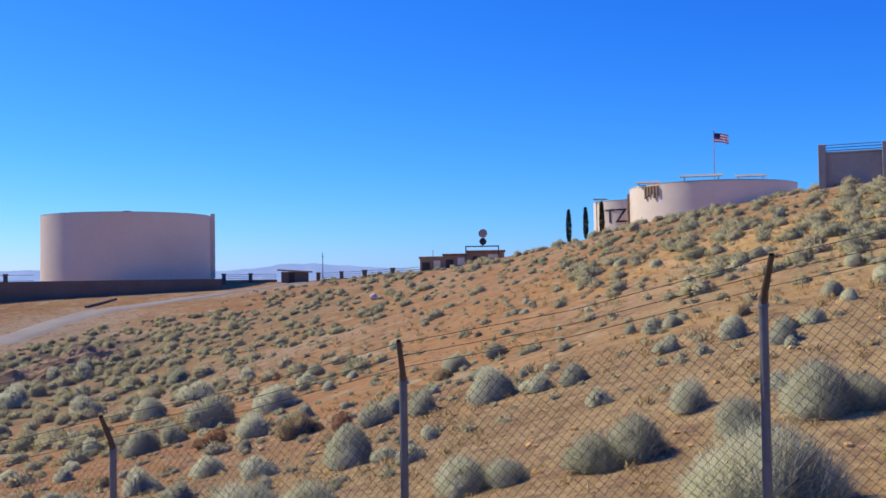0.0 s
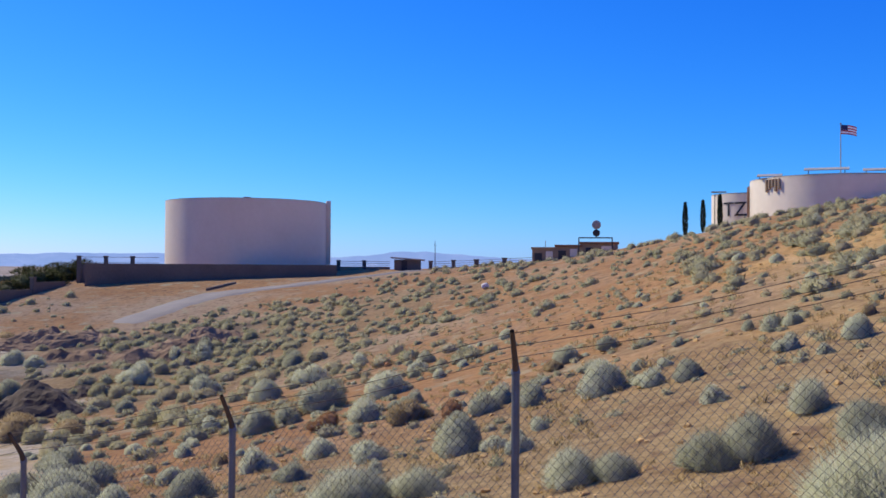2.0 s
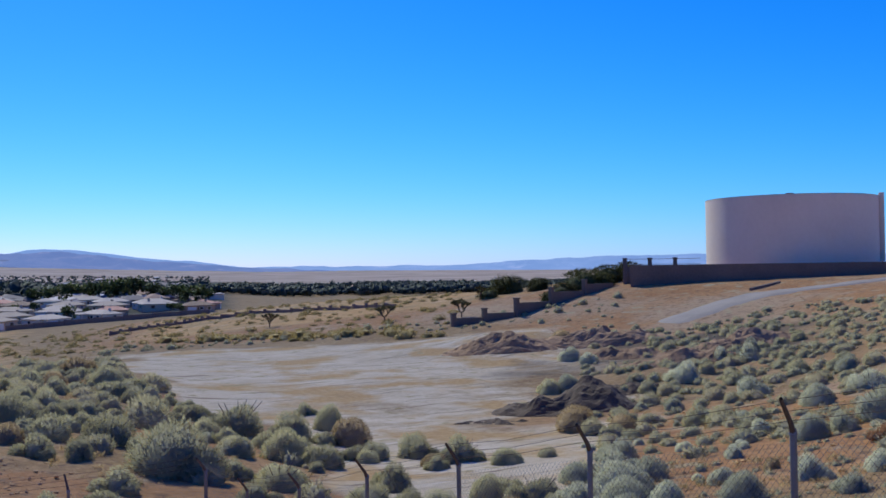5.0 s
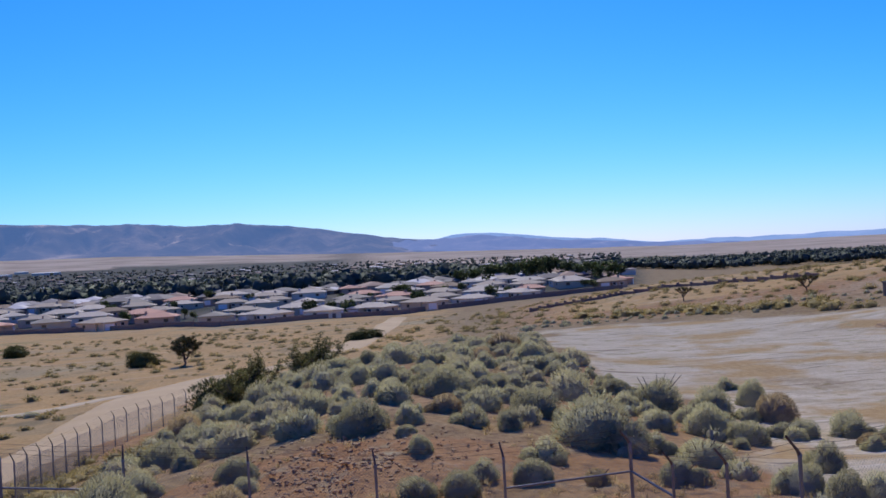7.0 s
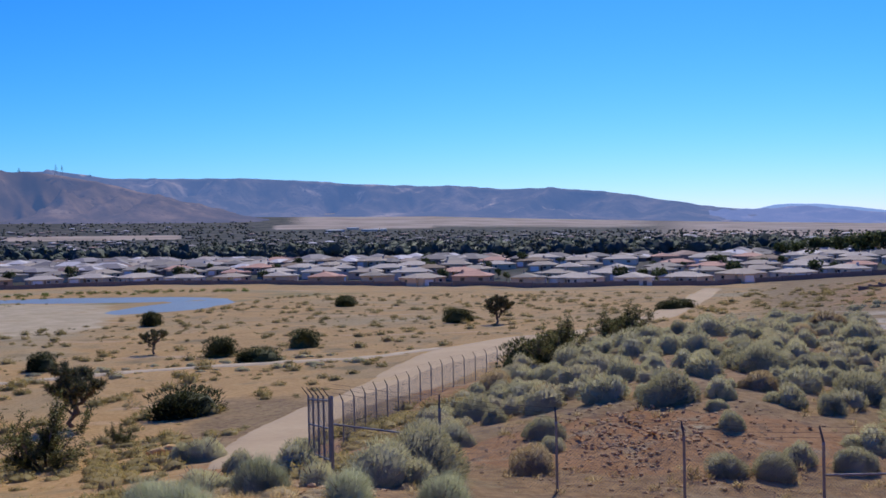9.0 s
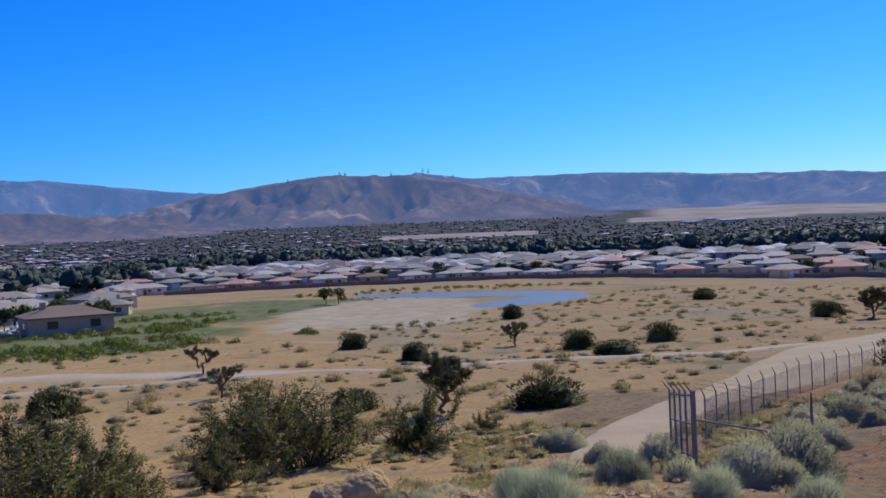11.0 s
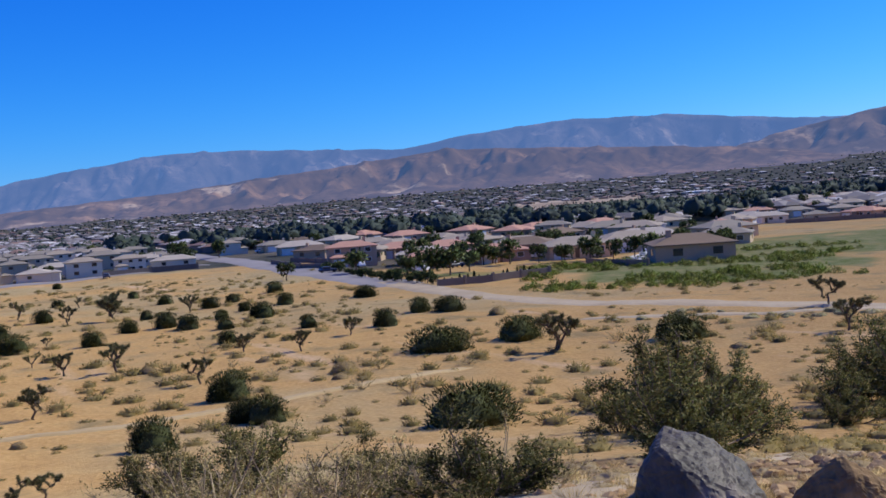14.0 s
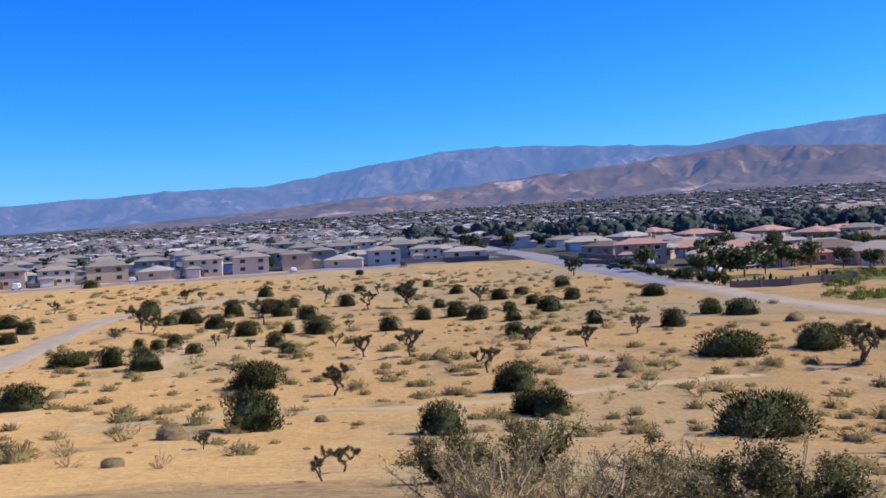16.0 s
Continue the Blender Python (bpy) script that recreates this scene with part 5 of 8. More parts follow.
KNOLL_SAGE = [(clump if s % 3 else mound)(s, 1000, 0.075, 0.022, tall=0.56, wisps=120, wisp=0.10, rows=7, cols=14) for s in range(50, 56)]
scatter("knoll_scrub", KNOLL_SAGE, spots, M_SAGE, "rounded grey-green sagebrush crowding the knoll", "scrub", 4, (0, 0, -0.15))
scatter("scrub", LIGHT_SAGE, hill_spots, M_SCRUB, "grey-green desert scrub dotted over the hillside", "scrub", 5, (0, 0, -0.05))

GRASS = [dome_sprigs(s, 34, 3, 0.30, 0.05, flat=0.4, up=1.2) for s in range(45, 49)]
spots = []
while len(spots) < 3600:          # dry grass between the bushes of the hillside
    az, r = g.uniform(-98, 8), 10 + 60 * g.random() ** 0.8
    x, y = polar(az, r)
    if clear_of(x, y) or (az > -40 and r < 24) or vnoise(np.array(x / 5), np.array(y / 5)) < 0.35:
        continue
    w = g.uniform(0.2, 0.6) * (0.6 if r < 20 else 1.0)
    spots.append((x, y, w, w * g.uniform(0.5, 1.0)))
small = []
while len(small) < 1000:          # small shrubs between the sagebrush
    az, r = g.uniform(-98, -43), 17 + 75 * g.random() ** 0.8
    x, y = polar(az, r)
    if clear_of(x, y):
        continue
    w = g.uniform(0.22, 0.55)
    small.append((x, y, w, w * g.uniform(0.6, 1.0)))
scatter("small_shrubs", [mound(s, 42, 0.19, 0.11, wisps=10, wisp=0.25, rows=3, cols=6) for s in range(90, 95)], small, M_SCRUB, "small grey-green shrubs strewn over the slope", "scrub", 16, (0, 0, -0.3))
scatter("dry_grass", GRASS, spots, M_STRAW, "thin dry grass on the orange soil", "grass", 14, (0, 0, -0.4))

spots = []
while len(spots) < 4200:          # tufts in the golden field and on the far slope
    az, r = g.uniform(-34, 106), 45 + 230 * g.random() ** 0.8
    x, y = polar(az, r)
    if clear_of(x, y) or (az < 6 and r < 130) or (az > 34 and 150 < r and az < 62) or r > 300:
        continue
    w = 0.35 + 1.7 * g.random() ** 2.2
    spots.append((x, y, w, w * g.uniform(0.5, 0.85)))
scatter("field_tufts", [mound(s, 70, 0.26, 0.05, tall=0.4, wisps=40, wisp=0.34, rows=3, cols=7) for s in range(70, 75)], spots, M_WEED, "small dry shrubs and tufts in the golden field", "scrub", 6, (0, 0, -0.4))

spots = []
while len(spots) < 620:          # slope between the brow and the field, beside the gate
    az, r = g.uniform(8, 62), 8.8 + 45 * g.random() ** 1.8
    x, y = polar(az, r)
    if clear_of(x, y) or (az > 38 and r > 14 and g.random() < 0.6):
        continue
    w = g.uniform(0.2, 0.6) * (0.8 if r < 14 else 1.0)
    spots.append((x, y, w, w * g.uniform(0.5, 0.9)))
scatter("slope_tufts", [dome_sprigs(s, 110, 3, 0.34, 0.014, flat=0.35, up=1.0) for s in range(300, 304)], spots, M_STRAW, "dry straw tufts on the stony slope", "grass", 8, (0, 0, -0.3))

spots = []
while len(spots) < 620:          # low brown brush on the bank above the field
    az, r = g.uniform(7, 58), 26 + 38 * g.random()
    x, y = polar(az, r)
    if clear_of(x, y) or (az > 34 and g.random() < 0.7) or vnoise(np.array(x / 6 + 40), np.array(y / 6)) < 0.4:
        continue
    w = g.uniform(0.4, 1.3)
    spots.append((x, y, w * 1.2, w * g.uniform(0.4, 0.75)))
for k in range(70):          # dark brush along the far edge of the graded lot
    f = g.random() * 3
    (x0, y0), (x1, y1) = ((45, 142), (56.2, 132.4), (61, 119), (66, 106))[int(f)], ((56.2, 132.4), (61, 119), (66, 106), (70, 98))[int(f)]
    f -= int(f)
    w = g.uniform(0.9, 2.4)
    spots.append((x0 + f * (x1 - x0) + g.gauss(0, 1.6), y0 + f * (y1 - y0) + g.gauss(0, 2.5), w * 1.3, w * g.uniform(0.7, 1.0)))
scatter("bank_brush", [mound(s, 90, 0.13, 0.05, wisps=40, wisp=0.2, rows=3, cols=7) for s in range(76, 80)], spots, M_WEED, "low brown brush on the stony bank", "scrub", 15, (0, 0, -0.3))
spots = []
while len(spots) < 110:
    az, r = g.uniform(8, 60), 9.5 + 16 * g.random()
    w = g.uniform(0.25, 0.7)
    if not clear_of(*polar(az, r)):
        spots.append((*polar(az, r), w * 1.2, w * g.uniform(0.4, 0.7)))
scatter("brow_brush", [mound(s, 450, 0.07, 0.015, wisps=200, wisp=0.14) for s in range(96, 99)], spots, M_SAGE_DRY, "low dry brush on the brow of the hill", "scrub", 17, (0, 0, -0.3))

REEDS = [dome_sprigs(s, 110, 4, 0.20, 0.055, flat=0.55, up=0.9) for s in range(40, 44)]
spots = []
while len(spots) < 700:
    az, r = g.uniform(34, 57.5), g.uniform(144, 236)
    x, y = polar(az, r)
    if clear_of(x, y) or vnoise(np.array(x / 11), np.array(y / 11)) < 0.52 or r < 152 + 1.2 * max(0.0, 46 - az) or r > 250 - 1.4 * (az - 34):
        continue
    w = g.uniform(0.8, 3.0)
    spots.append((x, y, w, w * g.uniform(0.4, 0.85)))
while len(spots) < 800:
    az, r = g.uniform(18, 36), g.uniform(296, 318)
    x, y = polar(az, r)
    spots.append((x, y, g.uniform(1, 3), g.uniform(0.6, 2)))
scatter("reeds", REEDS, spots, M_REED, "bright green reeds along the wet ground", "reeds", 9, (0, 0, 0.05))


# ---- dark junipers ----
def juniper_model(seed):
    g = np.random.default_rng(seed)
    v, f, tint = dome_sprigs(seed, 4600, 9 + seed % 3, 0.046, 0.018, flat=0.62, up=0.9, shell=0.35)
    k = 420                                      # plumes that stand out of the outline
    a, d = g.uniform(0, 2 * math.pi, k), 0.42 * np.sqrt(g.random(k))
    c = np.stack([d * np.cos(a), d * np.sin(a), (0.60 - 0.9 * d ** 1.8) * g.uniform(0.85, 1.0, k)], -1)
    way = np.stack([np.cos(a) * 0.5, np.sin(a) * 0.5, np.full(k, 0.9)], -1) + g.normal(size=(k, 3)) * 0.25
    way /= np.linalg.norm(way, axis=1, keepdims=True)
    v2, f2 = sprigs(c, way, g.uniform(0.05, 0.09, k), g.uniform(0.012, 0.02, k), g)
    v, f, tint = np.concatenate([v, v2]), np.concatenate([f, f2 + len(v)]), np.concatenate([tint * 0.6, np.repeat(g.random(k) * 0.5, 3)])
    v, f, tint = with_core(v, f, tint, seed, 0.36, 0.48)
    return mesh_np("foliage", v, f, M_JUNIPER, tint, normals=fuzzy(v, (0, 0, 0.15), seed, 0.6)), twigs(seed, 9, 0.35, 0.28, 0.02, M_BARK)


JUNIPER_MODELS = [juniper_model(s) for s in range(60, 65)]
g = random.Random(21)
for x, y, w in JUNIPERS_WEST + JUNIPERS_FAR + JUNIPERS_EAST:
    plant("juniper", JUNIPER_MODELS, x, y, w * 1.15, w * g.uniform(0.95, 1.25) * (1.0 if w < 4.0 else 0.74 if w < 5 else 0.5), "dark green juniper bush on dry golden grass", "bush", "junipers in the field", g=g)

# ---- creosote bushes: thin stems, small leaves ----
def creosote_model(seed, leaves=92, leaf=None, boughs=15):
    """Boughs that fan out from one root, each with side shoots that carry plumes of small leaves."""
    g = np.random.default_rng(seed)
    stems, c, w, full = [], [], [], leaves > 60

    def shoot(base, way, length, thick):
        bend = g.normal(size=3) * 0.10 * length
        pts = [base, base + way * length * 0.35 + bend * 0.5, base + way * length * 0.7 + bend, base + way * length + bend + np.array([0, 0, 0.06 * length])]
        return pts, [thick, thick * 0.75, thick * 0.5, thick * 0.2]

    for b in range(boughs):
        a, lean = 2 * math.pi * (b + g.random()) / boughs, g.uniform(0.1, 1.2)
        way = np.array([math.sin(lean) * math.cos(a), math.sin(lean) * math.sin(a), math.cos(lean)])
        pts, radii = shoot(np.array([0, 0, -0.04]), way, g.uniform(0.42, 0.66), 0.011)
        stems.append((pts, radii))
        for k in range(7 if full else 4):
            s = g.uniform(0.25, 0.98)
            i = min(2, int(s * 3))
            p = pts[i] * (1 - (s * 3 - i)) + pts[i + 1] * (s * 3 - i)
            d = way * 0.8 + g.normal(size=3) * 0.5 + np.array([0, 0, 0.35])
            d /= np.linalg.norm(d)
            twig, tr = shoot(p, d, g.uniform(0.10, 0.22), 0.004)
            stems.append(([pts[0]] + pts[1:i + 1] + [p] + twig[1:], [0.005] * (i + 2) + tr[1:]))
            n = leaves if full else leaves // 2
            along = g.random((n, 1)) ** 0.7
            c.append(p + (twig[3] - p) * along + g.normal(size=(n, 3)) * (0.026 if full else 0.02))
            v = g.normal(size=(n, 3)) * 0.8 + d
            w.append(v / np.linalg.norm(v, axis=1, keepdims=True))
    c, w = np.concatenate(c), np.concatenate(w)
    c[:, 2] = c[:, 2].clip(0.02)
    v, f = sprigs(c, w, g.uniform(0.018, 0.038, len(c)), g.uniform(0.009, 0.018, len(c)) if full else g.uniform(0.007, 0.014, len(c)), g)
    return mesh_np("foliage", v, f, leaf or M_CREOSOTE, np.repeat(g.random(len(c)) ** 3, 3), normals=fuzzy(v, (0, 0, 0.05), seed, 0.6)), rooted_mesh("woody_base", stems, M_TWIG if full else M_TWIG_PALE)


CREOSOTE_MODELS = [creosote_model(s) for s in range(80, 84)]
g = random.Random(31)
AIRY_MODELS = [creosote_model(s, 50, M_CREOSOTE_DRY, 12) for s in range(84, 87)]
for x, y, w in CREOSOTES:
    plant("creosote_bush", CREOSOTE_MODELS, x, y, w * 1.32, w * g.uniform(0.95, 1.15), "airy olive creosote bush with thin stems", "bush", "creosote on the brow", g=g, sink=0.05)
for k in range(20):
    az = 57.5 + 23 * (k + g.random()) / 20
    x, y = polar(az, g.uniform(11.0, 14.5) - 0.05 * (az - 57))
    w = g.uniform(0.75, 1.35)
    plant("creosote_bush", AIRY_MODELS, x, y, w * 1.1, w * g.uniform(0.9, 1.15), "sparse tan creosote bush with bare thin stems", "bush", "creosote on the brow", g=g, sink=0.05)


for x, y, w in SHRUBS + SHRUBS_WEST:
    if any(math.hypot(x - a, y - b) < 4 for a, b, _ in JUNIPERS_EAST):
        continue
    w = min(w, 2.6)
    plant("desert_shrub", AIRY_MODELS if g.random() < 0.6 else SAGES_DRY, x, y, w * 1.1, w * g.uniform(0.65, 0.85), "low grey-brown desert shrub in dry grass", "bush", "shrubs in the field", g=g)


# ---- Joshua trees ----
def joshua_model(seed, depth=3, first=0.27):
    g = np.random.default_rng(seed)
    tubes, heads = [], []

    def limb(p, d, length, r, depth):
        bend = g.normal(size=3) * 0.05
        mid, end = p + d * length * 0.5 + bend, p + d * length + np.array([0, 0, 0.03])
        tubes.append(tube([p, mid, end], [r, r * 0.9, r * 0.8], 7))
        if depth < 3:
            heads.append((mid, d, 0.4))
        if depth == 0 or (depth == 1 and g.random() < 0.2):
            heads.append((end, d, 1.0))
            return
        start = g.uniform(0, 2 * math.pi)
        k = 2 + (g.random() < 0.5)
        for i in range(k):
            a = start + 2 * math.pi * i / k + g.uniform(-0.5, 0.5)
            nd = d * 0.5 + np.array([math.cos(a), math.sin(a), 0.35]) * g.uniform(0.6, 0.9)
            nd[2] = max(nd[2], 0.15)
            limb(end, nd / np.linalg.norm(nd), length * g.uniform(0.7, 1.05), r * 0.82, depth - 1)

    limb(np.array([0, 0, -0.06]), np.array([g.normal() * 0.12, g.normal() * 0.12, 1.0]), first, 0.04, depth)
    c, w, ln, wd = [], [], [], []
    for end, d, full in heads:
        k = int(150 * full)
        dirs = g.normal(size=(k, 3)) + d * 0.7
        dirs /= np.linalg.norm(dirs, axis=1, keepdims=True)
        c.append(end + d * g.uniform(-0.10, 0.03, (k, 1)) + dirs * 0.02)
        w.append(dirs)
        ln.append(g.uniform(0.055, 0.105, k) * (0.55 + 0.45 * full))
        wd.append(g.uniform(0.012, 0.022, k))
    c = np.concatenate(c)
    v, f = sprigs(c, np.concatenate(w), np.concatenate(ln), np.concatenate(wd), g, 0.1)
    top = v[:, 2].max()
    trunk = tubes_mesh("trunk", tubes, M_BARK)
    crown = mesh_np("crown", v / top, f, M_YUCCA, np.repeat(g.random(len(c)) ** 3, 3))
    trunk.transform(Matrix.Diagonal((1 / top, 1 / top, 1 / top, 1)))
    return crown, trunk


JOSHUA_MODELS = [joshua_model(s) for s in range(100, 107)]
g = random.Random(41)
BUSHY_JOSHUA = [joshua_model(108, 4, 0.21)]
for x, y, h in JOSHUAS + JOSHUAS_WEST:
    h = max(h, 0.85) * 1.1
    plant("joshua_tree", BUSHY_JOSHUA if h > 4.7 else JOSHUA_MODELS, x, y, h, h, "Joshua tree with spiky tufts on branching limbs", "tree", "Joshua trees in the field", names=("crown", "trunk"), g=g, sink=0.05)


# ---- the great tank on its walled platform ----
def ring(radius, height, sides=240, z=0.0, thick=0.25, inner=False):
    """Points and quads of a cylinder's shell, closed at its top edge."""
    a = np.linspace(0, 2 * math.pi, sides, endpoint=False)
    c, s = np.cos(a), np.sin(a)
    rows = [(radius, z), (radius, z + height), (radius - thick, z + height), (radius - thick, z)]
    v = np.concatenate([np.stack([r * c, r * s, np.full(sides, h)], -1) for r, h in rows])
    k = np.arange(sides)
    f = [np.stack([i * sides + k, i * sides + (k + 1) % sides, (i + 1) * sides + (k + 1) % sides, (i + 1) * sides + k], -1) for i in range(3)]
    return v, np.concatenate(f)


def cone_roof(radius, rise, sides=240, z=0.0, eave=0.0):
    a = np.linspace(0, 2 * math.pi, sides, endpoint=False)
    c, s = np.cos(a), np.sin(a)
    rows = [(radius + eave, z - 0.12), (radius + eave, z), (radius * 0.66, z + rise * 0.45), (radius * 0.33, z + rise * 0.82), (0.05, z + rise)]
    v = np.concatenate([np.stack([r * c, r * s, np.full(sides, h)], -1) for r, h in rows])
    k = np.arange(sides)
    f = [np.stack([i * sides + k, i * sides + (k + 1) % sides, (i + 1) * sides + (k + 1) % sides, (i + 1) * sides + k], -1) for i in range(4)]
    return v, np.concatenate(f)


def water_tank(az, dist, base, rim, radius, paint, label, courses, rise=0.55):
    x, y = polar(az, dist)
    tank = thing("water_tank", x, y, base, az, label, "water tank")
    h = rim - base
    part("shell", mesh_np("shell", *ring(radius, h), paint), paint, tank)
    part("roof", mesh_np("roof", *cone_roof(radius, rise, z=h), paint, smooth=False), paint, tank)
    for k in range(1, courses):
        part("weld_seam", mesh_np("weld_seam", *ring(radius + 0.004, 0.05, z=h * k / courses, thick=0.03), paint), paint, tank)
    part("rim_angle", mesh_np("rim_angle", *ring(radius + 0.004, 0.14, z=h - 0.30, thick=0.06), paint), paint, tank, "narrow steel angle under the roof")
    return tank


tank = water_tank(-52.1, 170.0, -1.3, 10.42, 13.04, M_TANK, "huge cylindrical beige steel water tank behind a wall", 5)
vent = part("roof_vent", box(bmesh.new(), 0.9, 0.9, 0.55, 0, 0, 12.0, bevel=0.08), M_RUST, tank, "small rusty roof vent")
part("vent_cap", box(bmesh.new(), 1.2, 1.2, 0.12, 0, 0, 12.55, bevel=0.03), M_RUST, vent)
bm = bmesh.new()
box(bm, 0.75, 0.9, 10.6, 13.32, -1.0, 1.6, bevel=0.05)
part("ladder_housing", bm, M_TANK, tank, "enclosed vertical ladder housing")
for k in range(5):
    part("bracket", box(bmesh.new(), 0.5, 0.2, 0.12, 13.0, -1.0, 2.5 + 2.1 * k), M_DARK, tank)
part("ladder_foot", box(bmesh.new(), 0.2, 0.5, 1.2, 13.3, -1.0, 0.4), M_DARK, tank)


def wall_run(name, points, mat, label, thick=0.25, posts=0.0, post_h=0.5, rails=0, mat_post=None, block=False):
    """A straight-topped masonry wall through (x, y, bottom, top) rows, with piers and rails on top."""
    ob = thing(name, points[0][0], points[0][1], 0, 0, label, "wall")
    ox, oy = points[0][0], points[0][1]
    for (x0, y0, b0, t0), (x1, y1, b1, t1) in zip(points, points[1:]):
        d = Vector((x1 - x0, y1 - y0, 0))
        n = Vector((-d.y, d.x, 0)).normalized() * thick / 2
        bm = bmesh.new()
        v = [bm.verts.new((x - ox + s * n.x, y - oy + s * n.y, z)) for x, y, z in ((x0, y0, b0), (x1, y1, b1), (x1, y1, t1), (x0, y0, t0)) for s in (-1, 1)]
        for q in ((0, 2, 4, 6), (7, 5, 3, 1), (6, 4, 5, 7), (0, 6, 7, 1), (2, 3, 5, 4), (0, 1, 3, 2)):
            bm.faces.new([v[i] for i in q])
        bmesh.ops.recalc_face_normals(bm, faces=bm.faces)
        part("panel", bm, mat, ob)
        if posts:
            k = max(1, round(d.length / posts))
            turn = math.degrees(math.atan2(d.y, d.x))
            for i in range(k):
                s = i / k
                x, y, t, b = x0 + d.x * s - ox, y0 + d.y * s - oy, t0 + (t1 - t0) * s, b0 + (b1 - b0) * s
                bm = box(bmesh.new(), 0.62, 0.62, t - b + post_h, x, y, b, turn, 0.03)
                box(bm, 0.78, 0.78, 0.14, x, y, t + post_h, turn, 0.03)
                part("pier", bm, mat_post or mat, ob)
                for r in range(rails):
                    h = 0.25 + (post_h - 0.3) * r / max(1, rails - 1)
                    s1 = (i + 1) / k
                    a = (x, y, t + h)
                    c = (x0 + d.x * s1 - ox, y0 + d.y * s1 - oy, t0 + (t1 - t0) * s1 + h)
                    part("rail", tubes_mesh("rail", [tube([a, c], [0.035, 0.035], 5)], M_POST), M_POST, ob)
    return ob


def arc(azs, dist, bottom, top):
    return [(*polar(a, dist), bottom, top) for a in azs]


wall_run("retaining_wall", arc(np.arange(-43.6, -57.4, -1.5), 151, -3.6, 0.22), M_BLOCK, "long dark grey block wall round the tank platform", 0.3)
wall_run("terrace_wall", [(*polar(-43.3, 156), -3, 0.1), (*polar(-47.4, 156), -3, 0.1)], M_BLOCK, "low wall with piers and pipe rails", 0.25, 3.4, 1.1, 2)
wall_run("terrace_wall", [(*polar(-57.2, 165), -2.5, 0.0), (*polar(-60.1, 165), -2.2, 0.0)], M_BLOCK_TAN, "tan block wall with piers and pipe rails", 0.25, 4.4, 0.9, 3, M_BLOCK)
wall_run("terrace_wall", [(*polar(-62.4, 165), -2, -0.1), (*polar(-65.0, 165), -2, 0.2), (*polar(-68.2, 162), -1, 0.7)], M_BLOCK_TAN, "tan block wall with piers and pipe rails along the crest", 0.25, 4.0, 1.0, 3, M_BLOCK)
STEPS = [(73.7, 110.7), (78.2, 110.0), (82.9, 109.1), (90.1, 110.5), (97.0, 111.4), (104.4, 113.6)]
for (x0, y0), (x1, y1) in zip(STEPS, STEPS[1:]):
    b0, b1 = on(x0, y0), on(x1, y1)
    top = max(b0, b1) + 0.6
    wall_run("stepped_wall", [(x0, y0, min(b0, b1) - 0.4, top), (x1, y1, min(b0, b1) - 0.4, top)], M_BLOCK, "stepped dark block wall going down the hillside", 0.3, 20, 0.55, 0)
wall_run("kerb_wall", [(105.8, 88.8, -4.6, -3.0), (112.5, 89.5, -4.0, -2.2)], M_BLOCK, "short dark retaining wall beside the access road", 0.4)


def shed():
    x, y = polar(-61.1, 160)
    ob = thing("shed", x, y, -1.0, -61, "small brown block pump shed with a flat roof", "shed")
    part("wall", box(bmesh.new(), 4.2, 3.6, 2.15, 0, 0, 0, bevel=0.02), M_BLOCK, ob)
    bm = box(bmesh.new(), 5.4, 4.4, 0.22, 0, 0, 2.16, bevel=0.02)
    bmesh.ops.rotate(bm, verts=bm.verts, cent=(0, 0, 2.2), matrix=Matrix.Rotation(radians(4), 3, "Y"))
    part("roof", bm, M_CONCRETE, ob, "thin pale roof slab")
    door = part("door", box(bmesh.new(), 0.9, 0.06, 1.95, -0.5, -1.83, 0), M_DARK, ob)
    part("door_handle", box(bmesh.new(), 0.05, 0.08, 0.16, -0.2, -1.89, 0.95), M_POST, door)


shed()
x, y = polar(-62.65, 168)
pole = thing("utility_pole", x, y, on(x, y, 0.3), 0, "thin metal mast beyond the wall", "pole")
part("mast", tubes_mesh("mast", [tube([(0, 0, 0), (0, 0, 2.4), (0, 0, 4.9)], [0.09, 0.07, 0.05], 8)], M_POST), M_POST, pole)
part("crossbar", box(bmesh.new(), 0.7, 0.08, 0.08, 0, 0, 4.2), M_POST, pole)


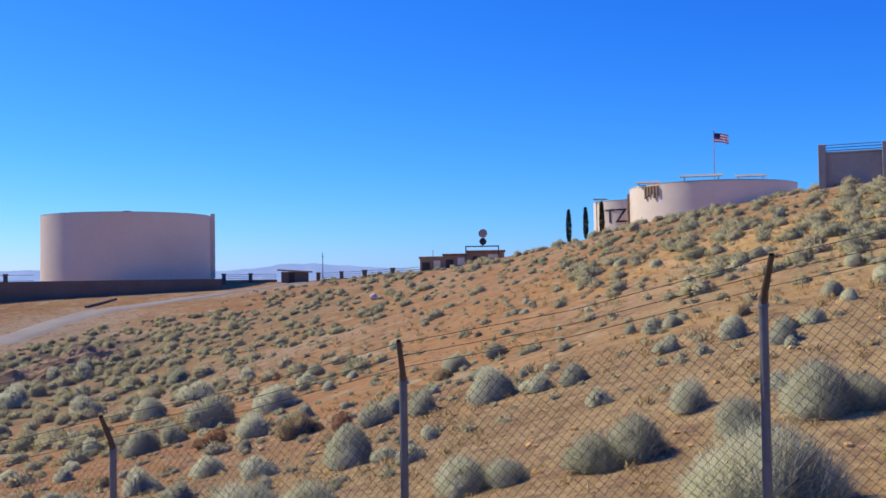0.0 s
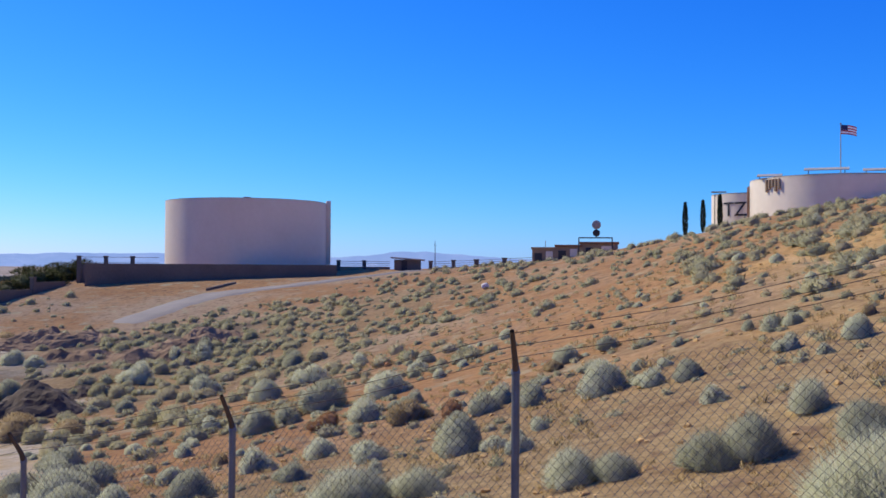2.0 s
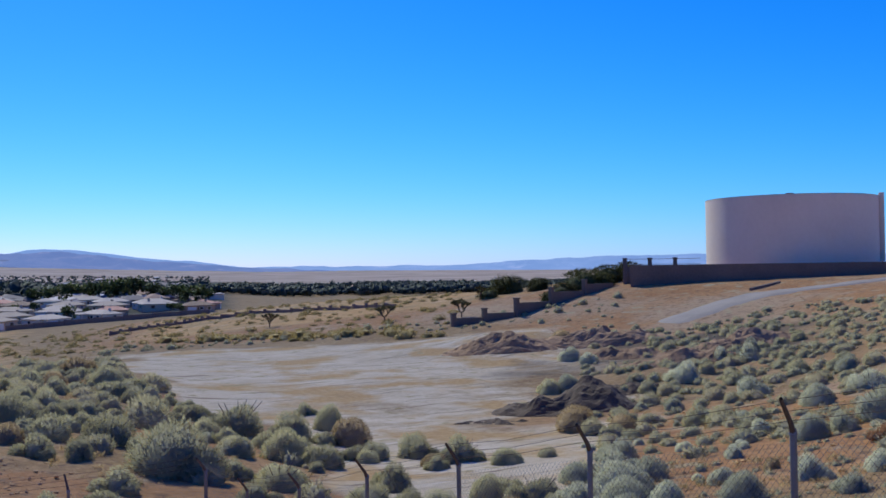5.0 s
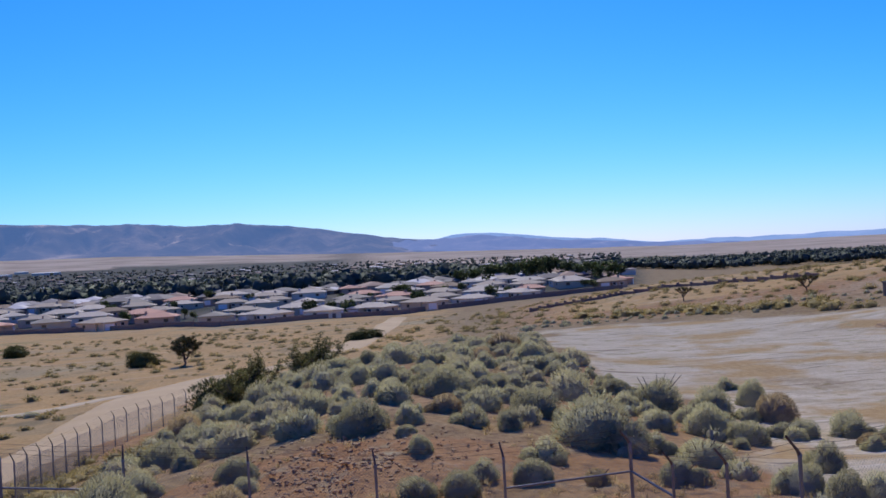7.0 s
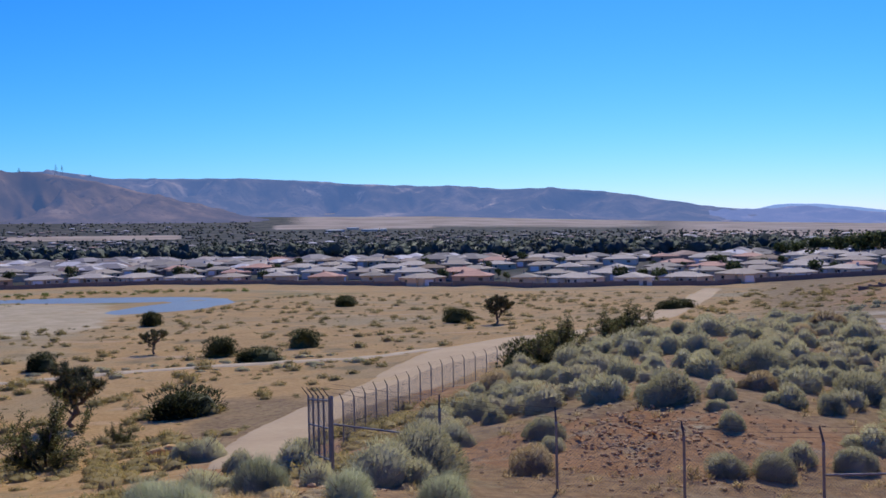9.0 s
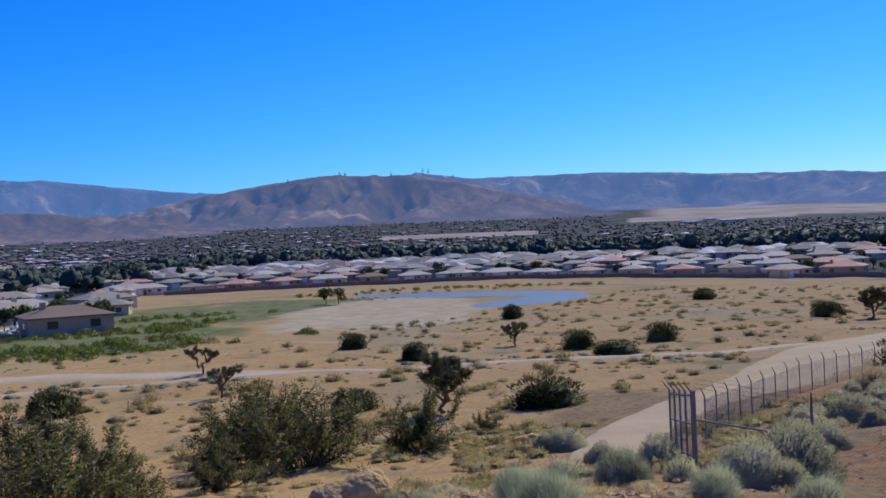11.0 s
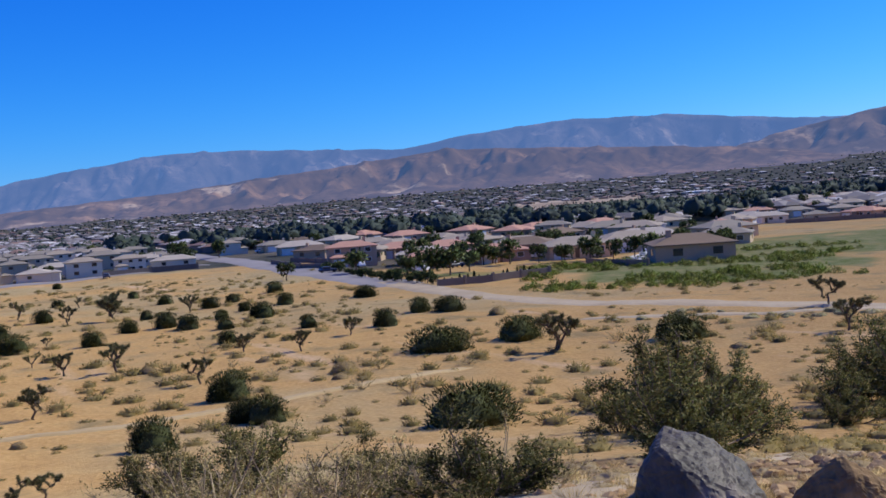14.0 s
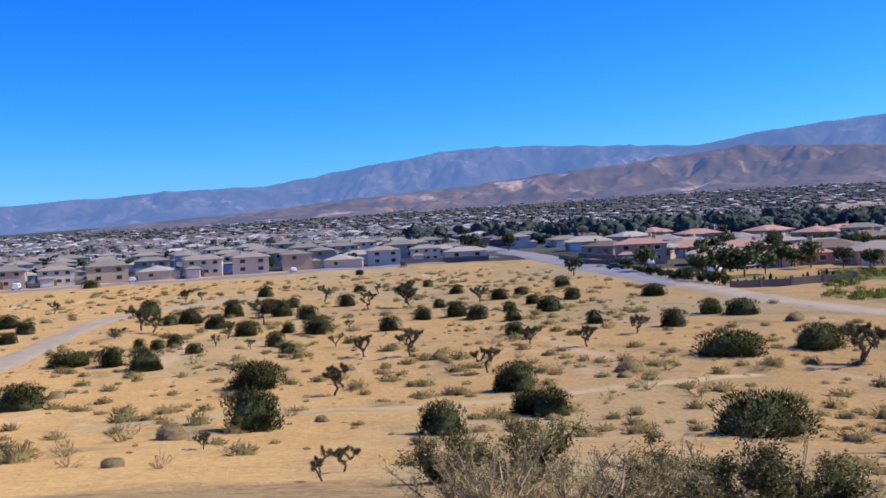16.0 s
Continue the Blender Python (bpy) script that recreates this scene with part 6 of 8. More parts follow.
def pump_houses():
    for az, w, top, dark in ((-68.85, 2.9, 2.45, False), (-70.2, 3.0, 2.75, True), (-71.9, 4.4, 3.1, True)):
        x, y = polar(az, 122)
        base = on(x, y, 0.3)
        ob = thing("pump_house", x, y, base, az, "weathered tan block pump house with a dark opening", "building", "pump houses on the crest")
        h = top - base
        part("wall", box(bmesh.new(), w, 3.0, h - 0.25, 0, 0, 0, bevel=0.03), M_BLOCK_TAN, ob)
        part("roof", box(bmesh.new(), w + 0.25, 3.3, 0.25, 0, 0, h - 0.25, bevel=0.03), M_RUST if dark else M_BLOCK_TAN, ob, "rusty flat roof edge")
        part("window", box(bmesh.new(), w * 0.28, 0.08, 0.9, w * 0.2, -1.53, h - 1.4), M_TANK_CREAM, ob, "boarded pale opening")
        part("door", box(bmesh.new(), 0.9, 0.08, h - 0.7, -w * 0.25, -1.53, 0), M_DARK, ob)
    x, y = polar(-71.7, 118)
    base = on(x, y, 0.2)
    ob = thing("antenna_frame", x, y, base, -71.7, "pipe frame carrying two round dishes", "antenna")
    top = 3.5 - base
    for px in (-1.9, 1.9):
        part("post", tubes_mesh("post", [tube([(px, 0, 0), (px, 0, top)], [0.07, 0.07], 8)], M_DARK), M_DARK, ob)
    part("crossbar", tubes_mesh("crossbar", [tube([(-1.95, 0, top), (1.95, 0, top)], [0.07, 0.07], 8)], M_DARK), M_DARK, ob)
    part("mast", tubes_mesh("mast", [tube([(0.1, 0, top), (0.1, 0, top + 1.9)], [0.06, 0.05], 8)], M_DARK), M_DARK, ob)
    for z, r, mat, tag in ((top + 0.55, 0.42, M_DARK, "small dark green dish"), (top + 1.5, 0.52, M_CONCRETE, "round pale dish")):
        bm = bmesh.new()
        bmesh.ops.create_uvsphere(bm, u_segments=24, v_segments=8, radius=r, matrix=pose(0.1, -0.12, z) @ Matrix.Diagonal((1, 0.22, 1, 1)))
        part("dish", bm, mat, ob, tag)
    x, y = polar(-68.9, 129)
    mast = thing("mast", x, y, on(x, y, 0.2), 0, "slim grey mast beside the pump houses", "mast")
    part("tube", tubes_mesh("tube", [tube([(0, 0, 0), (0, 0, 2.9)], [0.06, 0.04], 8)], M_CONCRETE), M_CONCRETE, mast)


pump_houses()

# ---- tanks, cypresses and flag on the crest ----
tank = water_tank(-84.45, 106.5, 3.6, 8.75, 8.25, M_TANK_CREAM, "cream steel water tank half hidden by the hill", 3, 0.35)
for ang, wide, lift in ((-143, 2.3, 0.25), (-97, 3.9, 0.45), (-62, 2.8, 0.35)):
    a = radians(ang)
    bm = box(bmesh.new(), wide, 1.5, 0.07, 0, 0, 0)
    bmesh.ops.rotate(bm, verts=bm.verts, cent=(0, 0, 0), matrix=Matrix.Rotation(radians(12), 3, "X"))
    bmesh.ops.translate(bm, verts=bm.verts, vec=(7.6 * math.cos(a), 7.6 * math.sin(a), 5.15 + lift))
    panel = part("roof_panel", bm, M_CONCRETE, tank, "flat grey panel standing over the rim")
    for s in (-0.4, 0.4):
        part("leg", box(bmesh.new(), 0.07, 0.07, lift + 0.1, 7.6 * math.cos(a) + s * wide, 7.6 * math.sin(a), 5.12), M_DARK, panel)
for k in range(5):
    a = radians(-139 + 2.8 * k)
    part("bracket", box(bmesh.new(), 0.2, 0.22, 1.2 - 0.22 * (k % 3), 8.36 * math.cos(a), 8.36 * math.sin(a), 3.75 + 0.22 * (k % 3), -139 + 2.8 * k, 0.03), M_BLOCK_TAN, tank, "tan bar standing in for a roof panel shadow")
for k, a in enumerate((-172, -166)):
    a = radians(a)
    part("pipe", tubes_mesh("pipe", [tube([(8.45 * math.cos(a), 8.45 * math.sin(a), 0), (8.45 * math.cos(a), 8.45 * math.sin(a), 4.6)], [0.08, 0.08], 8)], M_RUST), M_RUST, tank)

tank = water_tank(-80.2, 118, 3.0, 8.25, 4.55, M_TANK_CREAM, "smaller cream tank with big dark letters", 3, 0.2)


def tank_letters(text, tank, radius, angle, z, size):
    cu = bpy.data.curves.new("letters", "FONT")
    cu.body, cu.size, cu.extrude, cu.resolution_u = text, size, 0.03, 3
    tmp = bpy.data.objects.new("letters", cu)
    me = bpy.data.meshes.new_from_object(tmp)
    bpy.data.objects.remove(tmp)
    bm = bmesh.new()
    bm.from_mesh(me)
    bmesh.ops.subdivide_edges(bm, edges=[e for e in bm.edges if abs(e.verts[0].co.x - e.verts[1].co.x) > 0.25], cuts=5)
    for v in bm.verts:
        a = radians(angle) + v.co.x / radius
        v.co = Vector(((radius + 0.03 + v.co.z) * math.cos(a), (radius + 0.03 + v.co.z) * math.sin(a), z + v.co.y))
    part("lettering", bm, M_DARK, tank, "large dark painted letters TZ")


tank_letters("TZ", tank, 4.55, -133, 2.75, 2.2)
part("roof_panel", box(bmesh.new(), 1.6, 1.2, 0.08, -3.7, -1.6, 5.5), M_CONCRETE, tank, "flat grey panel over the rim")
for k in range(3):
    part("ladder_rail", box(bmesh.new(), 0.08, 0.08, 4.2, -4.1 + 0.35 * k, -2.5 - 0.25 * k, 1.0), M_DARK, tank)


def cypress_model(seed):
    g = np.random.default_rng(seed)
    k = 1500
    t = g.random(k) ** 0.85
    a = g.uniform(0, 2 * math.pi, k)
    r = 0.075 * (np.sin(math.pi * (0.12 + 0.85 * t)) ** 0.6) * np.sqrt(g.uniform(0.3, 1, k))
    c = np.stack([r * np.cos(a), r * np.sin(a), 0.04 + 0.93 * t], -1)
    w = np.stack([np.cos(a) * 0.4, np.sin(a) * 0.4, np.ones(k)], -1) + g.normal(size=(k, 3)) * 0.2
    w /= np.linalg.norm(w, axis=1, keepdims=True)
    v, f = sprigs(c, w, g.uniform(0.03, 0.07, k), g.uniform(0.015, 0.03, k), g)
    trunk = tubes_mesh("trunk", [tube([(0, 0, -0.05), (0, 0, 0.5), (0, 0, 0.9)], [0.02, 0.014, 0.004], 6)], M_BARK)
    return mesh_np("crown", v, f, M_CYPRESS, np.repeat(g.random(k) ** 3, 3)), trunk


CYPRESSES = [cypress_model(s) for s in (1, 2)]
for az, top in ((-76.6, 7.05), (-77.55, 7.25), (-78.45, 7.85)):
    x, y = polar(az, 111)
    h = top - on(x, y) + 0.1
    plant("cypress", CYPRESSES, x, y, h, h, "slim dark Italian cypress on the crest", "tree", "cypresses by the tank", names=("crown", "trunk"), g=random.Random(int(h * 100)))


def flagpole():
    x, y = polar(-84.6, 114)
    ob = thing("flagpole", x, y, 8.9, -84.6, "white flagpole with a flying striped flag", "flag")
    part("pole", tubes_mesh("pole", [tube([(0, 0, -3.5), (0, 0, 3), (0, 0, 6.4)], [0.07, 0.055, 0.035], 8)], M_CONCRETE), M_CONCRETE, ob)
    bm = bmesh.new()
    bmesh.ops.create_icosphere(bm, subdivisions=2, radius=0.09, matrix=Matrix.Translation((0, 0, 6.45)))
    part("finial", bm, M_RUST, ob)
    red = material("red_cloth", (0.35, 0.03, 0.03), (0.5, 0.05, 0.05), 0.1, 1, 0.9, 0)
    white = material("white_cloth", (0.7, 0.7, 0.7), (0.8, 0.8, 0.8), 0.1, 1, 0.9, 0)
    blue = material("blue_cloth", (0.02, 0.025, 0.09), (0.03, 0.04, 0.13), 0.1, 1, 0.9, 0)

    def cloth(name, x0, x1, z0, z1, mat, lift):
        v, f = [], []
        for i in range(13):
            u = x0 + (x1 - x0) * i / 12
            wave = 0.12 * math.sin(u * 4.2) * u
            drop = -0.22 * u * u * 0.6
            v += [(u, wave - lift, z0 + drop), (u, wave - lift, z1 + drop), (u, wave + lift + 0.012, z1 + drop), (u, wave + lift + 0.012, z0 + drop)]
        for i in range(12):
            for k in range(4):
                f.append((4 * i + k, 4 * i + (k + 1) % 4, 4 * i + 4 + (k + 1) % 4, 4 * i + 4 + k))
        part(name, mesh_np(name, v, f, mat), mat, ob)

    for k in range(7):
        cloth("stripe", 0.04, 1.55, 5.35 + 0.14 * k, 5.35 + 0.14 * (k + 1) - 0.004, red if k % 2 == 0 else white, 0.0)
    cloth("canton", 0.04, 0.68, 5.78, 6.33, blue, 0.012)


flagpole()


def reservoir_building():
    x, y = polar(-93.6, 80)
    ob = thing("reservoir_building", x, y, 5.0, -93.6, "grey concrete reservoir with corner piers and roof rail", "building")
    part("wall", box(bmesh.new(), 9.6, 6, 3.35, 0, 0, 0, bevel=0.04), M_CONCRETE, ob)
    part("wall_cap", box(bmesh.new(), 9.7, 6.1, 0.12, 0, 0, 3.352, bevel=0.02), M_CONCRETE, ob)
    for px in (-4.6, -0.4, 4.4):
        part("pier", box(bmesh.new(), 0.5, 0.5, 4.0, px, -3.1, 0, bevel=0.03), M_CONCRETE, ob)
    for z in (3.55, 3.75, 3.95):
        part("rail", tubes_mesh("rail", [tube([(-4.6, -3.1, z), (4.4, -3.1, z)], [0.03, 0.03], 5)], M_POST), M_POST, ob)


reservoir_building()

# ---- chain-link fence ----
LINE_A = [(7.97 + 0.138 * k, 3.15 + 3.057 * k) for k in range(-3, 8)]
LINE_A[2] = (7.85, 0.27)
TOPS_A = [1.4, 0.6, -0.22, -0.85, -1.58, -2.2, -2.86, -3.55, -4.3, -4.9, -4.95]
LINE_B = [(5.40, 23.55), (2.40, 24.22), (-0.60, 24.89), (-3.58, 25.55), (-6.57, 26.22)]
TOPS_B = [-4.83, -4.86, -4.64, -4.44, -4.24]


def fence_post(ob, x, y, base, top, lean, arm=True, thick=0.032):
    post = part("post", tubes_mesh("post", [tube([(x, y, base - 0.3), (x, y, (base + top) / 2), (x, y, top)], [thick] * 3, 10)], M_POST), M_POST, ob)
    if arm:
        part("barb_arm", tubes_mesh("barb_arm", [tube([(x, y, top - 0.02), (x + lean[0] * 0.05, y + lean[1] * 0.05, top + 0.08), (x + lean[0] * 0.28, y + lean[1] * 0.28, top + 0.34)], [thick, thick * 0.8, thick * 0.6], 6)], M_BARB), M_BARB, post, "dark angled barbed-wire arm")
    part("cap", tubes_mesh("cap", [tube([(x, y, top - 0.03), (x, y, top + 0.03)], [thick * 1.25, thick * 0.9], 10)], M_POST), M_POST, post)
    return post


def link_mesh(ob, p0, p1, b0, b1, t0, t1, pitch=0.058, wire=0.0017):
    """Woven diagonal wires between two posts."""
    length, high = math.dist(p0, p1), ((t0 - b0) + (t1 - b1)) / 2
    v, f = [], []

    def spot(u, h):
        s = u / length
        return Vector((p0[0] + (p1[0] - p0[0]) * s, p0[1] + (p1[1] - p0[1]) * s, b0 + (b1 - b0) * s + h * ((t0 - b0) + ((t1 - b1) - (t0 - b0)) * s) / high))

    for sign in (1, -1):
        k = -high
        while k < length:
            u0, u1 = k, k + high
            h0, h1 = 0.0, high
            if u0 < 0:
                h0, u0 = -u0, 0.0
            if u1 > length:
                h1, u1 = high - (u1 - length), length
            if u1 - u0 > 0.03:
                a, b = (spot(u0, h0), spot(u1, h1)) if sign > 0 else (spot(length - u0, h0), spot(length - u1, h1))
                d = (b - a).normalized()
                s = d.cross(Vector((p1[1] - p0[1], -(p1[0] - p0[0]), 0)).normalized()) * wire
                q = d.cross(s).normalized() * wire
                n = len(v)
                v += [a - s, a + s, b + s, b - s, a - q, a + q, b + q, b - q]
                f += [(n, n + 1, n + 2, n + 3), (n + 4, n + 5, n + 6, n + 7)]
            k += pitch * math.sqrt(2)
    part("chain_link", mesh_np("chain_link", [tuple(p) for p in v], f, M_WIRE), M_WIRE, ob, "diamond-woven wire mesh")


def fence(points, tops, lean, label, arms, height=1.95, rail_spans=(), plain=()):
    ob = thing("chain_link_fence", 0, 0, 0, 0, label, "fence")
    for i, ((x, y), t) in enumerate(zip(points, tops)):
        fence_post(ob, x, y, t - height, t, lean, i in arms, 0.045 if i in plain else 0.034)
    for i in range(len(points) - 1):
        (xa, ya), (xb, yb) = points[i], points[i + 1]
        ta, tb = tops[i], tops[i + 1]
        link_mesh(ob, points[i], points[i + 1], ta - height, tb - height, ta - 0.1, tb - 0.1)
        if arms:
            for s, h in ((0.08, 0.11), (0.17, 0.21), (0.26, 0.32)):
                a, b = Vector((xa + lean[0] * s, ya + lean[1] * s, ta + h)), Vector((xb + lean[0] * s, yb + lean[1] * s, tb + h))
                mid = (a + b) / 2 - Vector((0, 0, 0.05))
                part("barbed_wire", tubes_mesh("barbed_wire", [tube([a, mid, b], [0.004] * 3, 4)], M_BARB), M_BARB, ob)
        if i in rail_spans:
            part("brace_rail", tubes_mesh("brace_rail", [tube([(xa, ya, ta - 0.72), (xb, yb, tb - 0.72)], [0.027] * 2, 8)], M_POST), M_POST, ob)
    return ob


fence(LINE_A, TOPS_A, (-0.96, -0.28), "chain-link fence with leaning barbed-wire arms on the slope", range(0, 11), rail_spans=(9,), plain=(10,))
fence([LINE_A[-1]] + LINE_B, [-4.95] + TOPS_B, (-0.1, 0.9), "chain-link fence with brace rails below the knoll", (1, 2, 3, 4), rail_spans=(0, 4), plain=(5,))


def gate():
    ob = thing("gate", -6.54, 26.23, 0, 0, "open chain-link gate leaf swung back beside its post", "gate")
    far = Vector((-1.5, 3.4, -0.55))
    for k in range(5):
        s = k / 4
        p = far * s + Vector((-0.12, 0.1, 0))
        part("upright", tubes_mesh("upright", [tube([(p.x, p.y, -6.0 - 0.55 * s), (p.x, p.y, -4.25 - 0.5 * s)], [0.03] * 2, 8)], M_POST), M_POST, ob)
        part("barb_arm", tubes_mesh("barb_arm", [tube([(p.x, p.y, -4.25 - 0.5 * s), (p.x - 0.2, p.y, -4.0 - 0.5 * s)], [0.02, 0.012], 6)], M_BARB), M_BARB, ob)
    for z in (-4.35, -5.1, -5.95):
        part("frame_rail", tubes_mesh("frame_rail", [tube([(-0.12, 0.1, z), (far.x - 0.12, far.y + 0.1, z - 0.52)], [0.025] * 2, 8)], M_POST), M_POST, ob)
    link_mesh(ob, (-0.12, 0.1), (far.x - 0.12, far.y + 0.1), -5.95, -6.5, -4.3, -4.8)


gate()

FAR_FENCE = [polar(13.4 - 0.63 * k, 45 + 2.9 * k) for k in range(15)]
fence(FAR_FENCE, [on(x, y) + 1.95 for x, y in FAR_FENCE], (-0.7, 0.5), "chain-link fence following the dirt road downhill", range(15))


# ---- rocks ----
def boulder_mesh(seed, mat, rough=0.16, cuts=7, detail=3):
    g = random.Random(seed)
    bm = bmesh.new()
    bmesh.ops.create_icosphere(bm, subdivisions=detail, radius=0.5)
    planes = [(Vector((g.gauss(0, 1), g.gauss(0, 1), g.gauss(0.2, 0.8))).normalized(), g.uniform(0.26, 0.42)) for _ in range(cuts)]
    for v in bm.verts:
        for n, d in planes:
            over = v.co.dot(n) - d
            if over > 0:
                v.co -= n * over * 0.92
        q = v.co * 3.1 + Vector((seed, 2 * seed, 0))
        v.co += v.co.normalized() * (noise.fractal(q, 0.9, 2.1, 4) * rough * 0.5 + noise.noise(q * 4) * rough * 0.16 + noise.noise(q * 11) * rough * 0.07)
    me = bpy.data.meshes.new("boulder")
    bm.to_mesh(me)
    bm.free()
    me.materials.append(mat)
    return me


def rock(name, x, y, sx, sy, sz, seed, mat, label, sink=0.25, turn=0.0, detail=4, tilt=0):
    ob = new(name, boulder_mesh(seed, mat, detail=detail))
    ob.matrix_world = pose(x, y, on(x, y) + sz * (0.5 - sink), tilt, 0, turn) @ Matrix.Diagonal((sx, sy, sz, 1))
    return tagged(ob, label, "rock")


def split_boulder(az, r, size, lift, corners, label, seed, mat=None):
    """A rock broken along planes: a hull of its corners with chipped edges and a pitted skin."""
    bm = bmesh.new()
    for c in corners:
        bm.verts.new(c)
    bmesh.ops.convex_hull(bm, input=bm.verts[:])
    bmesh.ops.delete(bm, geom=[v for v in bm.verts if not v.link_faces], context="VERTS")
    bmesh.ops.bevel(bm, geom=bm.edges[:], offset=0.035, segments=1, affect="EDGES")
    bmesh.ops.triangulate(bm, faces=bm.faces[:])
    for _ in range(4):
        bmesh.ops.subdivide_edges(bm, edges=[e for e in bm.edges if e.calc_length() > 0.05], cuts=1, use_grid_fill=True)
        bmesh.ops.triangulate(bm, faces=bm.faces[:])
    bm.normal_update()
    for v in bm.verts:
        q = v.co * 3.0 + Vector((seed, 0, 2 * seed))
        v.co += v.normal * (0.028 * noise.fractal(q, 0.9, 2.1, 4) + 0.012 * noise.noise(q * 5) + 0.009 * noise.noise(q * 13))
    me = bpy.data.meshes.new("boulder")
    bm.to_mesh(me)
    bm.free()
    me.materials.append(mat or M_BOULDER)
    ob = new("boulder", me)
    x, y = polar(az, r)
    ob.matrix_world = pose(x, y, on(x, y) + lift, 0, 0, az) @ Matrix.Diagonal((size, size, size, 1))
    return tagged(ob, label, "rock")


split_boulder(49.9, 8.75, 1.0, -0.04, [(-0.32, -0.08, 0.56), (-0.26, 0.36, 0.62), (0.0, -0.34, 0.36), (0.16, 0.34, 0.55), (0.36, -0.30, 0.20), (0.44, 0.22, 0.34), (0.57, -0.05, 0.10), (0.63, -0.15, -0.35), (-0.47, -0.08, 0.34), (-0.57, -0.1, 0.06), (-0.64, -0.12, -0.35), (-0.1, -0.5, -0.3), (0.4, -0.46, -0.3), (0.45, 0.5, -0.3), (-0.45, 0.5, -0.3)], "large dark boulder with a pale weathered top", 3)
split_boulder(42.4, 8.5, 0.9, -0.03, [(-0.40, 0.0, 0.16), (-0.02, 0.05, 0.50), (0.10, -0.2, 0.38), (0.30, 0.0, 0.34), (0.44, -0.1, 0.12), (-0.56, -0.1, -0.3), (0.58, -0.2, -0.3), (-0.1, -0.5, -0.3), (0.4, 0.5, -0.3), (-0.4, 0.5, -0.3)], "grey-brown split boulder half sunk in the slope", 8, M_ROCK)
split_boulder(33.5, 10.9, 1.0, 0.06, [(-0.12, 0.0, 0.40), (0.12, 0.12, 0.50), (0.34, 0.0, 0.42), (0.20, -0.25, 0.34), (0.42, -0.1, 0.2), (-0.20, -0.2, 0.26), (-0.24, -0.1, -0.3), (0.46, -0.2, -0.3), (0.1, -0.45, -0.3), (0.4, 0.4, -0.3), (-0.2, 0.4, -0.3)], "pale cracked boulder on the brow of the hill", 14, M_ROCK_PALE)
split_boulder(34.9, 10.8, 0.75, 0.10, [(-0.30, 0.0, 0.34), (0.0, 0.1, 0.44), (0.25, -0.1, 0.36), (-0.42, -0.1, -0.3), (0.4, -0.2, -0.3), (-0.05, -0.45, -0.3), (-0.02, -0.3, 0.22), (0.3, 0.4, -0.3), (-0.3, 0.4, -0.3)], "dark brown rock leaning on a pale boulder", 23, M_RUBBLE)
split_boulder(37.4, 9.6, 0.42, 0.02, [(-0.45, 0.0, 0.22), (0.0, 0.15, 0.42), (0.4, 0.0, 0.30), (0.2, -0.3, 0.18), (-0.55, -0.1, -0.3), (0.55, -0.2, -0.3), (-0.1, -0.5, -0.3), (0.4, 0.5, -0.3), (-0.4, 0.5, -0.3)], "tan angular rock beside the sandy path", 31, M_ROCK_PALE)
split_boulder(36.3, 10.4, 0.55, 0.0, [(-0.5, 0.0, 0.30), (0.1, 0.1, 0.52), (0.45, -0.15, 0.28), (-0.62, -0.1, -0.3), (0.6, -0.2, -0.3), (-0.1, -0.5, -0.3), (0.4, 0.5, -0.3), (-0.4, 0.5, -0.3)], "dark broken rock beside a pale boulder", 19, M_RUBBLE)
split_boulder(31.2, 11.6, 0.45, 0.0, [(-0.45, 0.0, 0.25), (0.2, 0.1, 0.45), (0.5, -0.15, 0.15), (-0.62, -0.1, -0.3), (0.6, -0.2, -0.3), (-0.1, -0.5, -0.3), (0.4, 0.5, -0.3), (-0.4, 0.5, -0.3)], "low brown rock on the stony slope", 27, M_RUBBLE)
rock("boulder", -21.0, 49.0, 1.9, 1.3, 1.0, 21, M_ROCK_PALE, "pale flat rock among the brush", 0.3, 10)
rock("boulder", 83.2, 37.8, 1.1, 0.8, 0.7, 25, M_STONE_WHITE, "white stone on the hillside", 0.2, 0)

ROCK_SHAPES = []
for s in range(5):
    me = boulder_mesh(40 + s, M_ROCK, 0.2, 6, 1)
    vv = np.array([tuple(v.co) for v in me.vertices])
    ff = np.array([tuple(p.vertices) for p in me.polygons])
    ROCK_SHAPES.append((vv + np.array([0, 0, 0.3]), ff, np.zeros(len(vv))))
    bpy.data.meshes.remove(me)
g = random.Random(77)
spots = []
for k in range(4200):
    if k % 2:
        az, r, big = g.gauss(-4, 4), g.gauss(31, 3), 0.15
    else:
        az, r, big = g.uniform(8, 62), 8.0 + 18 * g.random() ** 1.5, 0.20
    w = big * g.random() ** 2.2 + 0.05
    spots.append((*polar(az, r), w, w * 0.7))
scatter("rubble", ROCK_SHAPES, spots, M_RUBBLE, "broken stones strewn over the slope", "stones", 12)
spots = []
for k in range(900):
    az, r = g.uniform(-96, -46), 13 + 50 * g.random()
    w = 0.22 * g.random() ** 3 + 0.05
    spots.append((*polar(az, r), w, w * 0.7))
scatter("stones", ROCK_SHAPES, spots, M_ROCK_PALE, "small pale stones on the orange soil", "stones", 13)

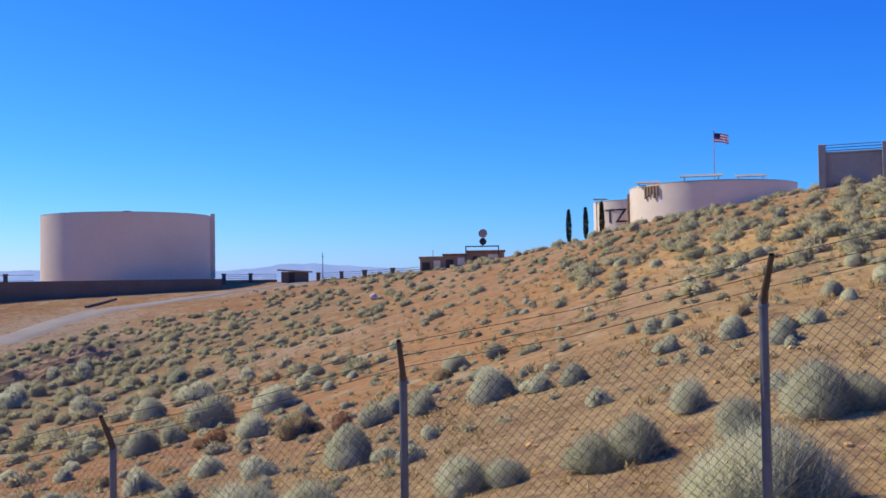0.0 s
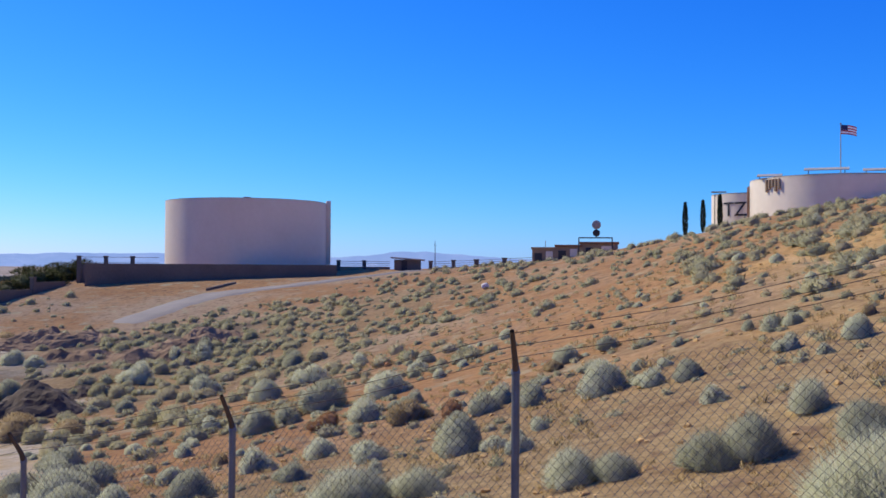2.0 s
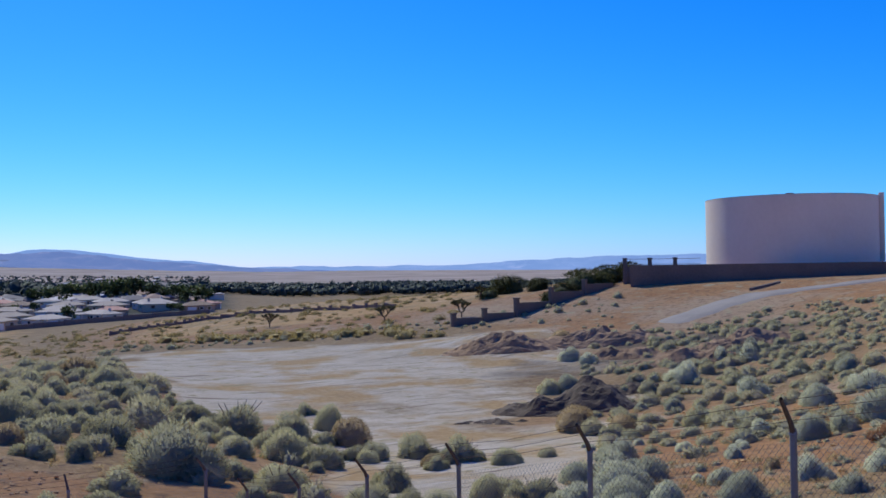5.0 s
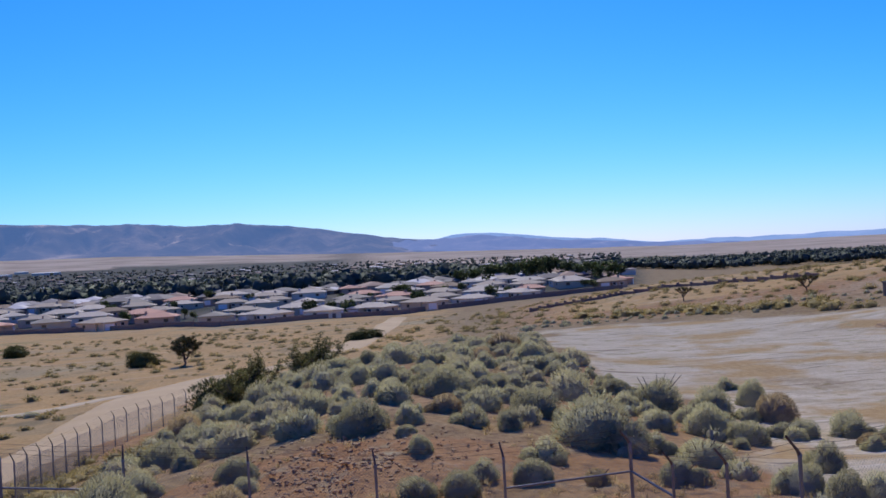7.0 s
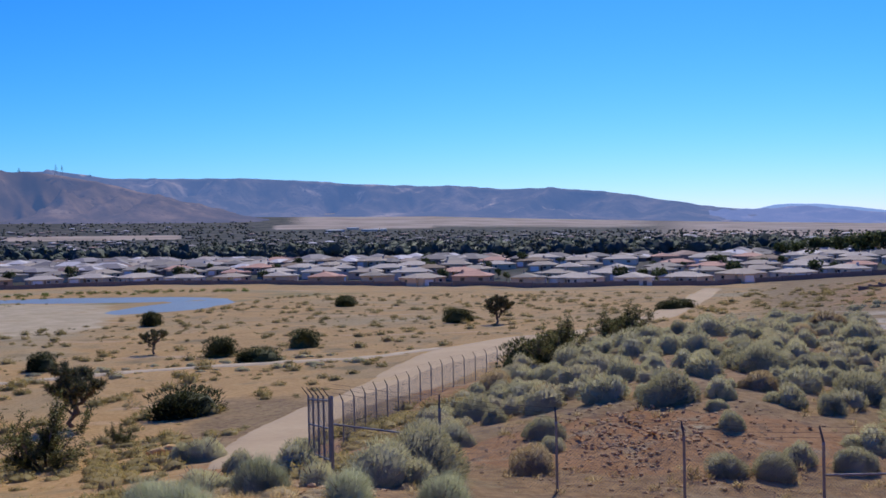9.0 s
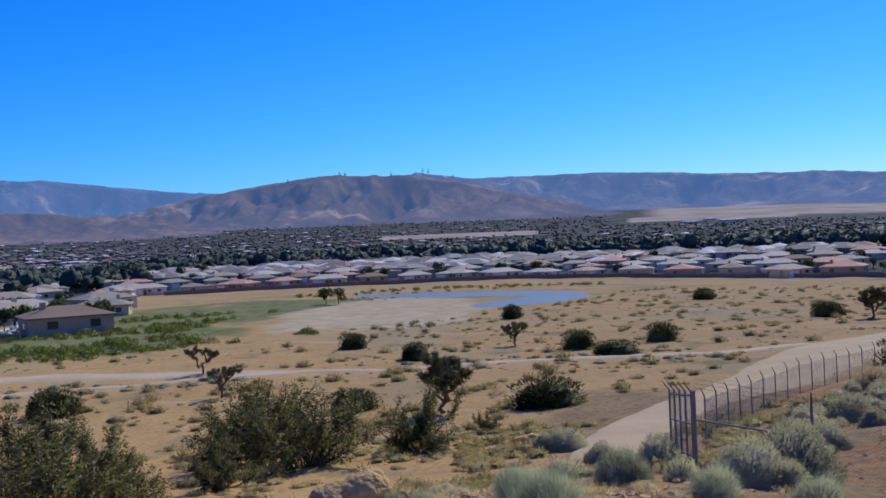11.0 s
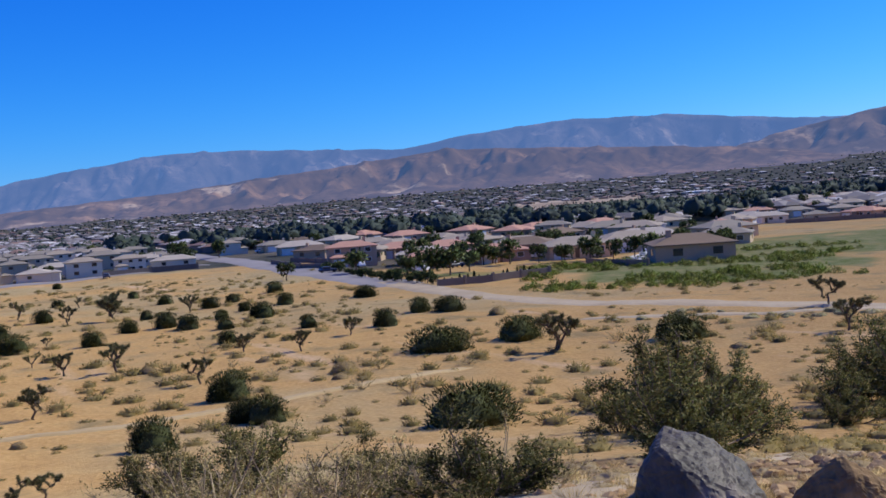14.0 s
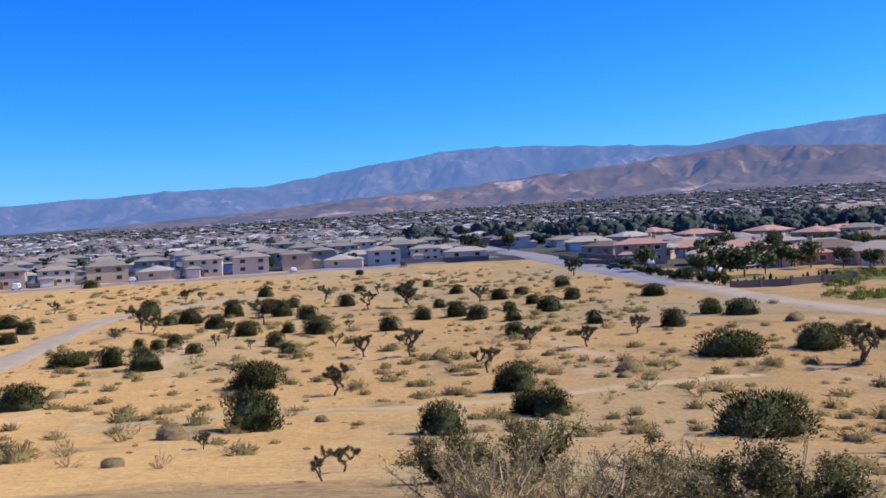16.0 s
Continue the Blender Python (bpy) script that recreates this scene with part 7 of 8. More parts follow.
stone_rng = random.Random(91)
STONES = [boulder_mesh(60 + s, M_RUBBLE if s % 3 else M_ROCK_PALE, 0.06, 12, 2) for s in range(6)]
for k in range(110):
    az, r = stone_rng.uniform(12, 47), 8.6 + 9 * stone_rng.random() ** 1.2
    x, y = polar(az, r)
    w = 0.08 + 0.34 * stone_rng.random() ** 2.2
    ob = new("stone", stone_rng.choice(STONES))
    ob.matrix_world = pose(x, y, on(x, y) + w * 0.08, stone_rng.uniform(-30, 30), stone_rng.uniform(-30, 30), stone_rng.uniform(0, 360)) @ Matrix.Diagonal((w, w * stone_rng.uniform(0.55, 0.85), w * stone_rng.uniform(0.4, 0.7), 1))
    tagged(ob, "broken brown stone lying on the bank", "stone", "stones on the bank")


def heap(x, y, long, wide, tall, turn, mat, label, seed):
    n, m = 26, 60
    rr = np.linspace(0, 1, n)
    aa = np.linspace(0, 2 * math.pi, m, endpoint=False)
    A, R = np.meshgrid(aa, rr, indexing="ij")
    u, v = R * np.cos(A) * long / 2, R * np.sin(A) * wide / 2
    c, s = math.cos(radians(turn)), math.sin(radians(turn))
    px, py = x + u * c - v * s, y + u * s + v * c
    z = ground_z(px, py) - 0.08 + tall * (1 - R ** 1.4) * (0.85 + 1.5 * fnoise(px + seed, py, 2.2, 3)) + 0.5 * fnoise(px, py + seed, 0.6, 3) * (R < 0.97)
    idx = np.arange(n * m).reshape(m, n)
    nx = np.roll(idx, -1, 0)
    f = np.stack([idx[:, :-1], idx[:, 1:], nx[:, 1:], nx[:, :-1]], -1).reshape(-1, 4)
    return tagged(new("dirt_mound", mesh_np("dirt_mound", np.stack([px, py, z], -1).reshape(-1, 3), f[:, ::-1], mat)), label, "mound")


heap(41.0, 48.8, 10.0, 6.0, 2.2, -35, M_SPOIL, "dark rounded mound of asphalt rubble", 8)
heap(48.5, 51.8, 6.0, 3.6, 0.9, -20, M_SPOIL, "low grey mound of rubble beside brush", 12)
for x, y, long, wide, tall, turn, seed in ((62, 84, 13, 6, 1.7, -30, 21), (72, 80, 15, 6, 2.0, -35, 27), (66, 70, 10, 5, 1.3, -50, 33), (63, 60, 12, 5, 1.5, -40, 39), (72, 62, 12, 5, 1.6, -30, 45)):
    heap(x, y, long, wide, tall, turn, M_MOUND, "broken brown dirt mound beside the graded lot", seed)
heap(34.5, 47.6, 6.5, 1.9, 0.22, -42, M_SPOIL, "dark streak of spilled asphalt rubble", 15)


# ---- town ----
def tinted(name, stops, rough=0.85):
    """Colours picked along a ramp by each building's own tint."""
    m = material(name, (0.3, 0.3, 0.3), (0.4, 0.4, 0.4), 0.8, 6, rough, 0.1)
    n, l = m.node_tree.nodes, m.node_tree.links
    at, ramp = n.new("ShaderNodeAttribute"), n.new("ShaderNodeValToRGB")
    at.attribute_name = "tint"
    ramp.color_ramp.interpolation = "CONSTANT"
    for i, (pos, colour) in enumerate(stops):
        e = ramp.color_ramp.elements[i] if i < 2 else ramp.color_ramp.elements.new(pos)
        e.position, e.color = pos, (*colour, 1)
    l.new(at.outputs["Fac"], ramp.inputs["Fac"])
    l.new(ramp.outputs["Color"], n["Principled BSDF"].inputs["Base Color"])
    return m


WALLS = [material("stucco_" + k, c, tuple(1.18 * v for v in c), 0.5, 5, 0.9, 0.1) for k, c in (("beige", (0.50, 0.38, 0.25)), ("cream", (0.44, 0.36, 0.25)), ("pink", (0.40, 0.27, 0.18)), ("white", (0.55, 0.49, 0.39)))]
ROOFS = [material("roof_" + k, tuple(0.85 * v for v in c), tuple(1.1 * v for v in c), 0.35, 4, 0.9, 0.4) for k, c in (("tan", (0.33, 0.27, 0.20)), ("grey", (0.25, 0.215, 0.165)), ("rose", (0.46, 0.25, 0.17)), ("pale", (0.41, 0.35, 0.275)), ("brown", (0.20, 0.14, 0.09)))]
M_GLASS = material("window_glass", (0.02, 0.025, 0.03), (0.04, 0.045, 0.05), 0.5, 2, 0.08, 0.0, specular=0.6)
M_WHITE = material("white_paint", (0.62, 0.60, 0.57), (0.72, 0.70, 0.67), 0.3, 2, 0.6, 0.05)
M_HEDGE_WALL = material("town_wall", (0.125, 0.10, 0.088), (0.18, 0.15, 0.13), 0.4, 5, 0.95, 0.2)


def hip(bm, w, d, z, rise, eave=0.5, ridge=0.45, x=0, y=0):
    """A hipped roof with thickness at its eaves."""
    a, b = w / 2 + eave, d / 2 + eave
    low = [bm.verts.new((x + sx * a, y + sy * b, z)) for sx, sy in ((-1, -1), (1, -1), (1, 1), (-1, 1))]
    lip = [bm.verts.new((x + sx * a, y + sy * b, z + 0.22)) for sx, sy in ((-1, -1), (1, -1), (1, 1), (-1, 1))]
    r = max(0.2, (w - d) / 2 + d * (0.5 - ridge) + 0.5)
    top = [bm.verts.new((x - r, y, z + rise)), bm.verts.new((x + r, y, z + rise))]
    for i in range(4):
        bm.faces.new((low[i], low[(i + 1) % 4], lip[(i + 1) % 4], lip[i]))
    bm.faces.new(low[::-1])
    bm.faces.new((lip[0], lip[1], top[1], top[0]))
    bm.faces.new((lip[1], lip[2], top[1]))
    bm.faces.new((lip[2], lip[3], top[0], top[1]))
    bm.faces.new((lip[3], lip[0], top[0]))
    return bm


def house_model(w, d, storeys, wall, roof, label, wing=True, garage=True):
    """A stucco house, its front towards -y, hidden far below until it is copied."""
    ob = thing("house", 0, 0, -400, 0, label, "house", "houses of the town")
    h = 2.6 * storeys
    bm = box(bmesh.new(), w, d, h + 1.0, 0, 0, -1.0)
    if wing:
        box(bm, w * 0.36, 3.2, 2.55 + 1.0, -w * 0.26, -d / 2 - 1.59, -1.0)
    part("wall", bm, wall, ob)
    bm = hip(bmesh.new(), w, d, h + 0.003, d * 0.17)
    if wing:
        hip(bm, w * 0.36, 3.6, 2.58, 0.9, 0.45, x=-w * 0.26, y=-d / 2 - 1.4)
    part("roof", bm, roof, ob)
    if garage:
        part("garage_door", box(bmesh.new(), w * 0.27, 0.08, 2.2, -w * 0.26, -d / 2 - (3.21 if wing else 0.02), 0.02), M_WHITE, ob)
    for s in range(storeys):
        for fx in ((0.08, 0.32) if s == 0 else (-0.3, 0.02, 0.32)):
            win = part("window", box(bmesh.new(), 1.7, 0.1, 1.3, w * fx, -d / 2 - 0.02, 0.95 + 2.8 * s), M_WHITE, ob)
            part("pane", box(bmesh.new(), 1.46, 0.06, 1.08, w * fx, -d / 2 - 0.06, 1.06 + 2.8 * s), M_GLASS, win)
    for s in range(storeys):
        for fx in (-0.28, 0.22):
            part("window", box(bmesh.new(), 1.6, 0.1, 1.2, w * fx, d / 2 + 0.02, 0.95 + 2.6 * s), M_GLASS, ob)
    for sx in (-1, 1):
        part("window", box(bmesh.new(), 0.1, 1.4, 1.1, sx * (w / 2 + 0.02), d * 0.1, 1.0 + 2.6 * (storeys - 1)), M_GLASS, ob)
    part("door", box(bmesh.new(), 1.0, 0.1, 2.05, -w * 0.03, -d / 2 - 0.02, 0), ROOFS[4], ob)
    part("chimney", box(bmesh.new(), 0.9, 0.7, 1.6, w * 0.28, d * 0.12, h + 0.9, bevel=0.03), wall, ob)
    return ob


STYLES = [(14, 10.5, 1, 0, 0, "single-storey beige stucco house with a tan hip roof"), (15, 11, 1, 1, 3, "cream stucco house with a pale tile roof"), (13, 10, 1, 0, 1, "beige house with a grey hip roof"), (14, 11, 1, 2, 2, "pink stucco house with a rose tile roof"), (16, 11, 1, 3, 3, "white-walled house with a pale roof"), (13, 10, 2, 1, 1, "two-storey cream house with a grey roof"), (12, 10, 2, 3, 0, "two-storey white house with a tan roof"), (13, 10.5, 1, 2, 4, "beige house with a dark brown roof"), (13.5, 10, 2, 2, 2, "two-storey pink stucco house with a rose tile roof")]
MODELS = [house_model(w, d, s, WALLS[a], ROOFS[b], label) for w, d, s, a, b, label in STYLES]
HOMES = []


STREET = legs([polar(64.2, 186), polar(68.3, 239), polar(72.7, 330), polar(75.5, 412), polar(77.9, 545), polar(80.3, 900), polar(81.6, 1500)], 0) + legs([polar(108, 296), polar(90, 298), polar(82, 312), polar(75, 338)], 0)


def off_street(x, y):
    best = 1e9
    for a, b, _ in STREET:
        t = max(0.0, min(1.0, ((x - a[0]) * (b[0] - a[0]) + (y - a[1]) * (b[1] - a[1])) / ((b[0] - a[0]) ** 2 + (b[1] - a[1]) ** 2)))
        best = min(best, math.hypot(a[0] + t * (b[0] - a[0]) - x, a[1] + t * (b[1] - a[1]) - y))
    return best


def put_house(az, r, style, turn=None, size=1.0):
    x, y = polar(az, r)
    if off_street(x, y) < 15 * size:
        return
    if any(math.hypot(x - px, y - py) < 11 for px, py in HOMES):
        return
    HOMES.append((x, y))
    ob = copy_thing(MODELS[style], pose(x, y, on(x, y) + 0.1, 0, 0, az if turn is None else turn))
    ob.scale = (size, size, size)


g = random.Random(5)
WALL_AZ, WALL_R = [-21, -18, -7.3, 2, 12, 21, 32, 44], [385, 372, 322, 314, 352, 392, 388, 375]
# houses that can be told apart at the near edge of the town
for az, r, style, turn, size in ((48.1, 211, 7, 238, 1.2), (67.0, 275, 8, 70, 0.97), (62.6, 243, 3, 66, 0.9), (64.2, 305, 3, 60, 1.05), (61.6, 300, 3, 75, 1.0), (58.7, 249, 3, 68, 1.0), (54.3, 244, 0, 60, 1.12), (50.4, 276, 4, 55, 1.1), (52.3, 344, 2, 60, 1.25), (55.5, 348, 5, 50, 0.9), (60.9, 346, 0, 60, 0.8), (57.4, 290, 0, 62, 1.0), (46.2, 262, 2, 40, 1.0)):
    put_house(az, r, style, turn, size)
for row in range(6):
    az = -20.0 + g.random()
    while az < 45:
        r = float(np.interp(az, WALL_AZ, WALL_R)) + 11 + 22 * row + g.uniform(-2, 2)
        if g.random() > 0.1:
            put_house(az, r + g.uniform(-4, 4), g.choice((0, 0, 1, 1, 2, 3, 4, 2, 7, 4)), az + g.choice((0, 35, 90, 180, -40)) + g.uniform(-12, 12), g.uniform(0.76, 0.92))
        az += math.degrees(17.0 / r)
for row in range(5):
    az = 74.5 - row * 0.4
    while az < 106:
        r = float(np.interp(az, [74, 82, 90, 106], [356, 329, 315, 313])) + 29 * row + g.uniform(-2, 2)
        put_house(az, r, g.choice((5, 5, 6, 5, 4, 2, 6)), az + g.choice((0, 0, 180, 90)) + g.uniform(-6, 6), g.uniform(0.8, 0.92))
        az += math.degrees(14.0 / r)
for row in range(6):
    az = 45.5 + g.random()
    while az < 73:
        r = 262 + 36 * row + g.uniform(-6, 6)
        if r > 285 or 50 < az < 66:
            put_house(az, r, g.choice((0, 0, 3, 3, 2, 7, 7, 1)), az + g.uniform(0, 180), g.uniform(0.95, 1.15))
        az += math.degrees(26 / r)
for ob in MODELS:
    for o in (*ob.children_recursive, ob):
        bpy.data.objects.remove(o)


def town_wall(points, label, high=1.8, thick=0.3):
    ob = thing("garden_wall", *points[0], 0, 0, label, "wall", "garden walls")
    ox, oy = points[0]
    for (x0, y0), (x1, y1) in zip(points, points[1:]):
        z = min(on(x0, y0), on(x1, y1)) - 0.5
        bm = box(bmesh.new(), math.hypot(x1 - x0, y1 - y0), thick, high + 0.5 + abs(on(x0, y0) - on(x1, y1)), (x0 + x1) / 2 - ox, (y0 + y1) / 2 - oy, z, math.degrees(math.atan2(y1 - y0, x1 - x0)))
        part("panel", bm, M_HEDGE_WALL, ob)
        part("pier", box(bmesh.new(), 0.5, 0.5, high + 0.9, x0 - ox, y0 - oy, z, 0, 0.03), M_HEDGE_WALL, ob)


town_wall([polar(a, float(np.interp(a, WALL_AZ, WALL_R))) for a in np.arange(-20, 44.5, 1.5)], "long dark block wall behind the back gardens", 1.5)
RISE = [(52, 196), (59.7, 197.6), (67.6, 199.7), (72.9, 200.8), (80.4, 188.9), (85.4, 174.6), (87.1, 159), (88.3, 147)]
town_wall([(a[0] + (b[0] - a[0]) * k / 4, a[1] + (b[1] - a[1]) * k / 4) for a, b in zip(RISE, RISE[1:]) for k in range(4)], "low dark block wall climbing the golden rise", 0.45)
town_wall([polar(a, r) for a, r in ((55.9, 188), (57.5, 184), (59.1, 180), (60.7, 178), (62.3, 176))], "low dark brown fence beside the dirt road", 1.2)
town_wall([polar(a, r) for a, r in ((67.9, 262), (69.9, 273), (70.7, 290), (71.5, 311))], "brown garden wall round a golden plot", 1.4)
town_wall([polar(a, r) for a, r in ((67.6, 285), (69.0, 300), (70.4, 318))], "brown back wall of a golden plot", 1.4)
town_wall([polar(a, r) for a, r in ((50.4, 198), (51.5, 203), (52.7, 210), (53.8, 220))], "low tan wall in front of a large house", 1.1)
town_wall([polar(a, r) for a, r in ((75.5, 322), (78, 322), (80.5, 318))], "brown wall at the street corner", 1.6)


# ---- trees of the town ----
def tree_model(seed):
    g = np.random.default_rng(seed)
    k, lobes = 520, 7
    a = g.uniform(0, 2 * math.pi, lobes)
    lc = np.stack([0.24 * np.cos(a), 0.24 * np.sin(a), g.uniform(0.42, 0.78, lobes)], -1)
    which = g.integers(0, lobes, k)
    d = g.normal(size=(k, 3))
    d /= np.linalg.norm(d, axis=1, keepdims=True)
    c = lc[which] + d * (0.22 * g.uniform(0.5, 1, k))[:, None]
    w = d + g.normal(size=(k, 3)) * 0.5
    w /= np.linalg.norm(w, axis=1, keepdims=True)
    v, f = sprigs(c, w, g.uniform(0.08, 0.15, k), g.uniform(0.06, 0.11, k), g)
    limbs = [tube([(0, 0, -0.05), (0.01, 0, 0.2), (0, 0.01, 0.42)], [0.035, 0.028, 0.02], 6)]
    limbs += [tube([(0, 0, 0.3), tuple(p * 0.6 + np.array([0, 0, 0.12])), tuple(p)], [0.018, 0.012, 0.005], 5) for p in lc]
    return mesh_np("crown", v, f, M_TREE, np.repeat(g.random(k) ** 3, 3), normals=fuzzy(v, (0, 0, 0.5), seed, 0.6)), tubes_mesh("trunk", limbs, M_BARK)


TREES = [tree_model(s) for s in range(130, 134)]
g = random.Random(51)
made = 0
while made < 262:
    az = g.uniform(-20, 104) if made < 100 else g.uniform(46, 100)
    near = 225 if 46 < az < 73 else (330 if az > 73 else float(np.interp(az, WALL_AZ, WALL_R)) + 6)
    r = near + (150 if made < 120 else 330) * g.random() ** 1.4
    x, y = polar(az, r)
    if any(math.hypot(x - px, y - py) < 7.5 for px, py in HOMES) or off_street(x, y) < 11:
        continue
    h = g.uniform(2.8, 6.0)
    plant("tree", TREES, x, y, h, h, "dark green garden tree among the houses", "tree", "trees of the town", names=("crown", "trunk"), g=g)
    made += 1
for az, r, h in ((-16.1, 455, 12), (-15.6, 470, 11), (-15.0, 462, 12), (-14.6, 480, 10), (-17.0, 470, 9), (-17.8, 455, 8), (-18.4, 440, 9), (-19.4, 432, 9), (-20.0, 440, 7), (-14.0, 460, 10), (-13.3, 470, 9), (-12.6, 450, 9), (-11.8, 462, 8), (-11.0, 455, 8), (-18.9, 428, 7), (-8.5, 352, 6), (-2.4, 326, 6), (55.0, 222, 4.5), (61.5, 205, 6), (62.6, 204, 7), (60.4, 214, 5), (64.0, 212, 5), (66.8, 235, 6), (20.2, 268, 4.5), (22.1, 272, 4), (27.5, 285, 5), (33.5, 250, 4), (34.2, 252, 4.5), (76.5, 372, 8), (74.3, 380, 7)):
    if clear_of(*polar(az, r)):
        continue
    plant("tree", TREES, *polar(az, r), h, h, "tall dark green tree at the edge of the town", "tree", "trees of the town", names=("crown", "trunk"), g=g)
for k in range(30):
    az = 62.4 + 6.4 * (k + g.random()) / 30
    r = float(np.interp(az, [62.4, 65.2, 68, 70], [179, 197, 246, 285])) + g.uniform(2.0, 6)
    h = g.uniform(1.3, 3.0) * (1.5 if k % 7 == 3 else 1.0)
    plant("hedge_tree", TREES, *polar(az, r), h, h, "small dark green tree in a garden hedge", "tree", "hedge trees", names=("crown", "trunk"), g=g, sink=0.3)
for k in range(14):
    az = 56.5 + 5.6 * (k + 0.5 * g.random()) / 14
    h = g.uniform(1.3, 2.3)
    plant("hedge_tree", CYPRESSES, *polar(az, float(np.interp(az, [55.9, 59.1, 62.3], [188, 180, 176])) + 2.2), h * 1.6, h, "small upright green tree along a garden fence", "tree", "hedge trees", names=("crown", "trunk"), g=g)
for x, y, w in HILL_BUSHES:
    plant("hillside_bush", JUNIPER_MODELS, x, y, w * 1.5, w * 1.15, "rounded dark olive bush behind the stepped wall", "bush", "bushes behind the wall", g=g, sink=0.2)


def far_tree(seed, lobes, sprig_count):
    """A tree far off: a few rough leafy lobes with sprigs that break up their outline."""
    gg = np.random.default_rng(seed)
    p = (1 + 5 ** 0.5) / 2
    ico = np.array([(-1, p, 0), (1, p, 0), (-1, -p, 0), (1, -p, 0), (0, -1, p), (0, 1, p), (0, -1, -p), (0, 1, -p), (p, 0, -1), (p, 0, 1), (-p, 0, -1), (-p, 0, 1)]) / 1.902
    tri = np.array([(0, 11, 5), (0, 5, 1), (0, 1, 7), (0, 7, 10), (0, 10, 11), (1, 5, 9), (5, 11, 4), (11, 10, 2), (10, 7, 6), (7, 1, 8), (3, 9, 4), (3, 4, 2), (3, 2, 6), (3, 6, 8), (3, 8, 9), (4, 9, 5), (2, 4, 11), (6, 2, 10), (8, 6, 7), (9, 8, 1)])
    vs, fs, n = [], [], 0
    for k in range(sprig_count):
        d = gg.normal(size=3)
        d /= np.linalg.norm(d)
        c = d * gg.uniform(0.3, 0.45) * np.array([1, 1, 0.8]) + np.array([0, 0, 0.5])
        w = gg.normal(size=(3, 3)) * 0.075
        vs.append(c + w)
        fs.append(np.array([(n, n + 1, n + 2)]))
        n += 3
    for k in range(lobes):
        a = gg.uniform(0, 2 * math.pi)
        c = np.array([0.2 * math.cos(a), 0.2 * math.sin(a), gg.uniform(0.3, 0.62)])
        vs.append(c + ico * gg.uniform(0.2, 0.34) * gg.uniform(0.75, 1.2, (12, 1)))
        fs.append(tri + n)
        n += 12
    v = np.concatenate(vs)
    v[:, 2] = v[:, 2].clip(0)
    return v, np.concatenate(fs), np.full(len(v), gg.random() * 0.5)


def town_gap(az, r):
    """Bare fields inside the town, and the street."""
    return (50.5 < az < 57.5 and 1000 < r < 1550) or (22 < az < 31 and 1950 < r < 2200) or (az < 18 and r > 2350) or (az > 60 and off_street(*polar(az, r)) < 12) or (-21 < az < -9 and 380 < r < 440)


g = random.Random(61)
near, far = [], []
while len(near) + len(far) < 19000:
    az = g.uniform(-48, 106)
    r = 1 / g.uniform(1 / 2400, 1 / 430)
    if az < -20:
        r = 1 / g.uniform(1 / 1150, 1 / 600)
        if vnoise(np.array(az * 0.4), np.array(r / 180)) < 0.3:
            continue
    if az > -14 and g.random() < 0.35:
        r = g.uniform(1200, 3200)
    if 43 < az < 56 and g.random() < 0.3:
        r = g.uniform(700, 1000)
    if town_gap(az, r) or (-21 < az < 44 and r < float(np.interp(az, WALL_AZ, WALL_R)) + 145):
        continue
    belt = 43 < az < 56 and 700 < r < 1000
    if az > 44 and not belt and g.random() < (0.1 if az < 80 else 0.35):
        continue
    w = g.uniform(3.6, 6.6) * (1.35 if belt else 1.5 if 44 < az < 80 and r < 620 else 0.95 if az > 44 else 1.6 if az > -12 and r < 950 else 1.0) * (1.15 if r > 1200 else 1.0)
    (near if r < 700 else far).append((*polar(az, r), w * 1.15, w * g.uniform(0.8, 1.25)))
scatter("town_trees", [far_tree(s, 4, 26) for s in range(200, 206)], near, M_TREE_FAR, "dark trees spread thickly through the town", "trees", 31, (0, 0, 0.4))
scatter("valley_trees", [far_tree(s, 2, 6) for s in range(210, 214)], far, M_TREE_FAR, "dark trees across the far valley floor", "trees", 32, (0, 0, 0.4))


def far_house(seed):
    gg = np.random.default_rng(seed)
    w, d, h, t = 0.5, gg.uniform(0.34, 0.42), 0.21, 0.21 + gg.uniform(0.11, 0.16)
    v = np.array([(-w, -d, 0), (w, -d, 0), (w, d, 0), (-w, d, 0), (-w, -d, h), (w, -d, h), (w, d, h), (-w, d, h),
                  (-w - .03, -d - .03, h), (w + .03, -d - .03, h), (w + .03, d + .03, h), (-w - .03, d + .03, h), (-0.2, 0, t), (0.2, 0, t)])
    f = [(0, 1, 5), (0, 5, 4), (1, 2, 6), (1, 6, 5), (2, 3, 7), (2, 7, 6), (3, 0, 4), (3, 4, 7), (8, 9, 13), (8, 13, 12), (9, 10, 13), (10, 11, 12), (10, 12, 13), (11, 8, 12)]
    return v, np.array(f), np.concatenate([np.full(8, 0.0), np.full(6, 1.0)])


M_FAR_HOUSE = tinted("far_houses", [(0.0, (0.200, 0.155, 0.118)), (0.25, (0.250, 0.205, 0.165)), (0.48, (0.150, 0.132, 0.120)), (0.62, (0.215, 0.192, 0.178)), (0.8, (0.230, 0.145, 0.110)), (0.95, (0.480, 0.450, 0.420))])
spots = []
while len(spots) < 10500:
    az = g.uniform(-19, 106) if len(spots) < 6800 else g.uniform(44, 106)
    r = 1 / g.uniform(1 / 3000, 1 / 440)
    if town_gap(az, r) or (az < 44 and 480 < r < 800 and g.random() < 0.5) or (az < 25 and g.random() < 0.6):
        continue
    w = g.uniform(9, 15)
    spots.append((*polar(az, r), w, w * g.uniform(0.8, 1.0)))
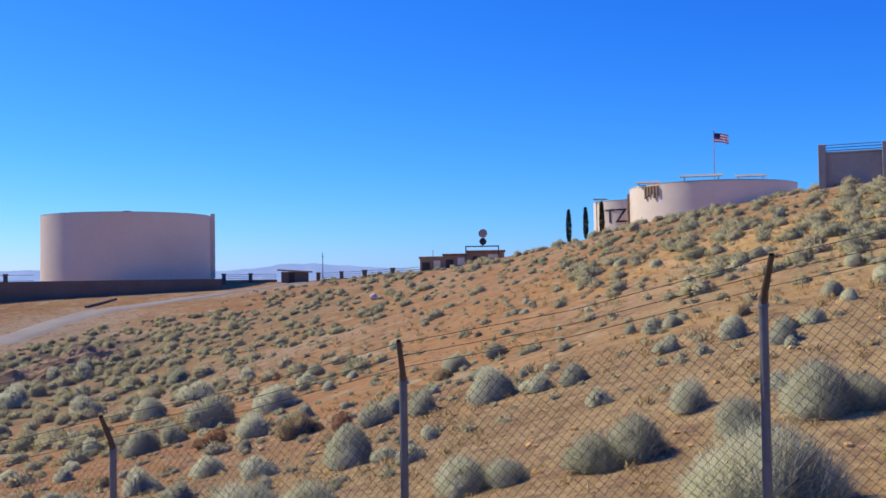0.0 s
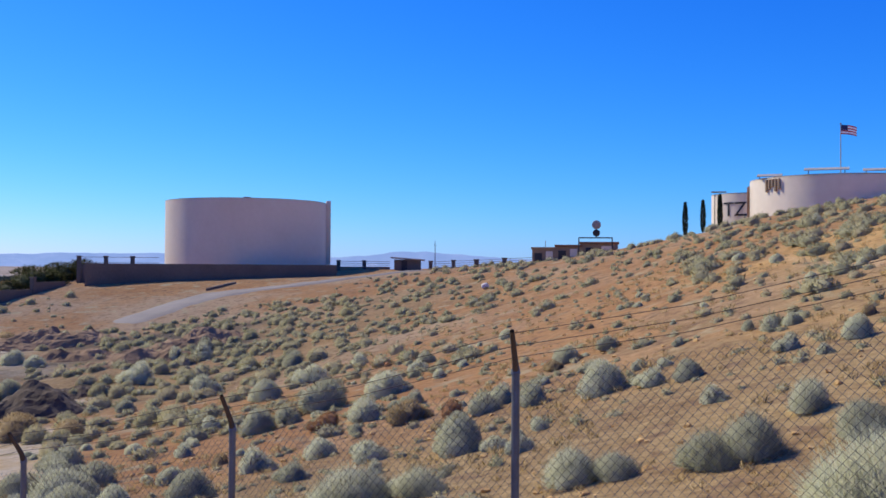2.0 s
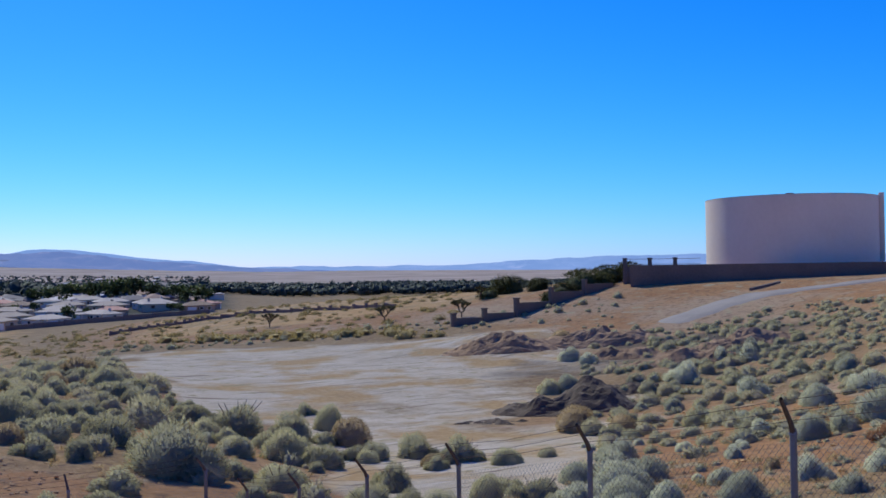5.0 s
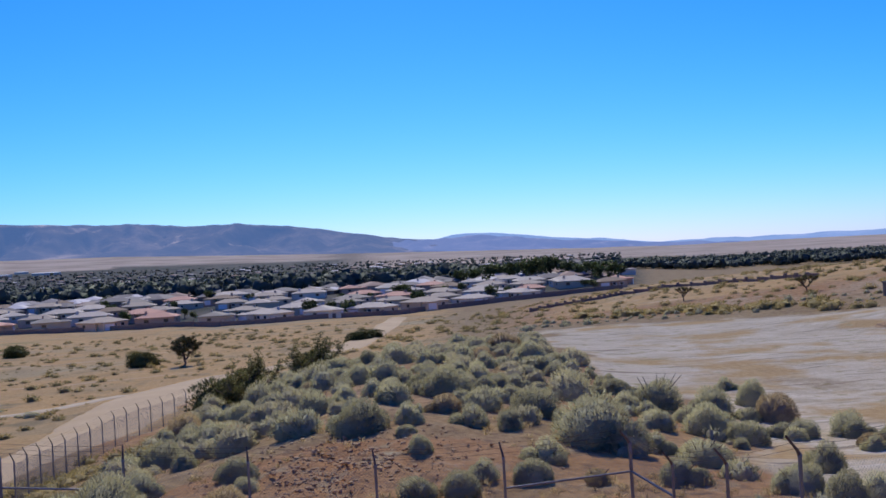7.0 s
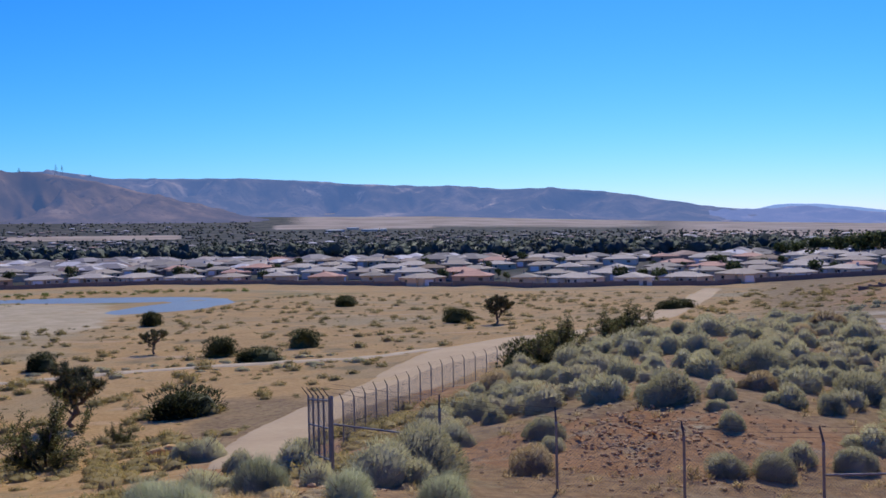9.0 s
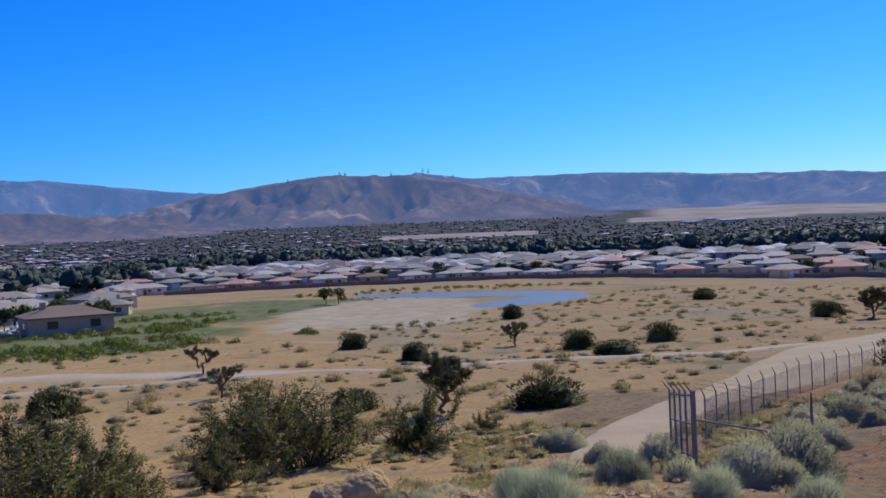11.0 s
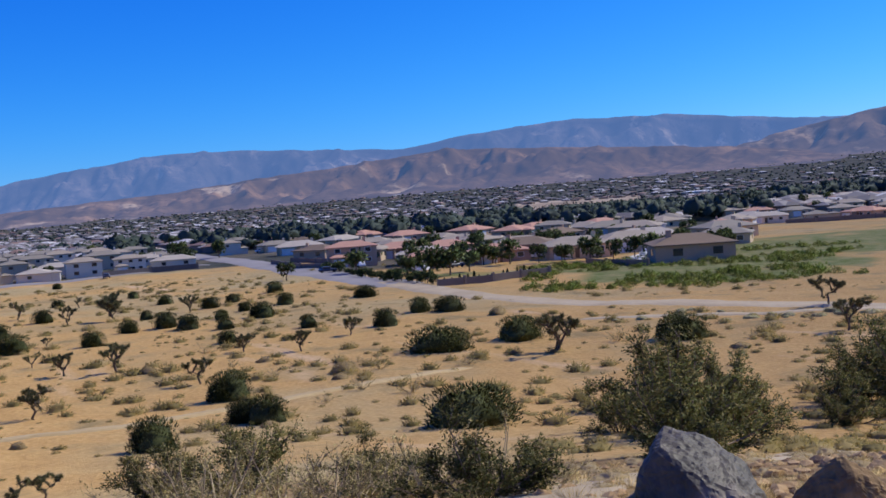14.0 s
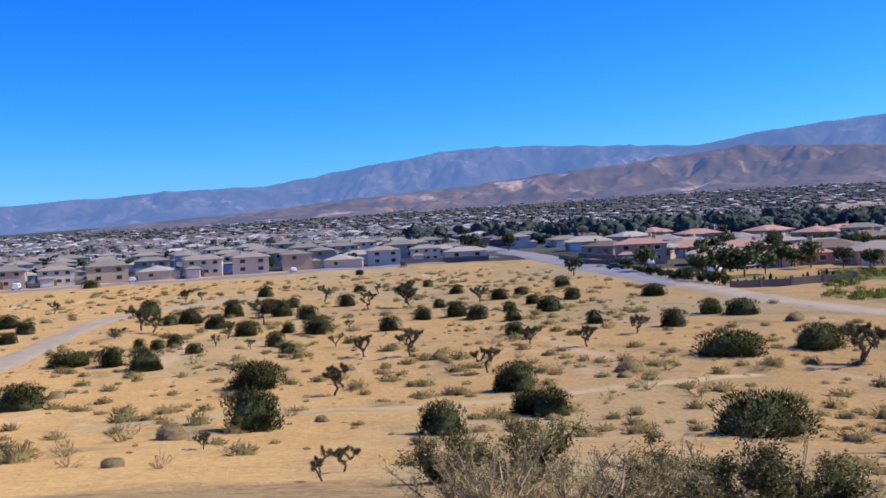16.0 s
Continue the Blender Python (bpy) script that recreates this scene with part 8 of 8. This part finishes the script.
scatter("far_houses", [far_house(s) for s in range(6)], spots, M_FAR_HOUSE, "pale roofs of many houses across the valley", "houses", 33)


# ---- lattice towers on the ridge ----
def pylon(az, el, tall, r=3880):
    x, y = polar(az, r)
    ob = thing("pylon", x, y, r * math.tan(radians(el)) - 6, az, "slim steel lattice pylon on the ridge", "pylon", "pylons on the ridge")
    for sx in (-1, 1):
        for sy in (-1, 1):
            part("leg", tubes_mesh("leg", [tube([(sx * 4, sy * 3, 0), (sx * 1.2, sy * 1, tall * 0.7), (sx * 0.8, sy * 0.8, tall + 6)], [0.55, 0.5, 0.45], 4)], M_DARK), M_DARK, ob)
    for k in range(3):
        part("cross_arm", box(bmesh.new(), 11 - 2 * k, 0.9, 0.9, 0, 0, tall * (0.66 + 0.14 * k)), M_DARK, ob)


for az, el, tall in ((28.4, 3.78, 30), (28.1, 3.78, 28), (33.1, 3.9, 20), (32.8, 3.9, 18), (30.2, 3.74, 22), (36.0, 3.62, 18), (26.7, 3.55, 20), (23.8, 3.4, 12), (39.0, 3.15, 12), (38.4, 3.2, 12)):
    pylon(az, el - 0.08, tall, 3695 if az > 28 else 4345)


def warehouse(az, r, long, label):
    x, y = polar(az, r)
    ob = thing("warehouse", x, y, on(x, y) - 1, az, label, "building", "pale buildings on the fan")
    part("wall", box(bmesh.new(), long, 20, 5, 0, 0, 0), WALLS[3], ob)
    part("roof", hip(bmesh.new(), long, 20, 5.01, 1.2, 0.4), M_WHITE, ob)


for az, r, long in ((13.6, 2350, 44), (11.4, 2380, 60), (12.6, 2520, 30), (47.5, 1500, 40)):
    warehouse(az, r, long, "long white flat building on the far plain")


# ---- vehicles by the houses ----
M_TYRE = material("tyre_rubber", (0.012, 0.012, 0.012), (0.03, 0.03, 0.03), 0.05, 0.5, 0.9, 0.1)


def car_model(colour, van, label):
    ob = thing("car", 0, 0, -400, 0, label, "car", "cars by the houses")
    paint = material("car_paint", colour, tuple(min(1.0, 1.1 * v) for v in colour), 0.5, 2, 0.35, 0.0, specular=0.5)
    bm = box(bmesh.new(), 1.8, 4.5, 0.62, 0, 0, 0.35, bevel=0.12)
    box(bm, 1.8, 1.3, 0.5 if van else 0.1, 0, 1.45, 0.85, bevel=0.04)
    part("body", bm, paint, ob)
    cabin = part("cabin", box(bmesh.new(), 1.62, 3.6 if van else 2.2, 0.95 if van else 0.55, 0, -0.3, 0.95, bevel=0.16), paint, ob)
    for sx in (-0.8, 0.8):
        part("side_window", box(bmesh.new(), 0.06, 1.7, 0.34, sx, -0.3, 1.06, bevel=0.02), M_GLASS, cabin)
        for sy in (-1.4, 1.4):
            bm = bmesh.new()
            bmesh.ops.create_cone(bm, cap_ends=True, segments=14, radius1=0.33, radius2=0.33, depth=0.22, matrix=pose(sx * 1.06, sy, 0.33, 0, 90, 0))
            part("wheel", bm, M_TYRE, ob)
    return ob


CARS = [car_model((0.72, 0.72, 0.70), True, "white van parked beside a house"), car_model((0.62, 0.62, 0.62), False, "silver car parked by a house"), car_model((0.05, 0.06, 0.09), False, "dark parked car by a house"), car_model((0.75, 0.75, 0.74), False, "white car parked on a driveway")]
for az, r, kind, turn in ((57.1, 254, 0, 60), (56.4, 247, 3, 20), (72.0, 402, 3, -15), (71.4, 410, 1, -15), (53.3, 240, 3, 70), (63.0, 226, 1, 40), (61.2, 233, 2, 10), (66.5, 262, 3, 75), (80.3, 306, 2, 80), (86.5, 305, 3, 88), (95.2, 304, 1, 92), (101.0, 304, 0, 92), (50.4, 232, 3, 20), (68.4, 246, 2, -20)):
    x, y = polar(az, r)
    copy_thing(CARS[kind], pose(x, y, on(x, y) + 0.12, 0, 0, turn))
for ob in CARS:
    for o in (*ob.children_recursive, ob):
        bpy.data.objects.remove(o)


def boat_cover(az, r):
    """A boat under a blue tarpaulin on its trailer."""
    x, y = polar(az, r)
    ob = thing("covered_boat", x, y, on(x, y), az + 70, "boat under a bright blue tarpaulin beside a house", "boat")
    blue = material("blue_tarpaulin", (0.03, 0.10, 0.42), (0.06, 0.17, 0.60), 0.3, 1.5, 0.6, 0.2)
    bm = bmesh.new()
    n = 9
    rows = []
    for i in range(n):
        s = i / (n - 1)
        w, h = 1.15 * math.sin(math.pi * (0.12 + 0.8 * s)) ** 0.5, 1.35 + 0.55 * math.sin(math.pi * s)
        rows.append([bm.verts.new((w * cx, (s - 0.5) * 6.2, 0.55 + (h - 0.55) * cz)) for cx, cz in ((-0.8, 0), (-1, 0.45), (-0.5, 0.9), (0, 1), (0.5, 0.9), (1, 0.45), (0.8, 0))])
    for p, q in zip(rows, rows[1:]):
        for k in range(7):
            bm.faces.new((p[k], p[(k + 1) % 7], q[(k + 1) % 7], q[k]))
    bm.faces.new(rows[0])
    bm.faces.new(rows[-1][::-1])
    part("tarpaulin", bm, blue, ob)
    part("trailer", box(bmesh.new(), 1.5, 5.6, 0.2, 0, 0, 0.36, bevel=0.03), M_DARK, ob)
    for sx in (-0.85, 0.85):
        bm = bmesh.new()
        bmesh.ops.create_cone(bm, cap_ends=True, segments=14, radius1=0.34, radius2=0.34, depth=0.2, matrix=pose(sx, -0.6, 0.34, 0, 90, 0))
        part("wheel", bm, M_TYRE, ob)


boat_cover(57.6, 249)
